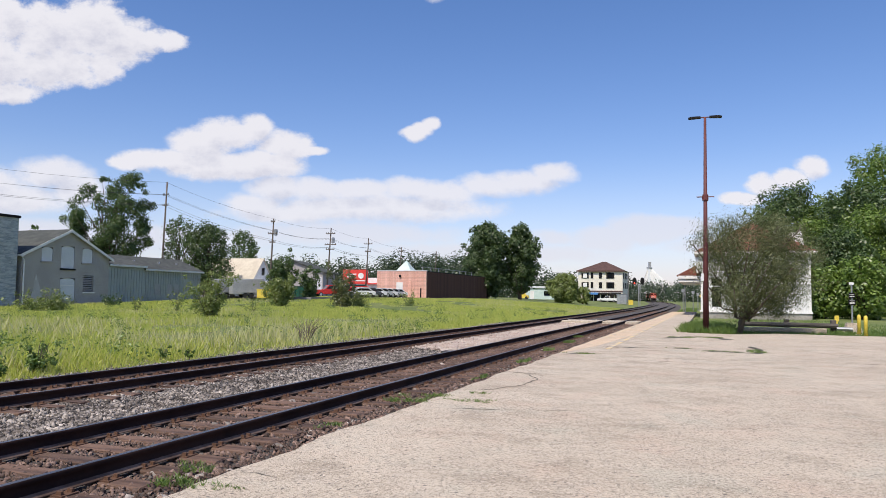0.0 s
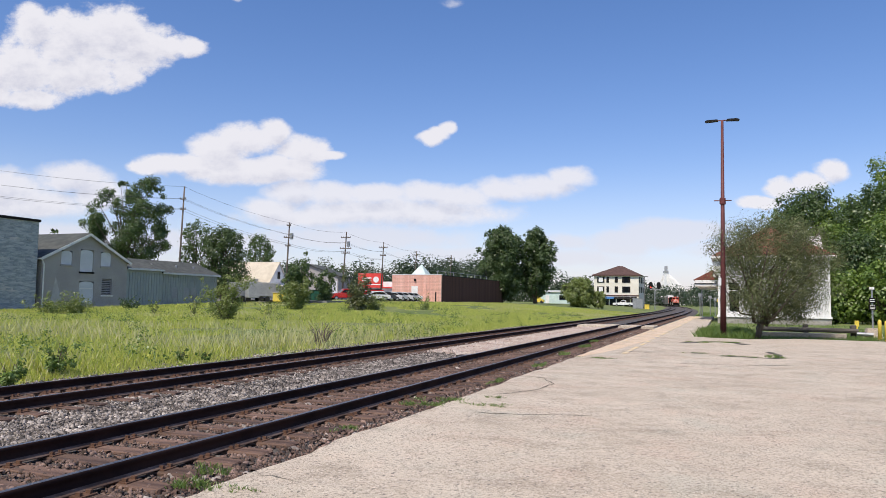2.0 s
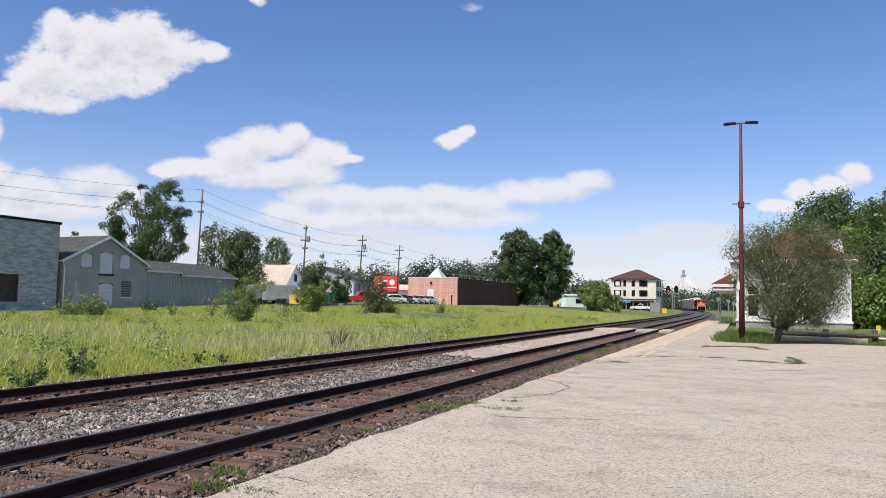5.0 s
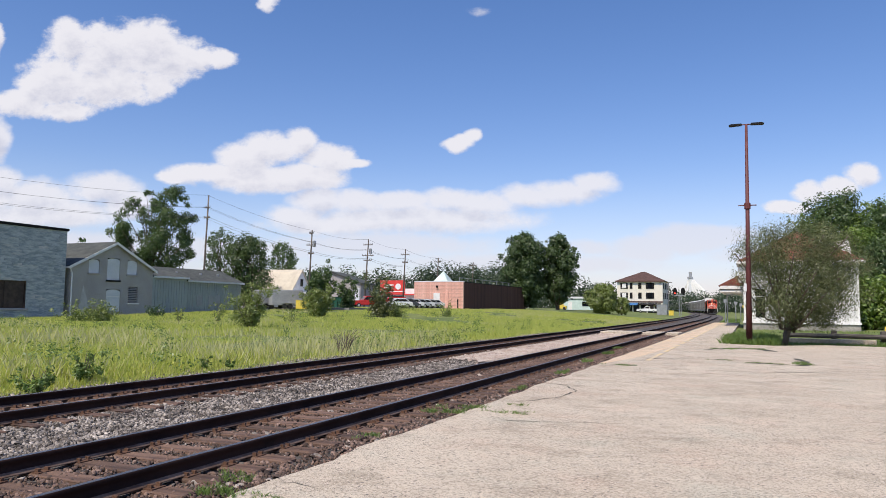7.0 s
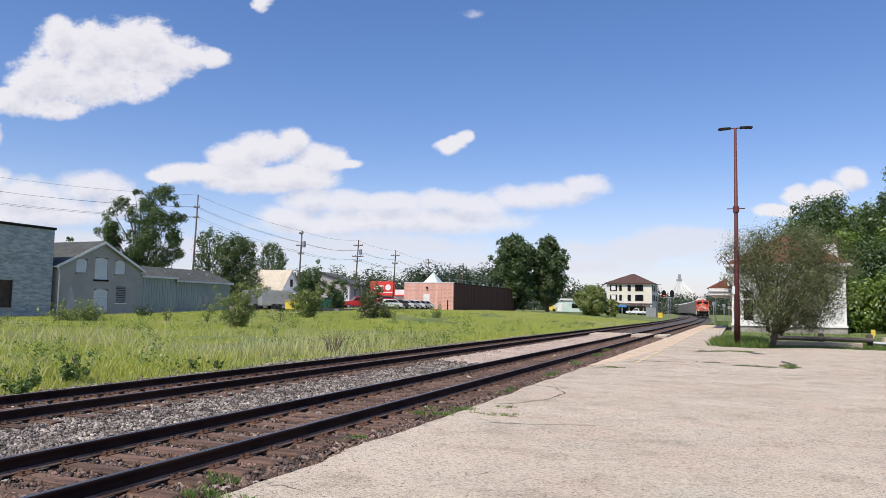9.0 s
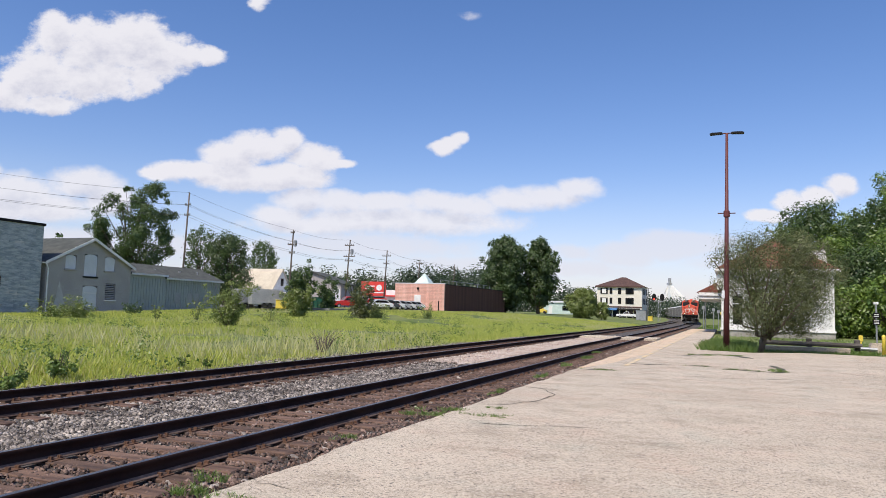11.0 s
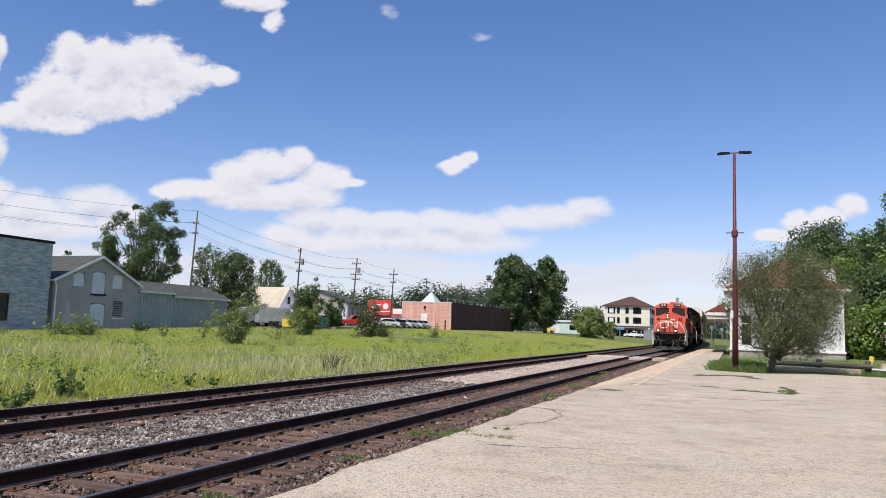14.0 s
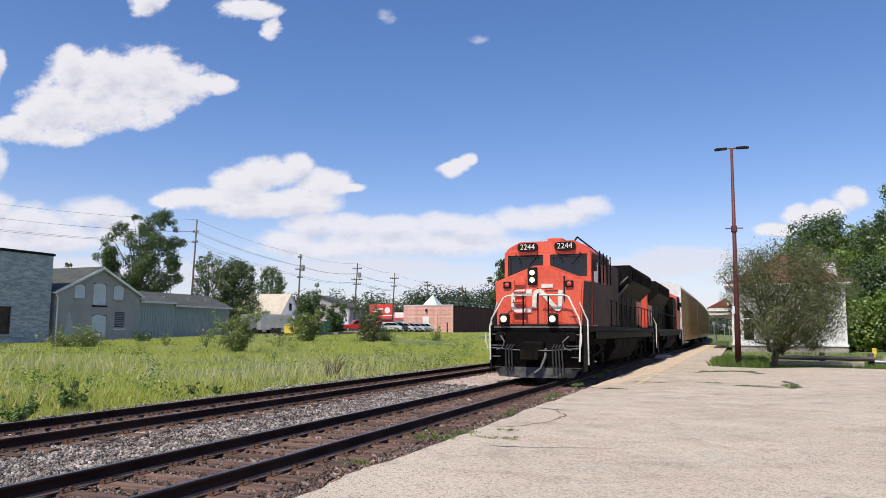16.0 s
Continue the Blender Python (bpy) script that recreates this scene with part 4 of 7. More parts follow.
def hotel():
    e = thing("hotel", "three-storey cream building with a hipped dark brown roof", "building")
    x0, x1, y0, y1, z0, z1 = -39.12, -25.10, 234, 250, 0.3, 10.3
    part("wall", boxes((x0, x1, y0, y1, z0, z1)), M_CREAM, e)
    bm = bmesh.new()
    a, b = [(x0 - 0.6, y0 - 0.6), (x1 + 0.6, y0 - 0.6), (x1 + 0.6, y1 + 0.6), (x0 - 0.6, y1 + 0.6)], [(x0 + 6.8, 241), (x0 + 8.0, 241), (x0 + 8.0, 243.5), (x0 + 6.8, 243.5)]
    va, vb = [bm.verts.new((*p, z1)) for p in a], [bm.verts.new((*p, z1 + 3.2)) for p in b]
    for i in range(4):
        bm.faces.new((va[i], va[(i + 1) % 4], vb[(i + 1) % 4], vb[i]))
    bm.faces.new(vb), bm.faces.new(va)
    bmesh.ops.recalc_face_normals(bm, faces=bm.faces[:])
    part("roof", bm, M_BROWN_ROOF, e)
    part("fascia", boxes((x0 - 0.62, x1 + 0.62, y0 - 0.64, y0 - 0.6, z1 - 0.35, z1 + 0.05)), M_BROWN_ROOF, e)
    for z in (4.7, 7.8):
        for x, w in ((x0 + 2.2, 2.3), (x0 + 4.4, 0.8), (x0 + 7.1, 1.0), (x0 + 10.2, 2.5)):
            win = part("window", boxes((x - w / 2, x + w / 2, y0 - 0.12, y0 - 0.004, z, z + 1.9)), M_BLACK, e, "dark window with brown shutters")
            if w > 2:
                part("pane", boxes((x - 0.65, x + 0.65, y0 - 0.16, y0 - 0.121, z + 0.2, z + 1.7)), M_WHITE if x < x0 + 4 else M_GLASS, win)
        for y in (237, 242, 247):
            win = part("window", boxes((x1 + 0.004, x1 + 0.12, y - 1.1, y + 1.1, z, z + 1.9)), M_BLACK, e)
    part("band", boxes((x0 - 0.05, x1 + 0.05, y0 - 0.1, y0 - 0.005, 3.5, 3.9)), M_BROWN_ROOF, e)
    part("shop_front", boxes((x0 + 2.5, x1 - 0.4, y0 - 0.12, y0 - 0.006, 0.3, 3.3)), M_GLASS, e)
    for k in range(6):
        x = x0 + 2.7 + k * 2.2
        part("column", boxes((x - 0.18, x + 0.18, y0 - 0.3, y0 - 0.13, 0.3, 3.3)), M_CREAM, e)
    bm = bmesh.new()
    prism(bm, [(y0 - 0.13, 3.3), (y0 - 2.2, 2.7), (y0 - 2.2, 2.6), (y0 - 0.13, 3.1)], 0, x0 + 1.4, x0 + 6.5)
    part("awning", bm, material("blue_awning", (0.03, 0.14, 0.35), (0.05, 0.18, 0.4), 2.0, 0.6), e, "blue awning")
    bm = bmesh.new()
    prism(bm, [(y0 - 0.13, 3.3), (y0 - 1.8, 2.75), (y0 - 1.8, 2.65), (y0 - 0.13, 3.1)], 0, x0 + 6.8, x1 - 0.5)
    part("awning", bm, M_BLACK, e, "dark awning")


brick_shop()
hotel()


# ---- the depot, its lamp mast and shrubs ----
def depot():
    e = thing("depot", "white wooden railway depot with a red-brown hipped roof", "building")
    x0, x1, y0, y1, z0, z1 = -0.55, 9.05, 74.0, 92.0, 0.35, 5.9
    part("foundation", boxes((x0 - 0.05, x1 + 0.05, y0 - 0.05, y1, -0.4, z0)), material("stone_foundation", (0.28, 0.26, 0.23), (0.36, 0.34, 0.3), 1.5, 0.9, fine=8), e)
    ops = [(0.45, 1.35)]
    part("wall", boxes((x0, 0.45, y0, y0 + 0.3, z0, z1), (0.45, 1.35, y0, y0 + 0.3, 3.65, z1), (0.45, 1.35, y0, y0 + 0.3, z0, 0.75), (1.35, x1, y0, y0 + 0.3, z0, z1), (x0, x0 + 0.3, y0 + 0.3, y1, z0, z1), (x1 - 0.3, x1, y0 + 0.3, y1, z0, z1), (x0, x1, y1, y1 + 0.3, z0, z1)), M_WHITE, e)
    me = bpy.data.meshes.new("board")
    b = boxes((0, x1 - 1.5, -0.03, 0, 0, 0.17), bevel=0.012)
    b.to_mesh(me), b.free()
    for k in range(26):
        o = part_of("clapboard", me, M_WHITE, e)
        o.location = (1.45, y0, z0 + 0.1 + 0.2 * k)
    w = part("window", boxes((0.45, 1.35, y0 + 0.12, y0 + 0.16, 0.75, 3.65)), M_GLASS, e, "tall dark window with a transom")
    for z in (0.78, 2.82, 3.62):
        part("rail", boxes((0.45, 1.35, y0 + 0.02, y0 + 0.115, z - 0.06, z + 0.06)), M_WHITE, w)
    for x in (x0 + 0.12, 0.36, 1.44, x1 - 0.12):
        part("trim_board", boxes((x - 0.12, x + 0.12, y0 - 0.07, y0 - 0.035, z0, z1)), M_WHITE, e)
    for z, d in ((z1 - 0.22, 0.12), (z1 - 0.9, 0.09), (z0 + 0.06, 0.12)):
        part("moulding", boxes((x0 - 0.1, x1 + 0.1, y0 - d - 0.04, y0 - 0.036, z - 0.1, z + 0.1)), M_WHITE, e)
    ov = 0.55
    part("soffit", boxes((x0 - ov, x1 + ov, y0 - ov, y1 + ov, z1, z1 + 0.22)), M_WHITE, e)
    bm = bmesh.new()
    a = [(x0 - ov, y0 - ov), (x1 + ov, y0 - ov), (x1 + ov, y1 + ov), (x0 - ov, y1 + ov)]
    c = [(4.1, y0 + 4.5), (4.4, y0 + 4.5), (4.4, y1 - 4), (4.1, y1 - 4)]
    va, vb = [bm.verts.new((*p, z1 + 0.225)) for p in a], [bm.verts.new((*p, z1 + 3.4)) for p in c]
    for i in range(4):
        bm.faces.new((va[i], va[(i + 1) % 4], vb[(i + 1) % 4], vb[i]))
    bm.faces.new(vb), bm.faces.new(va)
    bmesh.ops.recalc_face_normals(bm, faces=bm.faces[:])
    part("roof", bm, M_RED_ROOF, e, "red-brown shingle roof")
    bm = bmesh.new()
    prism(bm, [(6.4, z1 + 0.9), (9.0, z1 + 0.4), (8.7, z1 + 2.4), (7.6, z1 + 2.2), (6.4, z1 + 1.9)], 1, y0 + 3.2, y0 + 5)
    part("dormer", bm, M_WHITE, e, "white dormer")
    # canopy toward the track
    part("canopy_fascia", boxes((-2.75, x0 - 0.06, y0 + 4, y1 + 4, 3.3, 3.95)), M_WHITE, e, "white canopy fascia")
    part("canopy_band", boxes((-2.83, x0 - 0.08, y0 + 3.9, y0 + 3.99, 3.57, 3.63)), M_BLACK, e)
    bm = bmesh.new()
    prism(bm, [(-2.95, 3.955), (x0 - 0.05, 3.955), (x0 - 0.05, 5.1), (-1.0, 5.0)], 1, y0 + 4, y1 + 4)
    part("canopy_roof", bm, M_RED_ROOF, e)
    part("post", boxes((-2.6, -2.48, y1 + 2, y1 + 2.12, -0.1, 3.3)), M_STEEL, e)
    part("bracket", boxes((-0.95, x0 - 0.01, y0 - 0.1, y0 + 0.2, 4.1, 5.6), bevel=0.03), M_WHITE, e)


depot()


def lamp_mast():
    e = thing("lamp_mast", "tall red-brown steel lamp mast with two lamp heads", "street lamp", m=pose(-0.06, 38.6, -0.15, 0, 0.4, 0))
    part("mast", tube(bmesh.new(), [(0, 0, -0.2), (0, 0, 4.5), (0, 0, 11.0)], 0.155, 10, 0.065), M_POLE_RED, e, smooth=True)
    for z in (6.9, 11.0):
        part("cross_arm", tubes([[(-0.42, 0, z), (0.42, 0, z)]], 0.03), M_POLE_RED, e)
    part("collar", lathe(bmesh.new(), [(0.13, 6.7), (0.15, 6.73), (0.15, 7.0), (0.12, 7.03)], n=12), M_POLE_RED, e)
    for s in (-1, 1):
        bm = bmesh.new()
        prism(bm, [(s * 0.2, 10.97), (s * 0.78, 10.94), (s * 0.82, 10.99), (s * 0.7, 11.04), (s * 0.22, 11.04)], 1, -0.15, 0.15)
        part("lamp_head", bm, M_BLACK, e, "flat dark lamp head")
    part("junction_box", boxes((-0.22, -0.08, -0.24, -0.16, 2.6, 3.0), bevel=0.02), M_WHITE_PANEL, e)


lamp_mast()
tree(1.45, 40.2, -0.15, 6.1, 6.1, 11, L_OLIVE, "multi-stemmed olive-green small tree beside the depot", leaf_size=0.062, per=1000, trunk_h=0.16, trunk_r=0.16, shape=-0.35, clumps=72, category="tree", open_=0.35, lean=3.1, slim=0.26)


# ---- trees beyond the field and beside the depot ----
OPEN_CROWN = [(2.6, 18.2, 1.5), (4.4, 17.6, 1.4), (0.9, 16.8, 1.4), (-0.6, 18.2, 0.7), (-2.6, 16.2, 1.2), (2.9, 15.2, 2.1), (5.2, 14.6, 1.4), (-0.5, 14.2, 1.8), (-3.9, 13.2, 1.5),
              (-5.2, 11.8, 1.1), (3.6, 12.2, 2.4), (-2.2, 11.8, 2.1), (0.8, 10.8, 2.3), (4.9, 10.9, 1.5), (-4.3, 10.4, 1.5), (-0.5, 8.4, 2.4), (3.9, 8.4, 2.1), (5.6, 9.0, 1.0), (-3.2, 8.2, 1.9), (1.5, 6.6, 2.6)]


def field_trees():
    big = "large dense dark green tree behind the brick shop"
    tree(-46.37, 154.48, 0.7, 17.6, 10.33, 21, L_BIG, big, 0.24, 140, 0.05, 0.5, 0.05, 80)
    tree(-39.88, 159.34, 0.7, 17.6, 8.67, 22, L_BIG, big, 0.24, 140, 0.11, 0.5, 0.0, 80)
    tree(-84.94, 83.79, 0.4, 19.23, 11.26, 23, L_TREE, "tall dark green tree with an open crown behind the sheds", 0.16, 260, 0.2, 0.38, 0.25, 64, lobes=OPEN_CROWN)
    tree(-81.49, 96.03, 0.5, 14.05, 6.24, 24, L_TREE, "leafy green tree behind the long shed", 0.18, 125, 0.12, 0.4, 0.2, 40)
    tree(-76.01, 96.13, 0.5, 12.53, 7.43, 25, L_BIG, "round dense dark green tree behind the long shed", 0.18, 180, 0.08, 0.4, 0.0, 50)
    tree(-90.07, 124.90, 0.8, 14.32, 7.80, 26, L_TREE, "leafy green tree behind the pale-roofed house", 0.20, 120, 0.15, 0.4, 0.2, 36)
    tree(-86.12, 72.24, 0.4, 10.56, 3.15, 27, L_TREE, "small tree top behind the gable house", 0.24, 60, 0.3, 0.3, 0.2, 20)
    tree(-28.42, 151.12, 0.3, 6.20, 6.61, 28, L_SHRUB, "round bright green bushy tree at the end of the field", 0.20, 300, 0.03, 0.2, 0.25, 46)
    tree(-24.60, 152.70, 0.3, 3.44, 3.54, 29, L_SHRUB, "low green bush at the end of the field", 0.20, 300, 0.03, 0.15, 0.2, 26, name="bush", category="bush")


field_trees()


def shrub(x, y, z, height, width, seed, leaf, label, leaf_size, per, clumps, stems=5, name="shrub"):
    """Several thin stems that fan out and carry loose leaves."""
    rng = random.Random(seed)
    e = thing(name, label, "shrub", m=pose(x, y, z))
    bm = bmesh.new()
    cs = []
    for i in range(stems):
        a = i * math.tau / stems + rng.uniform(-0.5, 0.5)
        r = width / 2 * rng.uniform(0.25, 0.95)
        tip = Vector((r * math.cos(a), r * math.sin(a), height * rng.uniform(0.6, 0.98)))
        tube(bm, [(0.05 * math.cos(a), 0.05 * math.sin(a), -0.15), tip * 0.5 + Vector((0, 0, height * 0.08)), tip], 0.03 * min(1, height / 2.6), 5, 0.006)
        for k in range(max(1, clumps // stems)):
            f = 0.35 + 0.65 * (k + rng.random()) / max(1, clumps // stems)
            c = tip * f + Vector((rng.gauss(0, 0.12), rng.gauss(0, 0.12), rng.gauss(0, 0.08))) * width
            cs.append((c.x, c.y, max(0.1, c.z), width * rng.uniform(0.05, 0.12)))
            if k % 3 == 0:
                low = c * rng.uniform(0.25, 0.6)
                cs.append((low.x * 1.5, low.y * 1.5, max(0.12, low.z), width * rng.uniform(0.08, 0.14)))
    part("stem", bm, M_BARK, e)
    part_of("foliage", poly_mesh("foliage", crown_leaves(seed, cs, per, leaf_size), 4), leaf, e)
    return e


def field_shrubs():
    lab = "wild green sapling growing in the tall grass"
    shrub(-32.23, 41.09, -0.1, 3.3, 3.5, 61, L_SHRUB, lab, 0.07, 560, 72, 11)
    shrub(-41.51, 64.34, 0.1, 3.4, 3.4, 62, L_SHRUB, "yellow-green bushy sapling in the tall grass", 0.10, 560, 64, 9)
    shrub(-52.22, 81.56, 0.4, 7.78, 4.6, 63, L_TREE, lab, 0.13, 330, 70, 9)
    shrub(-37.21, 69.38, 0.1, 4.81, 3.6, 64, L_OLIVE, "reddish-green sapling in the tall grass", 0.10, 480, 70, 9)
    shrub(-36.13, 72.00, 0.1, 1.9, 4.2, 65, L_SHRUB, "low spreading green shrub in the grass", 0.09, 260, 40, 8)
    shrub(-33.13, 78.67, 0.1, 1.9, 3.0, 66, L_SHRUB, "low spreading green shrub in the grass", 0.09, 200, 24, 6)
    shrub(-51.92, 45.96, 0.1, 1.25, 4.2, 67, L_SHRUB, "rambling green shrub before the gable house", 0.08, 220, 48, 9)
    shrub(-52.21, 43.68, 0.1, 1.3, 3.5, 68, L_SHRUB, "rambling green shrub before the gable house", 0.09, 220, 30, 7)
    shrub(-44.13, 47.00, 0.1, 1.3, 1.6, 69, L_SHRUB, lab, 0.08, 260, 18, 5)
    shrub(-41.07, 48.25, 0.1, 1.8, 1.9, 70, L_SHRUB, lab, 0.08, 260, 22, 5)
    shrub(-35.40, 50.61, 0.1, 1.5, 2.2, 71, L_SHRUB, lab, 0.08, 200, 22, 6)
    shrub(-55.04, 55.46, 0.3, 1.0, 2.4, 72, L_TREE, "dark low shrub at the foot of the shed", 0.09, 260, 26, 6)
    shrub(-67.09, 50.51, 0.3, 1.6, 3.0, 73, L_SHRUB, "green weeds at the foot of the warehouse", 0.09, 200, 26, 7)
    weed = "leafy dark weed at the edge of the ballast"
    shrub(-14.42, 12.34, -0.3, 0.75, 0.8, 74, L_WEED, weed, 0.04, 3200, 36, 9)
    shrub(-13.38, 10.39, -0.3, 0.5, 0.9, 75, L_WEED, weed, 0.04, 2600, 30, 9)
    shrub(-14.35, 16.37, -0.3, 0.34, 0.4, 76, L_WEED, weed, 0.05, 1500, 12, 5)
    shrub(-13.68, 16.58, -0.3, 0.32, 0.42, 77, L_WEED, weed, 0.05, 1500, 12, 5)
    shrub(-51.69, 87.20, 0.6, 5.6, 4.2, 78, L_TREE, lab, 0.13, 300, 60, 8)
    shrub(-52.24, 78.31, 0.5, 3.6, 3.0, 79, L_SHRUB, lab, 0.11, 320, 40, 7)
    # dry twiggy bush
    rng = random.Random(12)
    e = thing("dry_bush", "leafless dry twiggy bush at the field edge", "shrub", m=pose(-15.11, 25.23, -0.32))
    for i in range(46):
        a, r = rng.uniform(0, math.tau), rng.uniform(0.1, 0.85)
        tip = Vector((r * math.cos(a), r * math.sin(a), rng.uniform(0.45, 1.0)))
        part("twig", tube(bmesh.new(), [(0.15 * math.cos(a), 0.15 * math.sin(a), -0.05), tip * 0.55 + Vector((0, 0, 0.12)), tip], 0.014, 4, 0.004), M_DRY_TWIG, e)


field_shrubs()


def field_weeds():
    r = np.random.default_rng(77)
    cs = []
    for i in range(170):
        x = -14.2 - 40 * r.random() ** 1.5
        y = max(7.0, abs(x) / 1.5) + 75 * r.random() ** 1.4
        w = 0.16 + 0.35 * r.random()
        for k in range(3):
            cs.append((x + w * r.normal(), y + w * r.normal(), ground_z(x, y) + 0.15 + 0.35 * r.random(), w * 0.8))
    me = poly_mesh("field_weeds", crown_leaves(78, cs, 330, 0.05), 4)
    tagged(part_of("field_weeds", me, L_WEED), "scattered leafy green weeds in the grass", "weeds", kind="stuff")


field_weeds()


def woods():
    lab = "tall leafy maple in the wood beside the depot"
    for i, (x, y, h, w) in enumerate(((11.68, 117.83, 19.20, 12.5), (17.06, 115.70, 17.21, 10), (12.72, 103.10, 12.06, 8), (18.70, 107.69, 17.45, 11), (23.71, 114.10, 23.34, 13), (29.79, 120.96, 24.33, 13), (14.51, 92.97, 9.69, 8), (19.51, 99.39, 12.81, 10), (8.92, 125.38, 17.15, 9), (22.66, 96.34, 12.35, 10), (11.22, 82.94, 4.89, 5.5), (14.73, 82.21, 5.96, 6))):
        tree(x, y, -0.3, h + 0.3, w, 40 + i, L_WOOD if i % 3 else L_TREE, lab, 0.18, 135, 0.03, 0.3, 0.15, 56, group="trees of the wood beside the depot")
    # far tree lines
    r = np.random.default_rng(4)
    cs = []
    for i in range(330):
        a = -1.02 + 1.24 * i / 330
        d = 330 + 120 * r.random()
        if a > -0.16:
            d = 420 + 120 * r.random()
        h = 8.5 + 5 * r.random() + (7.0 if -0.43 < a < -0.29 else 4.5 if -0.62 < a <= -0.43 else 0)
        cs.append((d * math.sin(a), d * math.cos(a), 0.5 + h * 0.45, h * 0.60))
        if r.random() < 0.75:
            cs.append((d * math.sin(a) + 4 * r.normal(), d * math.cos(a), h * 0.9, h * 0.36))
    for i in range(60):   # hedge along the far track and behind the depot canopy
        s = 250 + 6 * i
        cs.append((8 + 3 * r.normal() - (0 if s < 300 else (s - 300) ** 2 / 2800), s, 1.2, 2.6 + 0.8 * r.random()))
    me = poly_mesh("far_woods", crown_leaves(9, cs, 5.0, 0.62, loose=0.05), 4)
    tagged(part_of("far_woods", me, L_FAR), "distant dark green line of trees at the horizon", "woods", kind="stuff")


woods()


# ---- town things beyond the field ----
def utility_pole(base, top, arms, r=0.16, transformer=False, seed=1):
    e = thing("utility_pole", "weathered wooden utility pole with cross arms and wires", "utility pole", "row of utility poles", m=pose(base[0], base[1], base[2]))
    d = Vector(top) - Vector(base)
    part("pole", tube(bmesh.new(), [(0, 0, -0.5), d * 0.5, d], r, 8, r * 0.62), M_POLE_WOOD, e, smooth=True)
    for k, (drop, half) in enumerate(arms):
        c = d - Vector((0, 0, drop))
        arm = part("cross_arm", boxes((c.x - half, c.x + half, c.y - 0.24, c.y - 0.14, c.z - 0.07, c.z + 0.07)), M_POLE_WOOD, e)
        for f in (-0.92, -0.45, 0.45, 0.92):
            part("insulator", lathe(bmesh.new(), [(0.03, 0.07), (0.06, 0.12), (0.05, 0.24), (0.02, 0.27)], "z", 8, (c.x + f * half, c.y - 0.19, c.z)), M_LOCO_GREY, arm)
    if transformer:
        part("transformer", lathe(bmesh.new(), [(0.1, -2.6), (0.27, -2.55), (0.27, -1.7), (0.1, -1.62)], "z", 12, (d.x + 0.42, d.y, d.z)), M_STEEL, e, "grey transformer can")
    return Vector(base) + d


POLES = [((-74.3, 83.6, 0.4), (-73.4, 83.2, 17.6), [(1.9, 0.5), (3.4, 0.5)], False),
         ((-62.3, 93.3, 0.8), (-61.6, 92.9, 13.0), [(0.5, 0.35), (2.3, 0.8), (3.6, 0.5)], True),
         ((-61.9, 110.0, 1.0), (-61.0, 109.6, 13.1), [(1.0, 0.9), (2.9, 1.1), (3.7, 0.8)], True),
         ((-61.6, 124.5, 1.2), (-61.0, 124.3, 12.5), [(1.1, 0.9), (2.6, 0.6)], False),
         ((-61.7, 140.5, 1.3), (-61.0, 140.3, 11.9), [(0.9, 0.9), (2.4, 0.6)], False),
         ((-61.6, 161.5, 1.3), (-61.0, 161.3, 12.3), [(0.9, 0.9)], False),
         ((-96.0, 42.0, 0.3), (-95.6, 41.6, 19.0), [(1.9, 0.5), (3.4, 0.5)], False)]


def poles_and_wires():
    tops = [utility_pole(b, t, a, transformer=tr) for b, t, a, tr in POLES]
    order = [6, 0, 1, 2, 3, 4, 5]
    for i, j in zip(order, order[1:]):
        for drop, dx in ((0.05, 0.0), (1.8, -0.4), (1.9, 0.4), (3.3, 0.3), (3.4, -0.4)):
            a, b = tops[i] - Vector((-dx, 0.2, drop)), tops[j] - Vector((-dx, 0.2, drop))
            pts = [a.lerp(b, k / 12) - Vector((0, 0, 0.028 * (b - a).length * 4 * (k / 12) * (1 - k / 12))) for k in range(13)]
            ob = part("cable", tube(bmesh.new(), pts, 0.015, 4), M_WIRE)
            tagged(ob, "thin dark overhead cable between the utility poles", "cable", "overhead cables")


poles_and_wires()


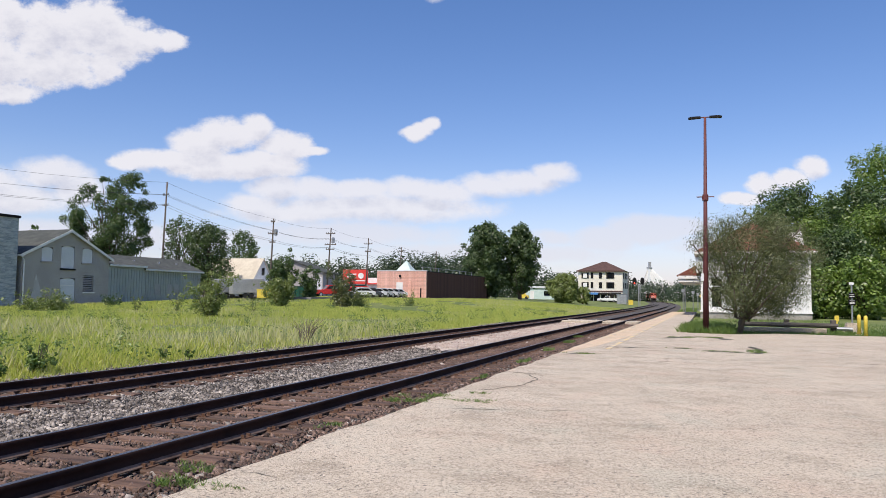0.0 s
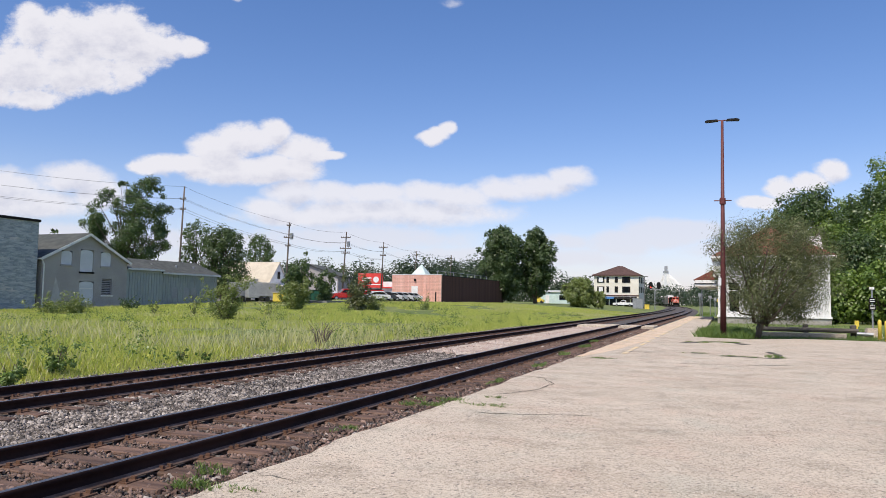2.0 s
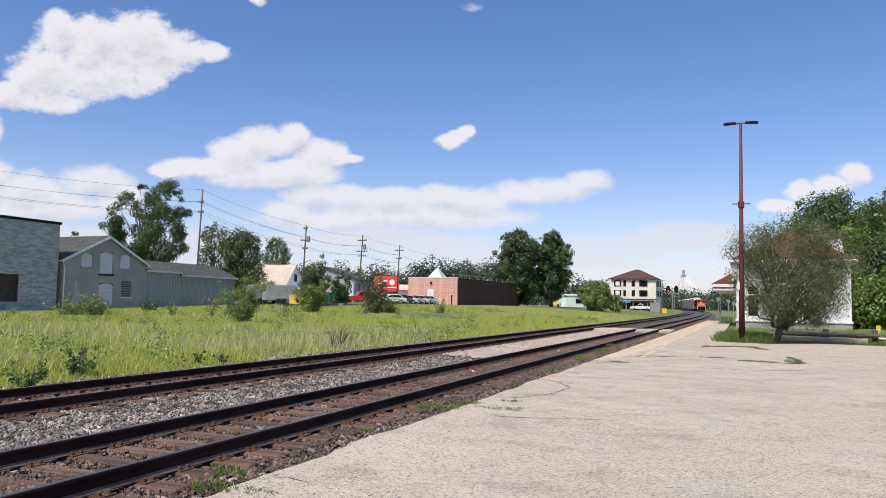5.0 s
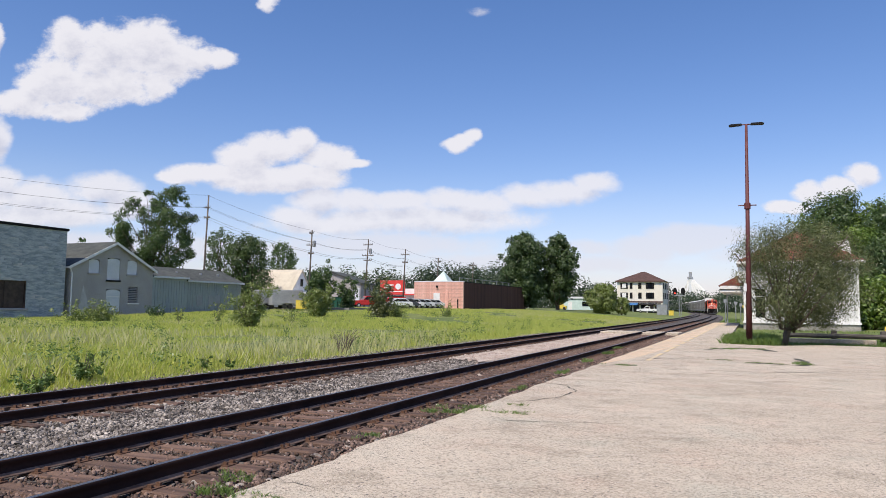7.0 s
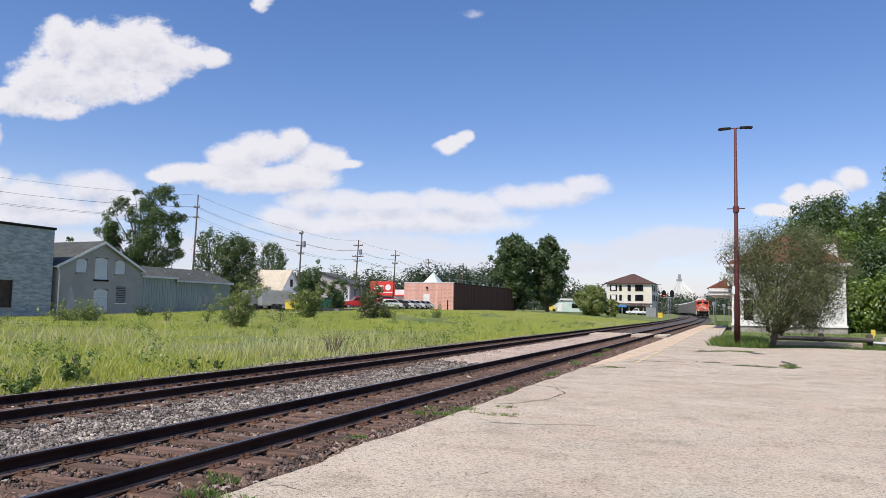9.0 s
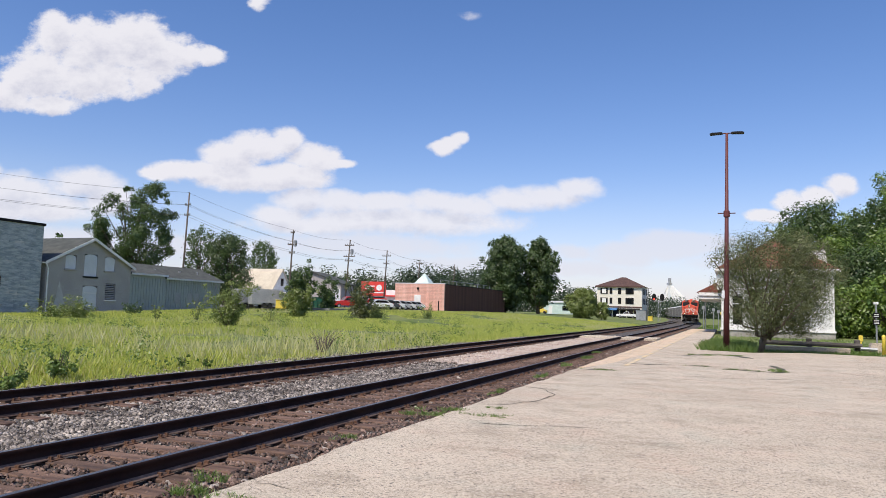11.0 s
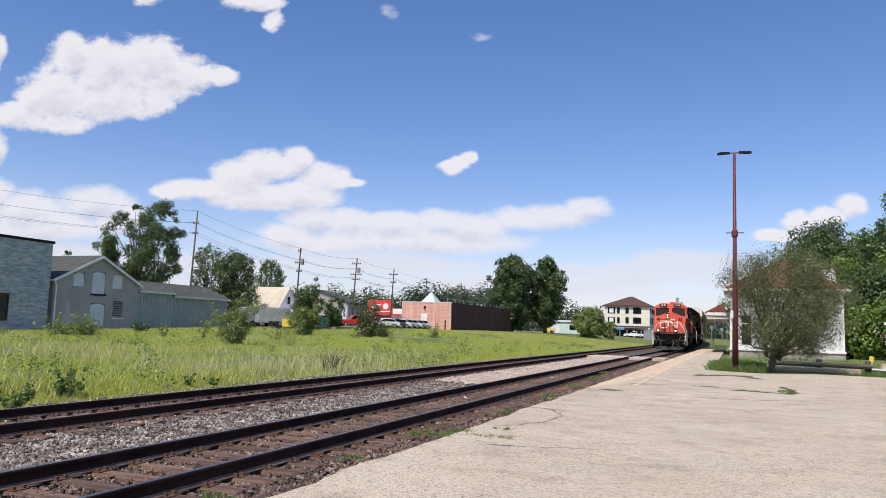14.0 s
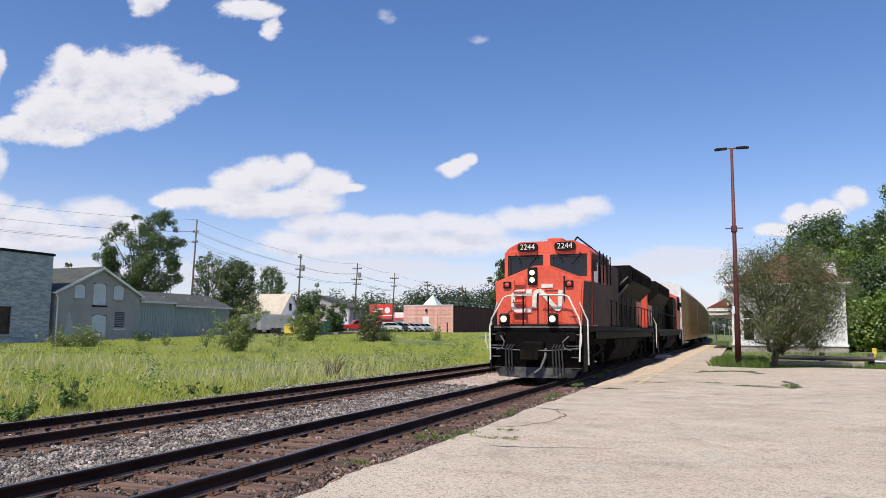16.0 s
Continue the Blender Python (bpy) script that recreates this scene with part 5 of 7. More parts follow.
def car(x, y, z, turn, paint, label, kind="car", length=4.6):
    """A car seen from afar: body, cabin glass, wheels, bumpers."""
    e = thing(kind, label, "car" if kind != "pickup_truck" else "pickup truck", m=pose(x, y, z, 0, 0, turn))
    L, W = length / 2, 0.92
    bm = bmesh.new()
    if kind == "pickup_truck":
        body = [(-L, 0.45), (L, 0.45), (L, 0.95), (L - 0.25, 1.10), (0.95, 1.18), (-L, 1.18)]
        cabin = [(-0.75, 1.18), (1.05, 1.18), (0.45, 1.82), (-0.65, 1.84)]
    elif kind == "van":
        body = [(-L, 0.4), (L, 0.4), (L, 0.9), (L - 0.5, 1.05), (-L, 1.08)]
        cabin = [(-L + 0.05, 1.08), (L - 0.75, 1.08), (L - 1.5, 1.72), (-L + 0.25, 1.72)]
    else:
        body = [(-L, 0.4), (L, 0.4), (L, 0.78), (L - 0.4, 0.92), (-L + 0.2, 0.98), (-L, 0.85)]
        cabin = [(-L + 0.35, 0.96), (L - 1.1, 0.93), (L - 1.9, 1.44), (-L + 1.0, 1.44)]
    prism(bm, body, 1, -W, W)
    bmesh.ops.bevel(bm, geom=bm.edges[:], offset=0.05, segments=2, affect="EDGES")
    b = part("body", bm, paint, e)
    bm = bmesh.new()
    prism(bm, cabin, 1, -W + 0.1, W - 0.1)
    part("cabin", bm, paint, e)
    mid = [sum(p[i] for p in cabin) / 4 for i in (0, 1)]
    for sd in (-1, 1):
        bm = bmesh.new()
        prism(bm, [(mid[0] + (px - mid[0]) * 0.86, mid[1] + (pz - mid[1]) * 0.74) for px, pz in cabin], 1, *sorted((sd * (W - 0.13), sd * (W - 0.085))))
        part("window", bm, M_GLASS, e, "dark side glazing")
    for lo, hi, out in ((cabin[1], cabin[2], 1), (cabin[0], cabin[3], -1)):
        lo, hi = Vector(lo), Vector(hi)
        nrm = Vector((hi.y - lo.y, lo.x - hi.x)).normalized() * out
        q0, q1 = lo.lerp(hi, 0.12), lo.lerp(hi, 0.88)
        bm = bmesh.new()
        prism(bm, [tuple(q0 - nrm * 0.02), tuple(q1 - nrm * 0.02), tuple(q1 + nrm * 0.012), tuple(q0 + nrm * 0.012)], 1, -W + 0.2, W - 0.2)
        part("windscreen", bm, M_GLASS, e, "dark windscreen")
    zt = cabin[2][1]
    part("roof", boxes((cabin[3][0] + 0.05, cabin[2][0] - 0.05, -W + 0.13, W - 0.13, zt - 0.01, zt + 0.05), bevel=0.02), paint, e)
    for xx in (-L * 0.62, L * 0.62):
        for s in (-1, 1):
            w = part("tyre", lathe(bmesh.new(), [(0.2, -0.11), (0.35, -0.11), (0.37, 0.0), (0.35, 0.11), (0.2, 0.11)], "y", 16, (xx, s * (W - 0.08), 0.37)), M_RUBBER, e)
            part("rim", lathe(bmesh.new(), [(0.05, s * 0.125), (0.2, s * 0.115), (0.21, s * 0.08)], "y", 12, (xx, s * (W - 0.08), 0.37)), M_CHROME, w)
    for s in (-1, 1):
        part("headlight", boxes((L - 0.04, L + 0.015, s * 0.7 - 0.14, s * 0.7 + 0.14, 0.68, 0.82)), M_OFFWHITE, e)
        part("tail_light", boxes((-L - 0.015, -L + 0.04, s * 0.75 - 0.1, s * 0.75 + 0.1, 0.7, 0.9)), M_RED_SIGN, e)
    part("bumper", boxes((L - 0.02, L + 0.06, -W + 0.06, W - 0.06, 0.42, 0.58), bevel=0.02), M_BLACK, e)
    part("bumper", boxes((-L - 0.06, -L + 0.02, -W + 0.06, W - 0.06, 0.42, 0.58), bevel=0.02), M_BLACK, e)
    return e


def lot_and_cars():
    tagged(part("parking_lot", boxes((-90, -49.5, 84, 113, 0.2, 1.21)), M_ASPHALT), "pale worn asphalt parking lot beyond the field", "pavement", kind="structure")
    tagged(part("parking_lot", boxes((-92, -62.2, 113, 170, 0.2, 1.32)), M_ASPHALT), "pale worn asphalt parking lot beside the brick shop", "pavement", kind="structure")
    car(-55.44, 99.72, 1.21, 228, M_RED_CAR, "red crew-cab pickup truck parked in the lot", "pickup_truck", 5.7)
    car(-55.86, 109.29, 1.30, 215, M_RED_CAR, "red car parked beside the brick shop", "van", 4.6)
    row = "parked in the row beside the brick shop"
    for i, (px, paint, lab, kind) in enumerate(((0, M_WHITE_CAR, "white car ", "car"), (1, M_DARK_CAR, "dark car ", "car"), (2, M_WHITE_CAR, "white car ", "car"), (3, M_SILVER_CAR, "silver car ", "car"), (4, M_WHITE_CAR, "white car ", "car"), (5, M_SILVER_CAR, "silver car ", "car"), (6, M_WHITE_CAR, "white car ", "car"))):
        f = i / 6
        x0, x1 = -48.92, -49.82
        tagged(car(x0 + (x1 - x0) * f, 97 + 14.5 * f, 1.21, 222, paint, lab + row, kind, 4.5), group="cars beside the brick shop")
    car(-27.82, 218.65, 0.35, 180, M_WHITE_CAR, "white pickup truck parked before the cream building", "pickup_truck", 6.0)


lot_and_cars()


def dumpster():
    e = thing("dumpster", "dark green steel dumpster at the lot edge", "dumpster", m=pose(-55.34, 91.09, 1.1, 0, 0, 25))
    bm = bmesh.new()
    prism(bm, [(-0.75, 0.1), (0.75, 0.1), (0.85, 1.35), (0.1, 1.62), (-0.85, 1.45)], 0, -1.0, 1.0)
    part("body", bm, M_GREEN_BIN, e)
    for x in (-0.5, 0.5):
        part("lid", boxes((x - 0.47, x + 0.47, -0.8, 0.2, 1.60, 1.66)), M_GREEN_BIN, e)
    for x in (-0.9, -0.3, 0.3, 0.9):
        part("rib", boxes((x - 0.05, x + 0.05, -0.95, -0.82, 0.15, 1.3)), M_GREEN_BIN, e)
    for x in (-0.8, 0.8):
        part("foot", boxes((x - 0.12, x + 0.12, -0.6, 0.6, 0.0, 0.1)), M_BLACK, e)


def trailer(x, y, turn, length, paint, label):
    e = thing("cargo_trailer", label, "trailer", "cargo trailers", m=pose(x, y, 1.0, 0, 0, turn))
    L = length / 2
    part("box", boxes((-L, L, -1.0, 1.0, 0.45, 2.5), bevel=0.06), paint, e)
    part("roof", boxes((-L + 0.03, L - 0.03, -0.97, 0.97, 2.5, 2.56), bevel=0.02), M_TRAILER, e)
    part("rear_door", boxes((L, L + 0.04, -0.92, 0.92, 0.5, 2.42)), M_BLACK, e, "dark rear door")
    for s in (-1, 1):
        for dx in (-0.4, 0.4):
            part("tyre", lathe(bmesh.new(), [(0.1, -0.1), (0.34, -0.1), (0.34, 0.1), (0.1, 0.1)], "y", 14, (dx, s * 1.02, 0.34)), M_RUBBER, e)
        part("fender", boxes((-0.85, 0.85, s * 1.05 - 0.12, s * 1.05 + 0.12, 0.72, 0.78)), M_STEEL, e)
    part("tongue", tubes([[(-L, -0.6, 0.45), (-L - 1.2, 0, 0.45)]], 0.05), M_BLACK, e)
    part("tongue", tubes([[(-L, 0.6, 0.45), (-L - 1.2, 0, 0.45)]], 0.05), M_BLACK, e)


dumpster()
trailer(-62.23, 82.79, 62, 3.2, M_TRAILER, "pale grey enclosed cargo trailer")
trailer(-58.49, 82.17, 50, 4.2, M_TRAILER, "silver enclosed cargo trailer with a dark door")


def pale_roof_house():
    Z = 1.0
    e = thing("bungalow", "small house with a pale cream metal roof", "house", m=pose(-76.72, 106.89, 0.6, 0, 0, 8))
    part("wall", boxes((-5.2, 3.6, -3.2, 3.2, 0, 3.6)), M_WHITE_PANEL, e)
    bm = bmesh.new()
    prism(bm, [(-3.9, 3.4), (0, 7.2), (3.9, 3.4), (3.9, 3.25), (0, 7.0), (-3.9, 3.25)], 0, -6.0, 3.8)
    part("roof", bm, M_CREAM_ROOF, e, "pale cream metal roof")
    bm = bmesh.new()
    prism(bm, [(-3.4, 3.6), (3.4, 3.6), (0, 6.9)], 0, 3.55, 3.62)
    part("gable", bm, M_WHITE, e)
    part("gable_window", boxes((3.63, 3.68, -0.5, 0.5, 4.2, 5.5)), M_GLASS, e)
    part("porch_roof", boxes((3.7, 7.5, -4.2, 3.0, 2.9, 3.1)), M_WHITE, e)
    for x, y in ((7.3, -4.0), (4.0, -4.0), (7.3, 2.8)):
        part("post", boxes((x - 0.08, x + 0.08, y - 0.08, y + 0.08, 0.3, 2.9)), M_WHITE, e)
    for x in (-4, -1.8, 0.4, 2.4):
        part("window", boxes((x - 0.5, x + 0.5, -3.26, -3.2, 1.2, 2.7)), M_GLASS, e)


def grey_barn():
    e = thing("grey_barn", "grey barn with a dark gable roof behind the lot", "barn", m=pose(-74.93, 126.31, 0.9, 0, 0, 12))
    part("wall", boxes((-3.2, 4.0, -4, 4, 0, 5.0)), M_GREY_STUCCO, e)
    bm = bmesh.new()
    prism(bm, [(-3.7, 6.3), (-2.2, 7.4), (4.5, 5.0), (4.5, 4.8), (-2.2, 7.15), (-3.7, 6.1)], 1, -4.4, 4.4)
    part("roof", bm, M_DARK_ROOF, e)
    bm = bmesh.new()
    prism(bm, [(-3.2, 4.9), (3.9, 4.9), (-2.2, 7.1), (-3.2, 6.3)], 1, -4.02, -3.98)
    part("gable", bm, M_GREY_STUCCO, e)
    part("door", boxes((2.4, 3.8, -4.1, -4.01, 0.2, 4.0)), M_WHITE_PANEL, e, "pale tall door")


def red_shop():
    e = thing("restaurant", "low restaurant with a red sign band and white wall", "building", m=pose(-83.17, 158.70, 1.2))
    part("wall", boxes((-1.5, 9, 0, 12, 0, 4.6)), M_WHITE, e)
    band = part("sign_band", boxes((-1.4, 5.3, -0.35, -0.01, 3.1, 6.6), bevel=0.03), M_RED_SIGN, e, "red sign band")
    part("logo_disc", lathe(bmesh.new(), [(0.1, -0.1), (0.75, -0.1), (0.75, 0.0)], "y", 20, (3.6, -0.36, 5.1)), M_WHITE, band)
    for k, z in enumerate((5.3, 4.7)):
        part("lettering_bar", boxes((-0.2, 2.3, -0.42, -0.36, z, z + 0.32)), M_WHITE, band)
    part("white_stripe", boxes((-1.4, 5.3, -0.4, -0.36, 3.75, 4.0)), M_WHITE, band)
    part("window", boxes((-1.0, 5.0, -0.06, -0.005, 0.6, 2.9)), M_GLASS, e)
    part("awning", boxes((5.3, 8.8, -1.4, -0.02, 3.0, 3.3)), M_RED_SIGN, e)


def green_block():
    e = thing("low_building", "low pale green building beyond the trees", "building", m=pose(-41.24, 189.16, 1.0))
    part("wall", boxes((-4.6, 3.8, 0, 10, 0, 3.0)), M_TEAL_ROOF, e)
    part("roof", boxes((-4.9, 4.1, -0.3, 10.3, 3.0, 3.5)), M_WHITE_PANEL, e)
    part("window", boxes((0.5, 2.6, -0.06, -0.004, 1.0, 2.2)), M_GLASS, e)
    part("door", boxes((-3.2, -2.2, -0.06, -0.004, 0, 2.2)), M_WHITE, e)
    m = thing("yellow_machine", "small yellow machine standing in the grass", "machine", m=pose(-43.87, 179.39, 1.05))
    bm = bmesh.new()
    prism(bm, [(-1.3, 0.3), (1.3, 0.3), (1.3, 0.9), (0.5, 1.1), (0.1, 1.9), (-1.1, 1.9)], 1, -0.6, 0.6)
    part("body", bm, M_YELLOW, m)
    for x in (-0.8, 0.8):
        part("wheel", lathe(bmesh.new(), [(0.1, -0.7), (0.35, -0.7), (0.35, 0.7), (0.1, 0.7)], "y", 12, (x, 0, 0.35)), M_RUBBER, m)
    y = thing("yellow_bin", "yellow container beside the trailers", "bin", m=pose(-55.06, 81.41, 1.0, 0, 0, 20))
    part("body", boxes((-0.9, 0.9, -0.6, 0.6, 0, 1.1), bevel=0.05), M_YELLOW, y)
    part("lid", boxes((-0.95, 0.95, -0.65, 0.65, 1.1, 1.18), bevel=0.02), M_YELLOW, y)


pale_roof_house()
grey_barn()
red_shop()
green_block()


def signals():
    e = thing("rail_signal", "dark railway signal with two heads, one lit red", "railway signal", m=pose(-16.84, 195.00, -0.3))
    part("mast", tubes([[(0, 0, 0), (0, 0, 5.6)]], 0.09, 8), M_STEEL, e)
    part("bracket", boxes((-1.1, 1.1, -0.06, 0.06, 5.3, 5.42)), M_STEEL, e)
    part("ladder", boxes((0.2, 0.26, 0.1, 0.16, 0, 5.3), (0.5, 0.56, 0.1, 0.16, 0, 5.3)), M_STEEL, e)
    for x in (-1.0, 1.0):
        bm = bmesh.new()
        prism(bm, [(x + 0.55 * math.cos(a), 6.4 + 0.95 * math.sin(a)) for a in [k * math.tau / 16 for k in range(16)]], 1, -0.06, 0.06)
        h = part("signal_head", bm, M_BLACK, e, "black oval signal head")
        for k, z in enumerate((6.9, 6.4, 5.9)):
            lens = part("lens", lathe(bmesh.new(), [(0.05, -0.1), (0.16, -0.09), (0.17, -0.06)], "y", 12, (x, 0, z)), M_SIGNAL_RED if (x < 0 and k == 2) else M_BLACK, h)
    c = thing("relay_cabinet", "grey metal railway relay cabinet", "cabinet", m=pose(-21.34, 197.44, -0.1))
    part("body", boxes((-1.3, 1.3, -0.9, 0.9, 0, 2.7), bevel=0.04), M_STEEL, c)
    part("roof", boxes((-1.4, 1.4, -1.0, 1.0, 2.7, 2.8)), M_STEEL, c)
    part("door", boxes((-0.5, 0.5, -0.95, -0.9, 0.15, 2.4)), M_STEEL, c)
    b = thing("yellow_box", "small yellow box beside the track", "box", m=pose(-19.13, 198.37, -0.2))
    part("body", boxes((-0.6, 0.6, -0.4, 0.4, 0, 1.3), bevel=0.04), M_YELLOW, b)
    part("lid", boxes((-0.65, 0.65, -0.45, 0.45, 1.3, 1.36)), M_YELLOW, b)
    for px in ((-20.20, 203.34), (-29.40, 248.39), (-48.24, 261.90), (-23.62, 446.05)):
        p = thing("street_pole", "thin dark street pole in the distance", "pole", "distant street poles", m=pose(px[0], px[1], -0.3))
        part("shaft", tubes([[(0, 0, 0), (0, 0, 9.0)]], 0.13, 6), M_LOCO_GREY, p)
        part("lamp_head", boxes((-0.2, 0.9, -0.12, 0.12, 8.95, 9.1)), M_LOCO_GREY, p)


signals()


def grain_elevator():
    e = thing("grain_elevator", "white grain elevator leg with fanning spouts far along the line", "grain elevator", m=pose(-45.53, 632.34, 0))
    top = Vector((0, 0, 31))
    part("tower", boxes((-1.2, 1.2, -1.2, 1.2, 0, 27)), M_WHITE_PANEL, e)
    part("head", boxes((-2.2, 2.2, -1.5, 1.5, 27, 28.4), (-1.0, 1.4, -1, 1, 28.4, 32.5)), M_STEEL, e)
    for x, z in ((-8, 11), (-6, 12), (-3.5, 10), (3, 12), (6, 12), (9, 12), (12, 12), (15, 11), (18, 10)):
        part("spout", tubes([[(0, 0, 28), (x, -2, z), (x, -2, 0)]], 0.8, 6), M_WHITE, e, "white spout")
    for x in (-7, 6, 15):
        b = part("bin", lathe(bmesh.new(), [(4.2, 0), (4.2, 10.5), (0.5, 12.6)], "z", 20, (x, 2, 0)), M_STEEL, e, "steel grain bin")


grain_elevator()


# ---- things beside the depot ----
def barrier():
    e = thing("timber_barrier", "low dark timber barrier rail on posts at the lot edge", "barrier")
    for i, (a, b) in enumerate((((1.7, 45.9), (4.3, 45.7)), ((4.3, 45.7), (6.9, 45.6)))):
        bm = bmesh.new()
        tube(bm, [(a[0], a[1], 0.16), (b[0], b[1], 0.14)], 0.13, 8)
        part("rail", bm, M_TIMBER, e, "dark weathered timber rail")
    for x in (1.9, 4.3, 6.7):
        part("post", boxes((x - 0.14, x + 0.14, 45.75, 46.05, -0.4, 0.46), bevel=0.03), M_TIMBER, e)
    part("pipe", tubes([[(6.8, 45.5, 0.0), (7.6, 45.5, -0.02)]], 0.1, 8), M_STEEL, e, "grey pipe end")
    k = tagged(part("kerb", boxes((1.8, 6.0, 43.2, 43.5, -0.4, 0.06), bevel=0.03), M_CONCRETE), "broken pale concrete kerb in the grass", "kerb", kind="structure")
    for (x, y) in ((7.42, 42.67), (7.28, 40.21)):
        b = thing("bollard", "yellow painted steel bollard", "bollard", "yellow bollards", m=pose(x, y, -0.3))
        part("post", lathe(bmesh.new(), [(0.09, 0), (0.09, 1.05), (0.07, 1.12), (0.02, 1.15)], "z", 14), M_YELLOW, b, smooth=True)
        part("footing", lathe(bmesh.new(), [(0.2, -0.05), (0.2, 0.12)], "z", 12), M_CONCRETE, b)
    s = thing("sign_post", "grey sign post with small dark signs in a concrete block", "sign", m=pose(7.66, 45.95, -0.3))
    bm = bmesh.new()
    prism(bm, [(-0.5, 0), (0.5, 0), (0.28, 0.62), (-0.28, 0.62)], 1, -0.35, 0.35)
    part("block", bm, M_CONCRETE, s, "pale concrete block")
    part("post", tubes([[(0, 0, 0.6), (0, 0, 2.75)]], 0.045, 8), M_STEEL, s)
    part("sign_plate", boxes((-0.16, 0.16, -0.07, -0.046, 2.0, 2.3), bevel=0.01), M_BLACK, s, "small dark sign")
    p = part("sign_plate", boxes((-0.18, 0.18, -0.07, -0.046, 1.62, 1.92), bevel=0.01), M_BLACK, s, "small dark sign")
    for z in (1.7, 1.78, 1.86, 2.1, 2.2):
        part("plain_bar", boxes((-0.12, 0.12, -0.075, -0.0705, z - 0.015, z + 0.015)), M_WHITE, s)
    part("finial", boxes((-0.12, 0.12, -0.03, 0.03, 2.75, 2.9), bevel=0.02), M_WHITE, s)
    y = thing("marker_post", "small yellow utility marker post", "marker", m=pose(8.23, 54.94, -0.3))
    part("post", boxes((-0.05, 0.05, -0.05, 0.05, 0, 0.5)), M_YELLOW, y)
    part("cap", boxes((-0.13, 0.13, -0.06, 0.06, 0.45, 0.85), bevel=0.02), M_YELLOW, y)
    for (px, py), h in (((-3.0, 102.0), 3.2), ((-1.9, 112.0), 3.0), ((-1.3, 118.0), 2.8), ((-0.9, 125.0), 2.6)):
        q = thing("station_sign", "small sign on a post beyond the platform", "sign", "posts beyond the platform", m=pose(px, py, -0.3))
        part("post", tubes([[(0, 0, 0), (0, 0, h)]], 0.06, 6), M_STEEL, q)
        part("plate", boxes((-0.2, 0.2, -0.1, -0.065, h - 0.45, h), bevel=0.01), M_YELLOW if px > -1.2 else M_STEEL, q)


barrier()


# ---- the train ----
def wheel_set(parent, y, n=20):
    """One axle with two wheels."""
    w = part("wheel", lathe(bmesh.new(), [(0.10, -0.80), (0.50, -0.80), (0.53, -0.70), (0.56, -0.66), (0.10, -0.66)], "x", n, (0, y, 0.53)), M_LOCO_GRIME, parent)
    part("wheel", lathe(bmesh.new(), [(0.10, 0.80), (0.50, 0.80), (0.53, 0.70), (0.56, 0.66), (0.10, 0.66)], "x", n, (0, y, 0.53)), M_LOCO_GRIME, parent)
    part("axle", lathe(bmesh.new(), [(0.09, -0.95), (0.09, 0.95)], "x", 8, (0, y, 0.53)), M_LOCO_GRIME, parent)


def loco_truck(e, yc):
    t = part("truck", boxes((-1.10, -0.92, yc - 2.5, yc + 2.5, 0.62, 0.92), (0.92, 1.10, yc - 2.5, yc + 2.5, 0.62, 0.92), (-1.0, 1.0, yc - 0.3, yc + 0.3, 0.6, 0.95), bevel=0.03), M_LOCO_GRIME, e, "dusty three-axle truck")
    for dy in (-1.95, 0.0, 1.95):
        wheel_set(t, yc + dy)
        for s in (-1, 1):
            part("axle_box", boxes((s * 1.13 - 0.1, s * 1.13 + 0.1, yc + dy - 0.2, yc + dy + 0.2, 0.35, 0.75), bevel=0.04), M_LOCO_GRIME, t)
            part("spring", lathe(bmesh.new(), [(0.11, 0.72), (0.11, 1.1)], "z", 10, (s * 1.08, yc + dy + 0.42, 0)), M_LOCO_GRIME, t)
    for s in (-1, 1):
        part("brake_cylinder", lathe(bmesh.new(), [(0.12, -0.3), (0.14, -0.28), (0.14, 0.2), (0.06, 0.3)], "y", 12, (s * 1.22, yc + 1.0, 0.95)), M_LOCO_GRIME, t)


def rail_line(parent, name, pts, r, mat, label=""):
    return part(name, tubes([pts], r, 6), mat, parent, label)


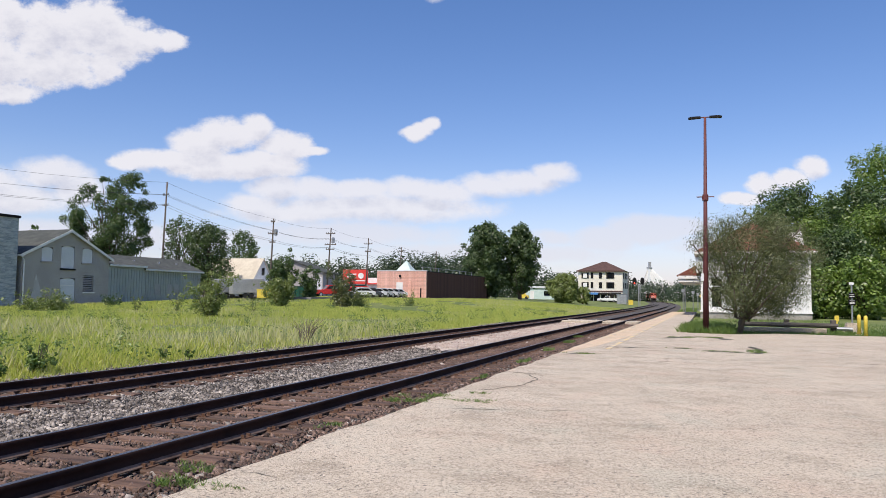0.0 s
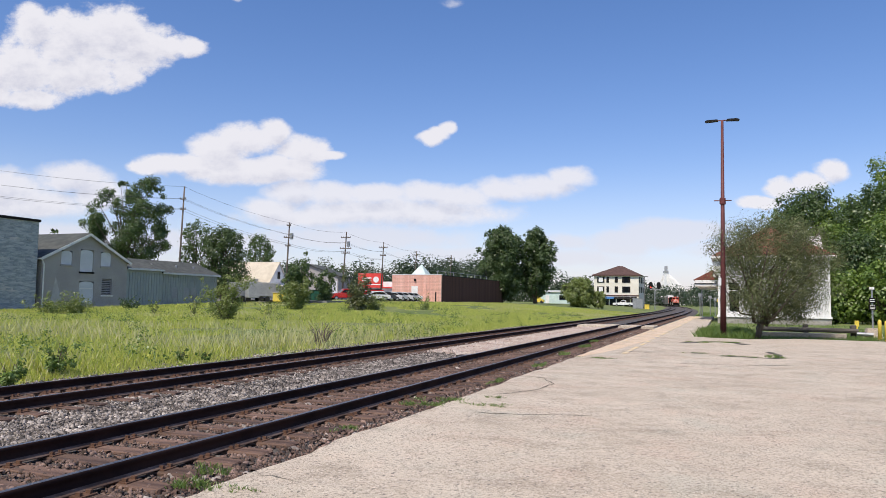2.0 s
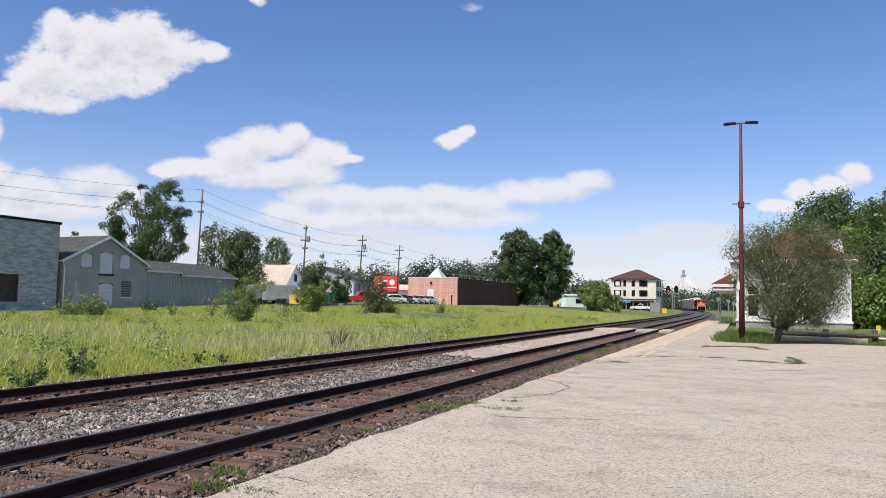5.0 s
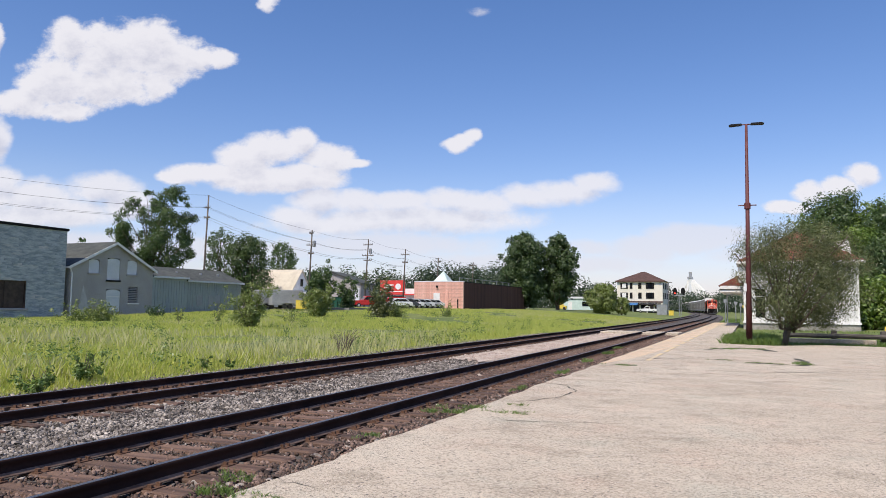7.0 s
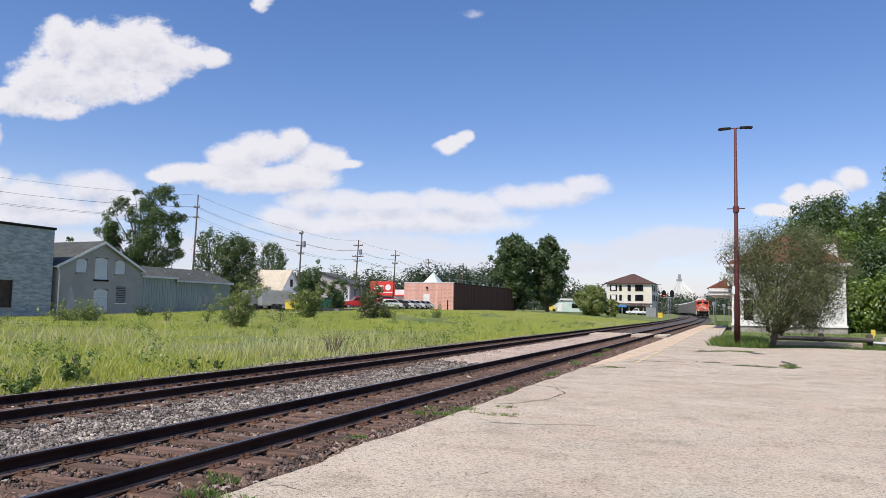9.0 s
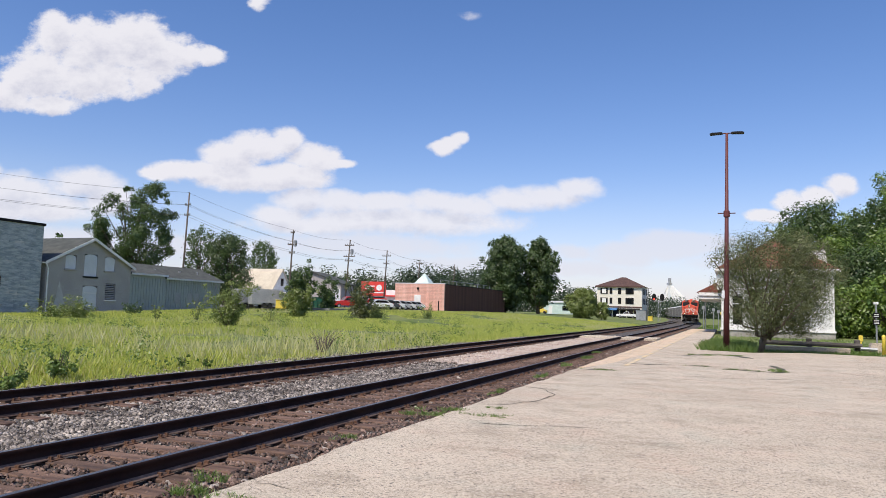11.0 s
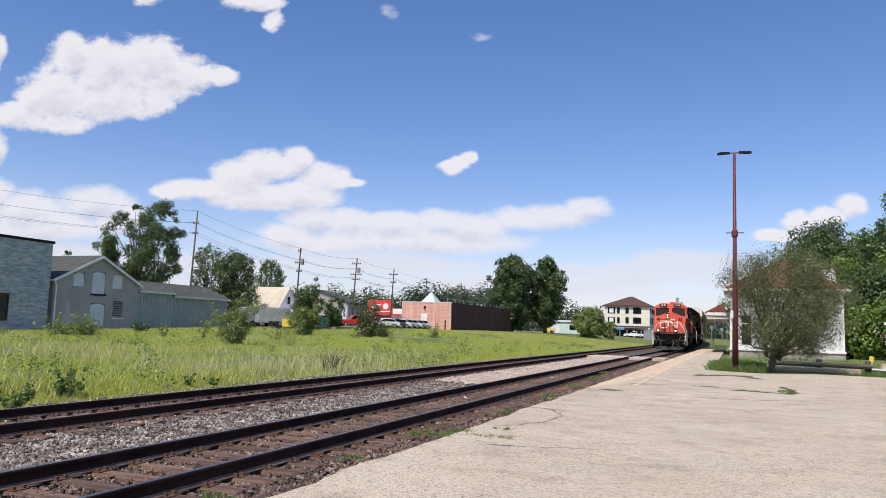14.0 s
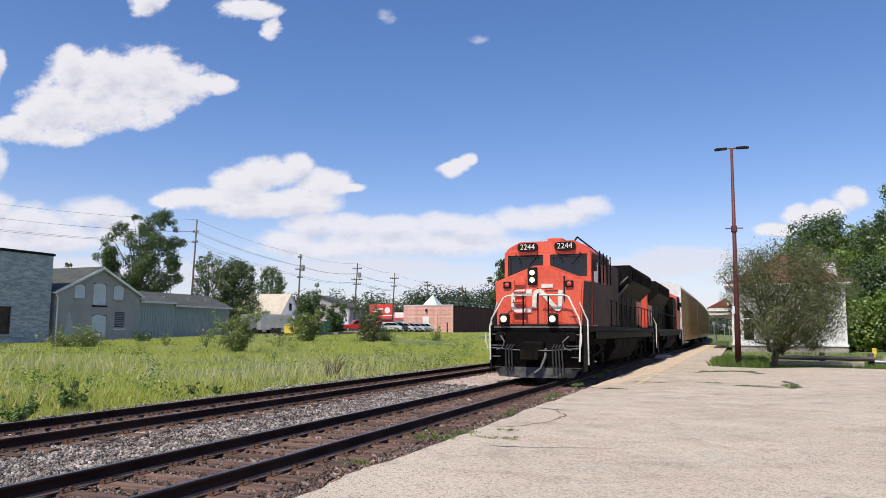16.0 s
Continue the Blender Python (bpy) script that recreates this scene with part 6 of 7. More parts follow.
def locomotive(second=False):
    lab = "red-orange and black wide-cab freight locomotive coupled behind the leader" if second else "red-orange and black wide-cab freight locomotive leading the train with lit lamps"
    e = thing("locomotive", lab, "locomotive", group="locomotives of the train")
    # underframe, deck and pilot
    part("frame", boxes((-1.15, 1.15, 1.0, 21.3, 1.05, 1.55), bevel=0.03), M_LOCO_GRIME, e)
    part("deck", boxes((-1.55, 1.55, 0.95, 21.4, 1.55, 1.75), bevel=0.02), M_LOCO_BLACK, e)
    part("side_sill", boxes((1.50, 1.57, 3.0, 20.3, 1.30, 1.549)), M_LOCO_BLACK, e)
    part("side_sill", boxes((-1.57, -1.50, 3.0, 20.3, 1.30, 1.549)), M_LOCO_BLACK, e)
    for y0, s in ((0.95, 1), (21.4, -1)):
        ya, yb = sorted((y0, y0 + s * 0.12))
        part("end_plate", boxes((-1.3, 1.3, ya, yb, 0.55, 1.549)), M_LOCO_BLACK, e)
        for sx in (-1, 1):
            xa, xb = sorted((sx * 1.0, sx * 1.5))
            for k in range(4):
                za = 0.35 + 0.36 * k
                ya, yb = sorted((y0 + s * 0.05 - s * 0.05 * (3 - k), y0 + s * (0.5 + 0.02 * k)))
                part("step", boxes((xa, xb, ya, yb, za, za + 0.04)), M_LOCO_GRIME, e)
            part("step_side", boxes((sx * 1.52 - 0.03, sx * 1.52 + 0.03, *sorted((y0, y0 + s * 0.6)), 0.28, 1.549)), M_LOCO_BLACK, e)
        # plough
        bm = bmesh.new()
        ring = []
        for x, yy in ((-1.52, 0.42), (-1.0, 0.12), (0, -0.12), (1.0, 0.12), (1.52, 0.42)):
            row = []
            for z, d in ((0.10, -0.10), (0.42, 0.02), (0.47, 0.05), (0.95, 0.08)):
                k = 0.80 if z < 0.2 else 0.97 if z < 0.45 else 1.0
                row.append(bm.verts.new((x * k, y0 + s * (yy + d - 0.35), z)))
            ring.append(row)
        for a, b in zip(ring, ring[1:]):
            for i in range(3):
                f = bm.faces.new((a[i], b[i], b[i + 1], a[i + 1]))
                f.material_index = 0 if i == 0 else 1
        bmesh.ops.solidify(bm, geom=bm.faces[:], thickness=0.04)
        bmesh.ops.recalc_face_normals(bm, faces=bm.faces[:])
        part("plough", bm, [M_LOCO_GREY, M_LOCO_BLACK], e, "grey-edged black plough")
        # coupler and hoses
        yc = y0 - s * 0.35
        c = part("coupler", boxes((-0.14, 0.14, *sorted((y0, yc - s * 0.25)), 0.74, 1.0), bevel=0.03), M_LOCO_GRIME, e, "knuckle coupler")
        bm = bmesh.new()
        prism(bm, [(-0.26, yc - s * 0.2), (0.22, yc - s * 0.2), (0.28, yc - s * 0.42), (0.1, yc - s * 0.62), (-0.05, yc - s * 0.46), (-0.26, yc - s * 0.55)], 2, 0.68, 1.04)
        part("knuckle", bm, M_LOCO_GRIME, c)
        part("coupler_pocket", boxes((-0.32, 0.32, *sorted((y0 - s * 0.02, y0 - s * 0.26)), 0.62, 1.22), bevel=0.04), M_LOCO_BLACK, e)
        for x in (-0.92, -0.82, -0.72, 0.62, 0.72, 0.82, 0.92):
            rail_line(e, "air_hose", [(x, y0 - s * 0.05, 1.12), (x, y0 - s * 0.30, 1.02), (x + 0.03, y0 - s * 0.36, 0.6), (x + 0.07, y0 - s * 0.42, 0.3)], 0.028, M_RUBBER, "black air hose")
        rail_line(e, "air_hose", [(0.35, y0 - s * 0.1, 1.0), (0.42, y0 - s * 0.45, 0.75), (0.30, y0 - s * 0.6, 0.4), (0.12, y0 - s * 0.7, 0.25)], 0.04, M_LOCO_GREY, "grey air hose")
        rail_line(e, "uncoupling_lever", [(-1.45, y0 - s * 0.15, 1.02), (-0.5, y0 - s * 0.30, 0.95), (0.5, y0 - s * 0.30, 0.95), (1.45, y0 - s * 0.15, 1.02)], 0.02, M_LOCO_GREY)
    # trucks and tank
    loco_truck(e, 4.3)
    loco_truck(e, 18.0)
    bm = bmesh.new()
    prism(bm, [(-1.45, 1.28), (-1.5, 0.95), (-1.15, 0.38), (1.15, 0.38), (1.5, 0.95), (1.45, 1.28)], 1, 7.6, 14.4)
    part("fuel_tank", bm, M_LOCO_GRIME, e, "dusty dark fuel tank")
    for s in (-1, 1):
        part("air_tank", lathe(bmesh.new(), [(0.05, 14.6), (0.17, 14.65), (0.17, 16.6), (0.05, 16.65)], "y", 12, (s * 1.25, 0, 1.2)), M_LOCO_GRIME, e)
    # nose: flared sides, sloping top
    NF = 1.28
    bm = bmesh.new()
    front = [(-1.42, 1.75), (1.42, 1.75), (1.50, 3.20), (0.14, 3.72), (-0.14, 3.72), (-1.50, 3.20)]
    back = [(-1.5, 1.75), (1.5, 1.75), (1.55, 3.25), (0.14, 3.82), (-0.14, 3.82), (-1.55, 3.25)]
    a, b = [bm.verts.new((x, NF + 0.02 * (z - 1.75), z)) for x, z in front], [bm.verts.new((x, 2.55, z)) for x, z in back]
    bm.faces.new(a), bm.faces.new(list(reversed(b)))
    for i in range(6):
        bm.faces.new((a[i], b[i], b[(i + 1) % 6], a[(i + 1) % 6]))
    bmesh.ops.recalc_face_normals(bm, faces=bm.faces[:])
    bmesh.ops.bevel(bm, geom=[ed for ed in bm.edges if all(v.co.y < NF + 0.1 for v in ed.verts)], offset=0.05, segments=2, affect="EDGES")
    nose = part("nose", bm, M_LOCO_RED, e, "red-orange short nose")
    for s in (-1, 1):
        bm = bmesh.new()
        a = [bm.verts.new(p) for p in ((s * 1.445, NF + 0.11, 1.78), (s * 1.508, 2.50, 1.78), (s * 1.556, 2.50, 3.22), (s * 1.518, NF + 0.11, 3.17))]
        b = [bm.verts.new(v.co - Vector((s * 0.05, 0, 0))) for v in a]
        bm.faces.new(a), bm.faces.new(list(reversed(b)))
        for i in range(4):
            bm.faces.new((a[i], b[i], b[(i + 1) % 4], a[(i + 1) % 4]))
        bmesh.ops.recalc_face_normals(bm, faces=bm.faces[:])
        # on the leader the flank's shade is painted as a brown panel
        part("nose_side", bm, M_LOCO_RED if second else M_CAB_SIDE, nose, "" if second else "side of the nose in brown, darkened for shade")
    for x0, x1, z0, z1 in ((0.22, 0.78, 1.86, 2.92), (-0.86, -0.38, 1.86, 2.98)):
        for bar in ((x0, x1, z0, z0 + 0.02), (x0, x1, z1 - 0.02, z1), (x0, x0 + 0.02, z0 + 0.02, z1 - 0.02), (x1 - 0.02, x1, z0 + 0.02, z1 - 0.02)):
            part("door_edge", boxes((bar[0], bar[1], NF - 0.012, NF + 0.03, bar[2], bar[3])), M_LOCO_RED, nose)
    part("side_latch", boxes((1.06, 1.30, NF - 0.03, NF + 0.04, 2.02, 2.30), bevel=0.02), M_LOCO_RED, nose)
    # steps, boxes and pipes on the pilot
    for s in (-1, 1):
        part("jumper_box", boxes((s * 1.18 - 0.14, s * 1.18 + 0.14, 0.78, 0.94, 1.22, 1.52), bevel=0.03), M_LOCO_GRIME, e, "dark jumper cable box")
        rail_line(e, "corner_grab", [(s * 1.50, 0.60, 0.98), (s * 1.56, 0.56, 1.2), (s * 1.56, 0.56, 1.5)], 0.02, M_OFFWHITE, "cream corner grab iron")
        rail_line(e, "jumper_cable", [(s * 1.12, 0.76, 1.4), (s * 0.95, 0.62, 1.22), (s * 1.02, 0.60, 1.02), (s * 1.22, 0.62, 0.96)], 0.024, M_LOCO_GREY, "grey jumper cable")
        for k in range(4):
            part("step_edge", boxes((*sorted((s * 1.02, s * 1.48)), 0.885, 0.90, 0.36 + 0.36 * k, 0.395 + 0.36 * k)), M_LOCO_GREY, e)
    part("deck_edge", boxes((-1.40, 1.40, 0.925, 0.945, 1.66, 1.72)), M_LOCO_GREY, e)
    # cab with a faceted roof and windscreen openings
    CF, CB = 2.50, 6.1
    cabz = [(-1.52, 1.75), (1.52, 1.75), (1.54, 4.28), (1.36, 4.48), (0.95, 4.68), (-0.95, 4.68), (-1.36, 4.48), (-1.54, 4.28)]
    bm = bmesh.new()
    prism(bm, cabz, 1, CF + 0.14, CB)
    cab = part("cab", bm, [M_LOCO_RED], e, "red cab with a dark rear half")
    bm_rear = bmesh.new()
    prism(bm_rear, [(x * 1.003, z + (0.004 if z > 3 else 0)) for x, z in cabz], 1, CF + 1.15, CB + 0.01)
    for s in (-1, 1):
        xa, xb = sorted((s * 1.50, s * 1.548))
        bm = bmesh.new()
        prism(bm, [(CF + 0.20, 1.78), (CF + 1.148, 1.78), (CF + 1.148, 4.24), (CF + 0.20, 4.24)], 0, xa, xb)
        # leader's cab flanks: rust brown with their shade in the colour
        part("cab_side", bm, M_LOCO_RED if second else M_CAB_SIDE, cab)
    part("cab_rear", bm_rear, M_LOCO_RED if second else M_CAB_SIDE, cab, "" if second else "grimy rust-brown rear of the cab, darkened for shade")
    # front frame round the two panes
    def ring_frame(outer, holes):
        bm = bmesh.new()
        xs = sorted({p for h in holes for p in (h[0], h[1])} | {outer[0], outer[1]})
        zs = sorted({p for h in holes for p in (h[2], h[3])} | {outer[2], outer[3]})
        for x0, x1 in zip(xs, xs[1:]):
            for z0, z1 in zip(zs, zs[1:]):
                mx, mz = (x0 + x1) / 2, (z0 + z1) / 2
                if not any(h[0] < mx < h[1] and h[2] < mz < h[3] for h in holes):
                    box(bm, x0, x1, CF, CF + 0.138, z0, z1)
        bmesh.ops.remove_doubles(bm, verts=bm.verts[:], dist=0.0005)
        return bm
    part("windscreen_frame", ring_frame((-1.52, 1.52, 3.1, 4.28), [(-1.40, -0.12, 3.42, 4.20), (0.12, 1.40, 3.42, 4.20)]), M_LOCO_RED, cab)
    bm = bmesh.new()
    prism(bm, [(1.52, 4.283), (1.35, 4.47), (0.95, 4.67), (-0.95, 4.67), (-1.35, 4.47), (-1.52, 4.283)], 1, CF, CF + 0.138)
    part("brow", bm, M_LOCO_RED, cab)
    for s in (-1, 1):
        pane = part("windscreen", boxes((s * 0.76 - 0.65, s * 0.76 + 0.65, CF + 0.07, CF + 0.10, 3.41, 4.21)), M_GLASS, cab, "dark windscreen pane")
        for x in (s * 0.76 - 0.60, s * 0.76 + 0.60):
            part("gasket", boxes((x - 0.05, x + 0.05, CF + 0.02, CF + 0.069, 3.42, 4.20)), M_RUBBER, pane)
        for z in (3.46, 4.17):
            part("gasket", boxes((s * 0.76 - 0.55, s * 0.76 + 0.55, CF + 0.02, CF + 0.069, z - 0.05, z + 0.04)), M_RUBBER, pane)
        rail_line(cab, "wiper", [(s * 0.75 + 0.45, CF - 0.03, 4.25), (s * 0.75 + 0.1, CF - 0.04, 3.85)], 0.016, M_RUBBER)
        rail_line(cab, "wiper", [(s * 0.75 - 0.35, CF - 0.03, 4.25), (s * 0.75 - 0.2, CF - 0.04, 3.92)], 0.016, M_RUBBER)
        # number boards
        bm = bmesh.new()
        pts = [(0.36 * math.copysign(abs(math.cos(a)) ** 0.45, math.cos(a)), 0.15 * math.copysign(abs(math.sin(a)) ** 0.55, math.sin(a))) for a in [k * math.tau / 20 for k in range(20)]]
        prism(bm, [(x + s * 0.66, z + 4.47) for x, z in pts], 1, CF - 0.10, CF + 0.05)
        nb = part("number_board", bm, M_BLACK, cab, "black number board")
        digits = part_of("digits", text_mesh("2244", 0.27, 0.006), M_OFFWHITE, nb, "white road number")
        digits.location = (s * 0.66, CF - 0.108, 4.47)
        # side window, mirror and grab irons
        part("side_window", boxes((s * 1.567 - 0.012, s * 1.567 + 0.012, CF + 0.35, CF + 1.0, 3.25, 3.95)), M_WHITE_PANEL if s > 0 else M_GLASS, cab, "pale side window")
        part("side_window", boxes((s * 1.585 - 0.012, s * 1.585 + 0.012, CF + 1.5, CF + 2.5, 3.25, 3.95)), M_GLASS, cab)
        part("sun_visor", boxes((s * 1.63 - 0.06, s * 1.63 + 0.06, CF + 0.15, CF + 0.2, 3.6, 4.0)), M_BLACK, cab)
        # ditch and marker lamps
        dx = 0.60 if s > 0 else -1.02
        lamp = part("ditch_lamp", boxes((dx - 0.16, dx + 0.16, 0.75, 0.98, 1.76, 2.13), bevel=0.05), M_BLACK, e, "black ditch lamp housing")
        part("lens", lathe(bmesh.new(), [(0.04, -0.02), (0.095, -0.015), (0.105, 0.0)], "y", 16, (dx, 0.748, 1.95)), M_OFFWHITE if second else M_HEADLIGHT, lamp, "lit lens")
        mk = part("marker_lamp", boxes((s * 1.05 - 0.13, s * 1.05 + 0.13, NF - 0.05, NF + 0.02, 2.98, 3.20), bevel=0.02), M_BLACK, nose)
        part("lens", lathe(bmesh.new(), [(0.03, -0.02), (0.075, 0.0)], "y", 12, (s * 1.05, NF - 0.051, 3.09)), M_RED_SIGN, mk)
        # front handrails
        rail_line(e, "front_handrail", [(s * 1.46, 0.72, 0.62), (s * 1.50, 0.78, 1.7), (s * 1.45, 0.80, 1.95), (s * 1.08, 0.95, 2.66), (s * 0.92, 0.98, 2.72), (s * 0.12, 0.98, 2.72)], 0.028, M_OFFWHITE, "cream handrail")
        rail_line(e, "front_handrail", [(s * 1.62, 1.35, 0.5), (s * 1.62, 1.30, 1.9), (s * 1.38, 1.20, 2.5)], 0.028, M_OFFWHITE, "cream handrail")
        rail_line(e, "handrail_post", [(s * 0.42, 0.98, 1.75), (s * 0.42, 0.98, 2.72)], 0.03, M_LOCO_BLACK)
    # nose details: headlamps, door, steps, emblem
    hl = part("headlamp_box", boxes((-0.34, -0.02, NF - 0.05, NF + 0.05, 3.08, 3.66), bevel=0.015), M_BLACK, nose, "black headlamp box")
    for z in (3.24, 3.48):
        part("lens", lathe(bmesh.new(), [(0.03, -0.02), (0.085, -0.015), (0.09, 0.0)], "y", 16, (-0.18, NF - 0.052, z)), M_OFFWHITE if second else M_HEADLIGHT, hl, "headlamp lens")
    part("builder_panel", boxes((0.12, 0.50, NF - 0.008, NF + 0.03, 2.98, 3.10)), M_OFFWHITE, nose)
    part("door_seam", boxes((-0.025, 0.015, NF - 0.006, NF + 0.03, 1.80, 2.98)), M_BLACK, nose)
    part("door_seam", boxes((0.86, 0.90, NF - 0.02, NF + 0.03, 2.55, 3.35)), M_BLACK, nose)
    for z in (2.15, 2.5, 2.85, 3.15):
        for x in (-0.62,):
            rail_line(nose, "nose_step", [(x - 0.2, NF, z + 0.12), (x - 0.2, NF - 0.12, z), (x + 0.2, NF - 0.12, z), (x + 0.2, NF, z + 0.12)], 0.018, M_LOCO_RED)
            part("nose_tread", boxes((x - 0.2, x + 0.2, NF - 0.14, NF - 0.02, z - 0.015, z + 0.015)), M_LOCO_RED, nose)
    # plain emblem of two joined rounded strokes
    def stroke(pts, w):
        bm = bmesh.new()
        left, right = [], []
        P = [Vector(p) for p in pts]
        for i, p in enumerate(P):
            d = (P[min(i + 1, len(P) - 1)] - P[max(i - 1, 0)]).normalized()
            nrm = Vector((-d.y, d.x)) * w / 2
            left.append(p + nrm), right.append(p - nrm)
        fl, fr = [bm.verts.new((q.x, NF - 0.030, q.y)) for q in left], [bm.verts.new((q.x, NF - 0.030, q.y)) for q in right]
        bl, br = [bm.verts.new((q.x, NF + 0.03, q.y)) for q in left], [bm.verts.new((q.x, NF + 0.03, q.y)) for q in right]
        for i in range(len(P) - 1):
            bm.faces.new((fl[i], fl[i + 1], fr[i + 1], fr[i])), bm.faces.new((bl[i], bl[i + 1], fl[i + 1], fl[i])), bm.faces.new((fr[i], fr[i + 1], br[i + 1], br[i]))
        bm.faces.new((fl[0], fr[0], br[0], bl[0])), bm.faces.new((fl[-1], bl[-1], br[-1], fr[-1]))
        return bm
    arc = lambda cx, cz, r, a0, a1, n=6: [(cx + r * math.cos(radians(a0 + (a1 - a0) * k / n)), cz + r * math.sin(radians(a0 + (a1 - a0) * k / n))) for k in range(n + 1)]
    part("emblem_stroke", stroke([(-0.20, 2.86)] + arc(-0.68, 2.70, 0.16, 90, 180) + arc(-0.68, 2.40, 0.16, 180, 270) + [(-0.22, 2.24)], 0.14), M_OFFWHITE, nose, "cream emblem stroke")
    part("emblem_stroke", stroke([(-0.12, 2.32)] + arc(0.04, 2.72, 0.15, 190, 50) + [(0.58, 2.32)] + arc(0.66, 2.36, 0.08, 240, 350) + [(0.76, 2.90)], 0.14), M_OFFWHITE, nose, "cream emblem stroke")
    # roof air conditioner and horn
    part("roof_unit", boxes((-0.10, 0.45, CF + 0.5, CF + 1.4, 4.682, 4.84), bevel=0.04), M_LOCO_RED, cab)
    part("grab_rail", tubes([[(0.95, CF + 0.2, 4.68), (1.0, CF + 0.4, 4.82), (1.15, CF + 5.5, 4.5)]], 0.03), M_LOCO_BLACK, cab)
    # hood, radiator and side doors
    hood = part("hood", boxes((-0.92, 0.92, CB + 0.02, 16.9, 1.75, 4.28), bevel=0.05), M_LOCO_BLACK, e, "grimy black engine hood")
    me = bpy.data.meshes.new("hood_door")
    b = boxes((0, 0.05, 0.03, 0.78, 2.05, 3.55), bevel=0.02)
    b.to_mesh(me), b.free()
    for k in range(12):
        for s in (-1, 1):
            o = part_of("hood_door", me, M_LOCO_BLACK, hood)
            o.location = (0.895 if s > 0 else -0.945, 6.5 + 0.85 * k, 0)
    # leader's cabinet shares the brown that has the flank shade in it
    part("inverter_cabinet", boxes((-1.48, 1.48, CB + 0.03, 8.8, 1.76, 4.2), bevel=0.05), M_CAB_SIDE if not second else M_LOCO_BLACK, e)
    bm = bmesh.new()
    prism(bm, [(-0.95, 3.3), (-1.52, 3.85), (-1.56, 4.55), (-1.45, 4.66), (1.45, 4.66), (1.56, 4.55), (1.52, 3.85), (0.95, 3.3)], 1, 12.6, 20.6)
    rad = part("radiator", bm, M_LOCO_BLACK, e, "wide black radiator section with wings")
    for s in (-1, 1):
        for k in range(17):
            part("grille_bar", boxes((s * 1.575 - 0.02, s * 1.575 + 0.02, 12.8 + 0.45 * k, 13.02 + 0.45 * k, 3.95, 4.5)), M_LOCO_GRIME, rad)
        rail_line(rad, "brace", [(s * 1.35, 12.55, 3.75), (s * 1.0, 11.9, 3.2)], 0.04, M_LOCO_GREY)
        rail_line(rad, "brace", [(s * 1.35, 12.55, 4.1), (s * 1.0, 11.6, 3.6)], 0.04, M_LOCO_GREY)
    part("rear_hood", boxes((-0.93, 0.93, 16.91, 20.9, 1.75, 3.9), bevel=0.04), M_LOCO_BLACK, e)
    part("rear_panel", boxes((-0.95, 0.95, 20.6, 20.95, 1.78, 3.88), bevel=0.03), M_LOCO_RED, e, "red rear end panel")
    part("red_band", boxes((-0.96, 0.96, 18.6, 20.55, 1.9, 3.2)), M_LOCO_RED, e)
    part("exhaust", boxes((-0.4, 0.4, 10.7, 10.85, 4.27, 4.5), bevel=0.05), M_LOCO_BLACK, e)
    for y in (9.3, 10.9):
        part("blower_housing", boxes((-1.1, 1.1, y, y + 1.3, 3.6, 4.4), bevel=0.06), M_LOCO_BLACK, e)
    # side handrails
    for s in (-1, 1):
        rail_line(e, "side_handrail", [(s * 1.52, 6.4, 2.75), (s * 1.52, 20.2, 2.75), (s * 1.52, 21.0, 2.55), (s * 1.52, 21.35, 1.9), (s * 1.52, 21.4, 0.7)], 0.022, M_LOCO_BLACK)
        for k in range(11):
            rail_line(e, "handrail_post", [(s * 1.52, 6.6 + 1.35 * k, 1.74), (s * 1.52, 6.6 + 1.35 * k, 2.75)], 0.02, M_LOCO_BLACK)
        rail_line(e, "rear_handrail", [(s * 1.5, 21.45, 0.6), (s * 1.5, 21.45, 2.0), (s * 1.2, 21.45, 2.7)], 0.03, M_OFFWHITE, "cream handrail")
        for k in range(4):
            rail_line(e, "cab_grab", [(s * 1.60, CF + 1.3 + 0.75 * k, 3.3), (s * 1.60, CF + 1.3 + 0.75 * k, 4.4)], 0.025, M_LOCO_BLACK)
    return e


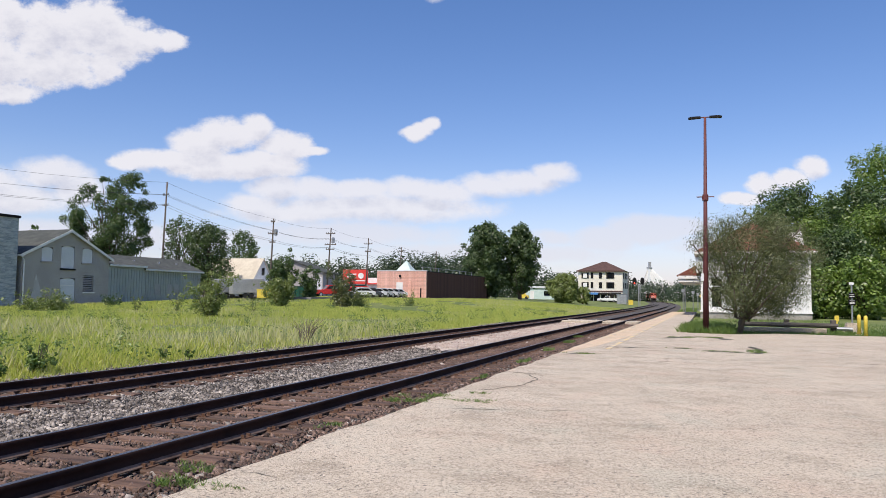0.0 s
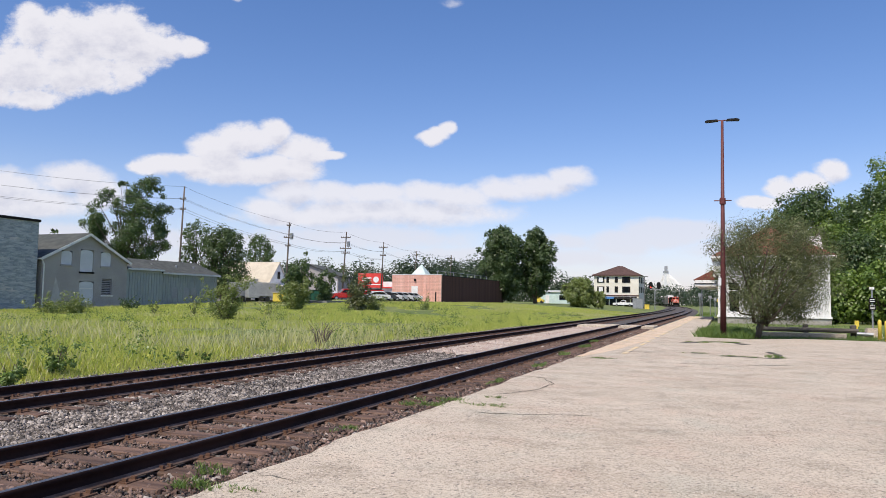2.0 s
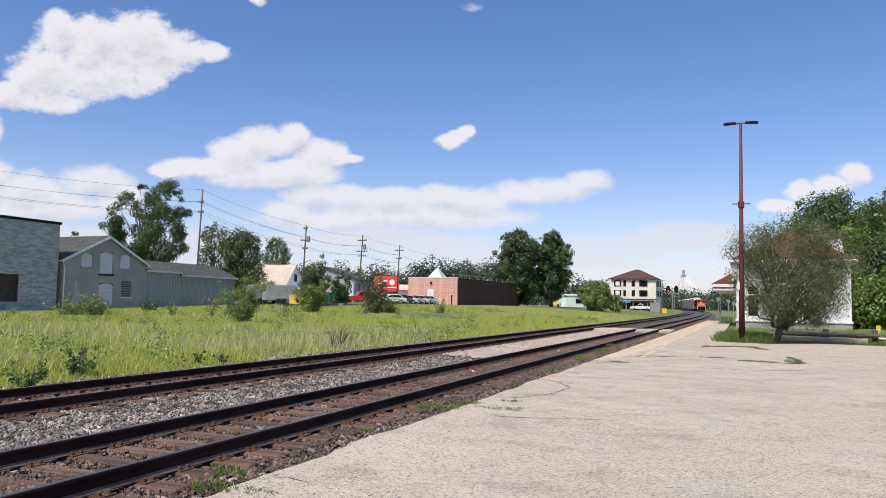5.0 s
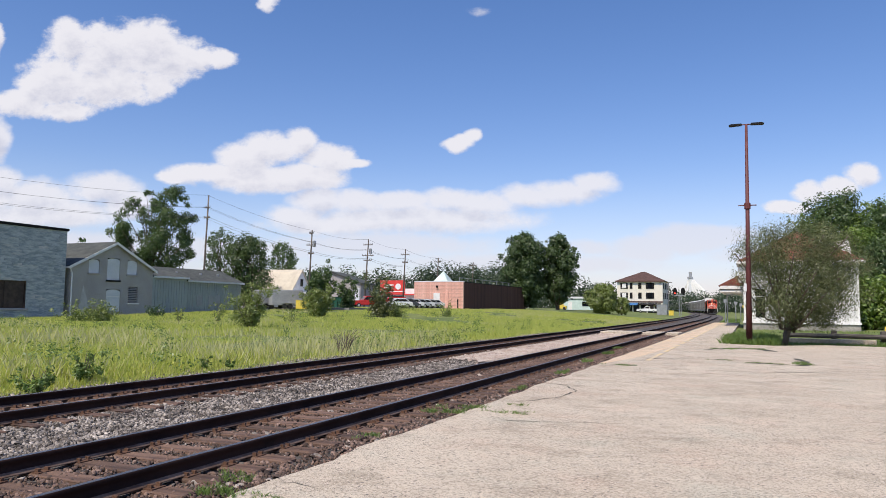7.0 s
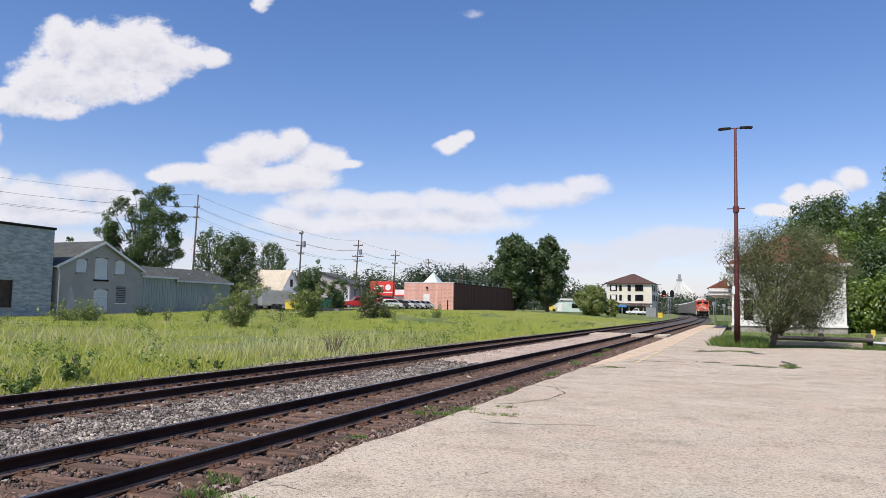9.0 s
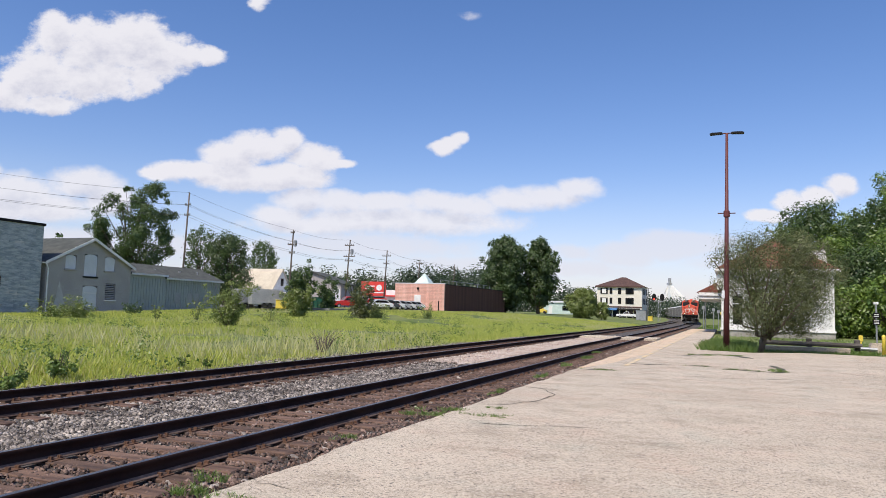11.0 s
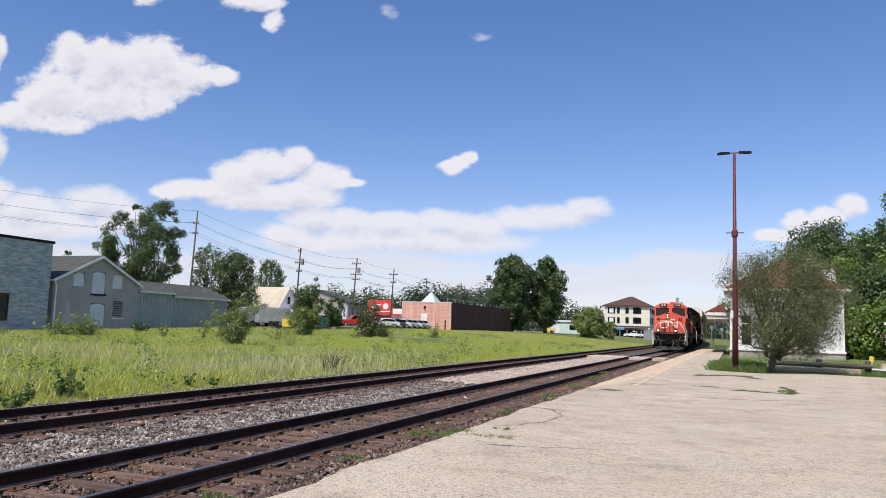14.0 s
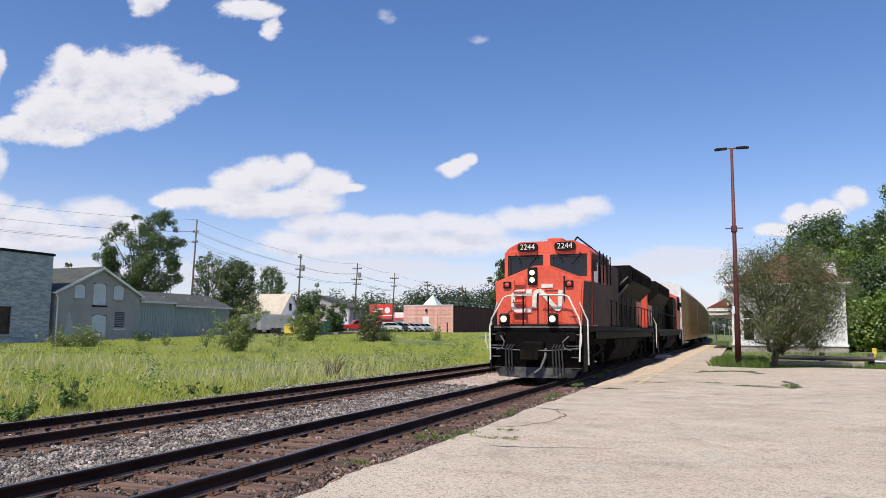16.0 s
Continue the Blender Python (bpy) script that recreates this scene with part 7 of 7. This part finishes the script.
def autorack():
    e = thing("autorack_wagon", "tall covered car-carrying wagon with perforated tan-yellow sides, the left greyed for shade", "freight wagon", group="wagons of the train")
    part("floor", boxes((-1.45, 1.45, 0.5, 26.9, 0.85, 1.15)), M_LOCO_GRIME, e)
    for s in (-1, 1):
        part("inner_wall", boxes((s * 1.40 - 0.02, s * 1.40 + 0.02, 0.55, 26.85, 1.15, 5.35)), M_RACK_HOLE, e)
        part("side_sill", boxes((s * 1.46 - 0.05, s * 1.46 + 0.05, 0.5, 26.9, 0.78, 1.2)), M_RACK_YELLOW if s > 0 else M_RACK_GREY, e)
        part("top_chord", boxes((s * 1.46 - 0.05, s * 1.46 + 0.05, 0.5, 26.9, 5.15, 5.4)), M_RACK_YELLOW if s > 0 else M_RACK_GREY, e)
    me = bpy.data.meshes.new("side_post")
    b = boxes((-0.05, 0.05, -0.07, 0.07, 1.2, 5.15))
    b.to_mesh(me), b.free()
    posts = {1: me, -1: me.copy()}
    me.materials.append(M_RACK_YELLOW), posts[-1].materials.append(M_RACK_GREY)
    pan = bpy.data.meshes.new("side_panel")
    b = bmesh.new()
    steps = [(-0.04, 1.22)]
    for k in range(12):
        z = 1.24 + 0.325 * k
        steps += [(-0.02, z), (0.014, z + 0.01), (0.014, z + 0.245), (-0.02, z + 0.255)]
    steps.append((-0.04, 5.14))
    prism(b, steps, 1, 0.09, 1.95)
    b.to_mesh(pan), b.free()
    pans = {1: pan, -1: pan.copy()}   # the left side is greyed to paint its shade
    pan.materials.append(M_RACK_YELLOW), pans[-1].materials.append(M_RACK_GREY)
    for s in (-1, 1):
        for k in range(14):
            o = part_of("side_post", posts[s], None, e)
            o.location = (s * 1.46, 0.6 + 2.02 * k, 0)
            if k < 13:
                o = part_of("side_panel", pans[s], None, e)
                o.location, o.rotation_euler = (s * 1.45, 0.6 + 2.02 * k + (0 if s > 0 else 2.04), 0), (0, 0, 0 if s > 0 else math.pi)
    bm = bmesh.new()
    prism(bm, [(-1.5, 5.4), (-1.3, 5.72), (-0.7, 5.92), (0.7, 5.92), (1.3, 5.72), (1.5, 5.4)], 1, 0.35, 27.05)
    part("roof", bm, M_RACK_WHITE, e, "dusty white arched roof")
    for y0, y1 in ((0.35, 0.5), (26.9, 27.05)):
        for s in (-1, 1):
            part("end_door", boxes((s * 0.75 - 0.735, s * 0.75 + 0.735, y0, y1, 0.95, 5.39), bevel=0.03), M_RACK_WHITE, e, "white end door")
    for yc in (2.6, 24.8):
        t = part("truck", boxes((-1.0, -0.85, yc - 1.2, yc + 1.2, 0.45, 0.75), (0.85, 1.0, yc - 1.2, yc + 1.2, 0.45, 0.75), (-0.9, 0.9, yc - 0.25, yc + 0.25, 0.5, 0.85)), M_LOCO_GRIME, e)
        wheel_set(t, yc - 0.9, 14)
        wheel_set(t, yc + 0.9, 14)
    for y0, y1 in ((-0.3, 0.5), (26.9, 27.7)):
        part("coupler", boxes((-0.12, 0.12, y0, y1, 0.75, 1.0)), M_LOCO_GRIME, e)
    return e


# ---- grass, weeds, cracks, ballast and ties ----
def grass_field():
    r = np.random.default_rng(31)
    def spread(n, x0, x1, near):
        x = x0 + (x1 - x0) * r.random(n) ** near
        lo = np.maximum(6.0, np.abs(x) / 1.6)
        y = lo + (132 - lo) * r.random(n) ** 1.7
        return np.stack([x, y], 1)
    def height(p):
        return np.array([ground_z(a, b) for a, b in p])
    sets = (("grass", L_GRASS, 330000, 0.42, 0.6, "tall green wild grass of the field"), ("dry_grass", L_SEED, 48000, 0.56, 0.45, "pale dry seed stalks in the tall grass"))
    for i, (name, leaf, n, h, lean, lab) in enumerate(sets):
        p = spread(n, -13.95, -61.0, 1.5)
        patch = np.array([noise.noise((a * 0.11, b * 0.11, 7.7 + i)) + 0.5 * noise.noise((a * 0.4, b * 0.4, 3.3)) for a, b in p])
        keep = patch > (-0.45 if i == 0 else np.clip(-0.06 + 0.010 * (p[:, 1] - 26), -0.3, 0.3))
        p, patch = p[keep], patch[keep]
        d = np.linalg.norm(p, axis=1)
        edge = np.clip((-13.8 - p[:, 0] + 0.5 * patch) / 1.5, 0.12, 1)
        hh = h * (0.75 + 0.6 * np.clip(patch + 0.3, 0, 1)) * edge * (1 - 0.5 * np.clip((d - 30) / 40, 0, 1))
        v, q = blades(len(p), p, height(p) - 0.02, hh, lean, 0.0045 + 0.00021 * d, 50 + i)
        tagged(part_of(name, indexed_mesh(name, v, q), leaf), lab, "grass", kind="stuff")
    # verge beside the depot and strip at the platform's end
    p = []
    for x0, x1, y0, y1, n in ((-1.3, 1.2, 37.6, 60, 9000), (1.0, 10.0, 39.6, 47, 11000), (6, 30, 41.5, 62, 6000), (-3.9, -1.4, 98.5, 150, 2500), (-1.0, 10, 47, 73, 2500)):
        p.append(np.stack([x0 + (x1 - x0) * r.random(n), y0 + (y1 - y0) * r.random(n)], 1))
    p = np.concatenate(p)
    tall = np.where((np.abs(p[:, 0]) < 1.4) & (p[:, 1] < 46), 0.62, 0.26)
    v, q = blades(len(p), p, np.full(len(p), -0.31), tall * 0.85, 0.7, 0.004 + 0.00016 * p[:, 1], 57)
    tagged(part_of("verge_grass", indexed_mesh("verge_grass", v, q), L_WEED), "green weedy verge grass beside the depot", "grass", kind="stuff")


def tuft(x, y, z, rx, ry, n, h, seed, label="green weeds in a crack of the concrete"):
    r = np.random.default_rng(seed)
    n = n * 2 // 5
    clump = r.normal(size=(9, 2)) * 0.34
    at = clump[r.integers(0, 9, n)] + r.normal(size=(n, 2)) * 0.09
    p = np.stack([x + rx * at[:, 0], y + ry * at[:, 1]], 1)
    v, q = blades(n, p, np.full(n, z - 0.01), np.full(n, h * 0.6), 1.3, 0.003 + 0.00016 * y, seed)
    tagged(part_of("grass_tuft", indexed_mesh("grass_tuft", v, q), L_WEED), label, "grass tuft", "weeds in the platform cracks", "stuff")


def crack(points, width, seed, label="dark dirt-filled crack across the concrete"):
    """A ragged thin strip of dirt along a line on the platform."""
    rng = random.Random(seed)
    pts = []
    for (x0, y0), (x1, y1) in zip(points, points[1:]):
        n = max(3, int(math.hypot(x1 - x0, y1 - y0) / 0.12))
        pts += [(x0 + (x1 - x0) * k / n, y0 + (y1 - y0) * k / n) for k in range(n)]
    pts.append(points[-1])
    vs, qs = [], []
    for i, (x, y) in enumerate(pts):
        j = 0.10 * noise.noise((x * 1.9, y * 1.9, seed)) + 0.03 * rng.uniform(-1, 1)
        w = width * (0.35 + 0.65 * abs(noise.noise((x * 2.3, y * 2.3, seed + 9))) * 2) * min(1, i * 0.4 + 0.1, (len(pts) - 1 - i) * 0.4 + 0.1)
        a = pts[min(i + 1, len(pts) - 1)]
        b = pts[max(i - 1, 0)]
        d = Vector((a[0] - b[0], a[1] - b[1])).normalized()
        nx, ny = -d.y, d.x
        vs += [(x + nx * (j - w / 2), y + ny * (j - w / 2), -0.0955), (x + nx * (j + w / 2), y + ny * (j + w / 2), -0.0955)]
        if i:
            qs.append((2 * i - 2, 2 * i, 2 * i + 1, 2 * i - 1))
    tagged(part_of("crack", indexed_mesh("crack", vs, qs), M_CRACK), label, "crack", "cracks of the platform", kind="structure")


def platform_wear():
    Zp = -0.1
    crack([(-0.15, 24.70), (0.65, 24.41), (1.48, 24.19), (1.63, 26.05), (1.35, 27.63)], 0.42, 1, "mossy wide crack in the concrete")
    crack([(-1.80, 31.65), (-0.64, 33.37), (0.24, 33.48), (0.89, 31.66)], 0.60, 2, "mossy wide crack in the concrete")
    crack([(-1.27, 25.40), (-0.50, 25.59)], 0.30, 21)
    crack([(-3.36, 25.01), (-2.56, 24.90), (-1.73, 25.71)], 0.16, 22)
    crack([(-2.86, 20.51), (-1.56, 20.87), (0.0, 21.0), (1.67, 21.77), (4.6, 21.6)], 0.07, 23)
    crack([(-3.92, 21.20), (-3.58, 21.63), (-3.07, 21.47)], 0.24, 3)
    crack([(-3.62, 24.15), (-1.94, 25.30)], 0.05, 4)
    crack([(-4.43, 15.58), (-3.49, 15.36), (-3.07, 15.36)], 0.05, 5)
    crack([(-3.65, 15.26), (-3.24, 14.34), (-3.29, 13.29), (-3.71, 12.33), (-4.17, 12.15)], 0.035, 6)
    crack([(-3.60, 10.10), (-2.57, 10.42), (-1.69, 10.72)], 0.035, 7)
    crack([(-3.77, 7.58), (-4.12, 7.55)], 0.02, 8)
    crack([(-2.56, 6.78), (-2.37, 7.12), (-2.22, 7.31)], 0.018, 9)
    crack([(-3.53, 5.65), (-3.94, 5.72), (-4.13, 5.72)], 0.02, 10)
    crack([(-4.30, 18.92), (-1.68, 20.01), (1.11, 19.53)], 0.03, 11)
    crack([(2.82, 26.28), (3.92, 24.59), (4.83, 24.13)], 0.05, 13)
    crack([(-2.16, 44.56), (-1.18, 44.53)], 0.10, 14)
    for k, (a, b, n, h, rx) in enumerate((((-4.47, 10.67), 0.5, 900, 0.10, 0.75), ((-4.29, 11.20), 0.4, 500, 0.10, 0.5), ((-3.59, 11.01), 0.3, 500, 0.08, 0.55), ((-3.66, 11.86), 0.2, 200, 0.09, 0.25), ((-4.52, 5.72), 0.25, 500, 0.09, 0.35), ((-4.34, 5.21), 0.25, 600, 0.10, 0.45), ((-3.93, 5.24), 0.2, 300, 0.07, 0.3), ((1.40, 24.9), 0.9, 700, 0.13, 0.5), ((0.35, 24.55), 0.3, 600, 0.09, 0.9), ((-0.85, 25.5), 0.25, 250, 0.08, 0.6), ((-3.48, 21.59), 0.2, 250, 0.09, 0.5), ((-4.80, 26.63), 0.7, 900, 0.16, 0.35), ((-5.07, 30.71), 0.7, 500, 0.14, 0.3), ((-1.1, 32.7), 0.8, 900, 0.10, 0.9), ((0.2, 33.2), 0.5, 900, 0.11, 0.9), ((-3.5, 21.5), 0.25, 350, 0.10, 0.6), ((-4.35, 14.2), 0.7, 400, 0.10, 0.2), ((-4.45, 18.5), 0.9, 500, 0.12, 0.25), ((-4.5, 8.2), 0.4, 350, 0.07, 0.25), ((-4.7, 22.5), 1.0, 600, 0.13, 0.3))):
        tuft(a[0], a[1], -0.10, rx, b, n, h, 80 + k)


grass_field()
platform_wear()


def stones(name, zones, n, size, mat, label, seed, base_z, y0=2.5, run=50, near=1.9):
    """Rough six-faced stones scattered over strips (x0, x1); denser near the open end."""
    r = np.random.default_rng(seed)
    x = np.concatenate([a + (b - a) * r.random(int(n * f)) for a, b, f in zones])
    m = len(x)
    y = y0 + run * r.random(m) ** near
    corner = np.array([(-1, -1, -1), (1, -1, -1), (1, 1, -1), (-1, 1, -1), (-1, -1, 1), (1, -1, 1), (1, 1, 1), (-1, 1, 1)], float)
    s = size * (0.45 + 0.55 * r.random(m) + 0.9 * r.random(m) ** 6)
    s = s * (1 + 0.012 * y)
    v = corner[None] * (0.45 + 0.9 * r.random((m, 8, 3))) * s[:, None, None] * (0.6 + 0.8 * r.random((m, 1, 3)))
    v[:, 4:, :2] *= 0.25 + 0.7 * r.random((m, 1, 1))
    v[..., 2] *= 0.7
    a, b = r.random(m) * math.tau, (r.random(m) - 0.5) * 2.2
    ca, sa, cb, sb = np.cos(a), np.sin(a), np.cos(b), np.sin(b)
    x2 = v[..., 0] * cb[:, None] + v[..., 2] * sb[:, None]
    z2 = -v[..., 0] * sb[:, None] + v[..., 2] * cb[:, None]
    x3, y3 = x2 * ca[:, None] - v[..., 1] * sa[:, None], x2 * sa[:, None] + v[..., 1] * ca[:, None]
    z0 = np.interp(x, [-14.9, -13.5, -12.6, -9.4, -8.3, -7.3, -4.4, -4.05], [-0.36, -0.355, -0.24, -0.215, -0.25, -0.215, -0.225, -0.30]) + base_z
    p = np.stack([x3 + x[:, None], y3 + y[:, None], z2 + (z0 + 0.02 * r.random(m))[:, None]], -1)
    faces = np.array([(4, 5, 6, 7), (0, 1, 5, 4), (1, 2, 6, 5), (2, 3, 7, 6), (3, 0, 4, 7)])
    q = (np.arange(m)[:, None, None] * 8 + faces[None]).reshape(-1, 4)
    tagged(part_of(name, indexed_mesh(name, p.reshape(-1, 3), q), mat), label, "ballast", kind="stuff")


stones("grey_ballast", ((-9.62, -6.95, 0.76), (-14.7, -11.4, 0.30)), 74000, 0.0165, M_STONE, "loose grey crushed stones between the tracks", 61, 0.0)
stones("rusty_ballast", ((-6.7, -5.4, 0.36), (-5.2, -4.15, 0.36), (-11.1, -9.85, 0.28)), 44000, 0.0165, M_STONE_RUST, "loose rusty brown crushed stones along the rails", 62, 0.012)
stones("walkway_stones", ((-9.2, -7.25, 1.0),), 9000, 0.022, M_STONE_PALE, "pale crushed stones lying between the tracks", 64, 0.065, 22, 34, 1.1)
stones("pale_ballast", ((-5.2, -4.15, 0.6), (-6.7, -5.4, 0.4)), 900, 0.03, M_STONE, "scattered pale stones along the near rail", 63, 0.0)


def pale_walkway():
    out = []
    for k in range(25):
        y = 21 + 36 * k / 24
        out.append((-9.35 + 0.12 * noise.noise((y, 1, 0)) + max(0, 1.6 - 0.35 * (y - 21)), y))
    for k in range(24, -1, -1):
        y = 21 + 36 * k / 24
        out.append((-7.15 + 0.15 * noise.noise((y, 5, 0)) - max(0, 0.7 - 0.3 * (y - 21)), y))
    bm = bmesh.new()
    prism(bm, out, 2, -0.3, -0.168)
    bmesh.ops.triangulate(bm, faces=[f for f in bm.faces if len(f.verts) > 4])
    tagged(part("stone_walkway", bm, M_STONE_PALE), "pale crushed stone spread between the tracks", "gravel", kind="structure")
    e = thing("crossing", "grey concrete crossing panels over the near track", "crossing", kind="structure")
    for x0, x1 in ((-9.4, -6.95), (-6.65, -5.45), (-5.15, -4.3)):
        for y in (49.2, 50.7):
            part("panel", boxes((x0 + 0.02, x1 - 0.02, y, y + 1.45, -0.25, -0.015), bevel=0.02), M_CONCRETE, e)


pale_walkway()


def lay_ties(track, off, y0, count, seed, near):
    rng = random.Random(seed)
    meshes, plate = [], None
    for k in range(4):
        bm = boxes((-1.3, 1.3, -0.115, 0.115, -0.36, -0.178), bevel=0.012)
        for v in bm.verts:
            v.co += Vector((rng.uniform(-0.02, 0.02), rng.uniform(-0.012, 0.012), rng.uniform(-0.006, 0.004)))
        me = bpy.data.meshes.new("tie")
        bm.to_mesh(me), bm.free()
        me.materials.append(M_TIE)
        meshes.append(me)
    bm = boxes((-0.17, 0.17, -0.09, 0.09, -0.182, -0.166))
    for x in (-0.125, -0.10, 0.10, 0.125):
        for y in (-0.055, 0.055):
            box(bm, x - 0.014, x + 0.014, y - 0.014, y + 0.014, -0.167, -0.135)
    plate = bpy.data.meshes.new("tie_plate")
    bm.to_mesh(plate), bm.free()
    for k in range(count):
        y = y0 + 0.535 * k + rng.uniform(-0.03, 0.03)
        t = part_of("tie", meshes[rng.randrange(4)], M_TIE, track)
        t.location, t.rotation_euler = (off + rng.uniform(-0.05, 0.05), y, 0), (0, 0, radians(rng.uniform(-1.2, 1.2)))
        if k < near:
            for s in (-0.7525, 0.7525):
                p = part_of("tie_plate", plate, M_PLATE, t)
                p.location = (s, 0, 0)


lay_ties(track_near, TRACK_A, 1.0, 190, 71, 80)
lay_ties(track_far, TRACK_B, 4.0, 190, 72, 70)


# ---- what moves ----
SPEED, FRONT_AT_END = 25.5, 21.8


def motions():
    # the cloud layer drifts to the right and away
    r, a = Vector((math.cos(VIEW_YAW), math.sin(VIEW_YAW), 0)), Vector((-math.sin(VIEW_YAW), math.cos(VIEW_YAW), 0))
    drift = []
    for t in (0.0, 4.0, 8.0, 12.0, 16.0):
        c = (r * 0.072 + a * 0.03) * CLOUD_H * (t - 8) / 16
        drift.append((t, pose(c.x, c.y, 1.55, 0, 0, math.degrees(VIEW_YAW))))
    walk(clouds, drift)
    lead = locomotive()
    second = locomotive(True)
    rack = autorack()
    train = [(lead, 0.0, 22.3), (second, 22.3, 22.3), (rack, 44.3, 27.4), (copy_thing(rack, Matrix()), 71.9, 27.4)]
    for k in range(2, 11):
        train.append((copy_thing(rack, Matrix()), 44.3 + 27.6 * k, 27.4))
    times = [k * 0.5 for k in range(33)]
    for ob, back, length in train:
        rows = []
        for t in times:
            s = FRONT_AT_END + SPEED * (16.0 - t) + back
            x0, y0, _ = track_point(s, TRACK_A)
            x1, y1, _ = track_point(s + length, TRACK_A)
            turn = math.degrees(math.atan2(x0 - x1, y1 - y0))
            rows.append((t, pose(x1, y1, 0, 0, 0, turn + 180) if ob is second else pose(x0, y0, 0, 0, 0, turn)))
        walk(ob, rows)


motions()
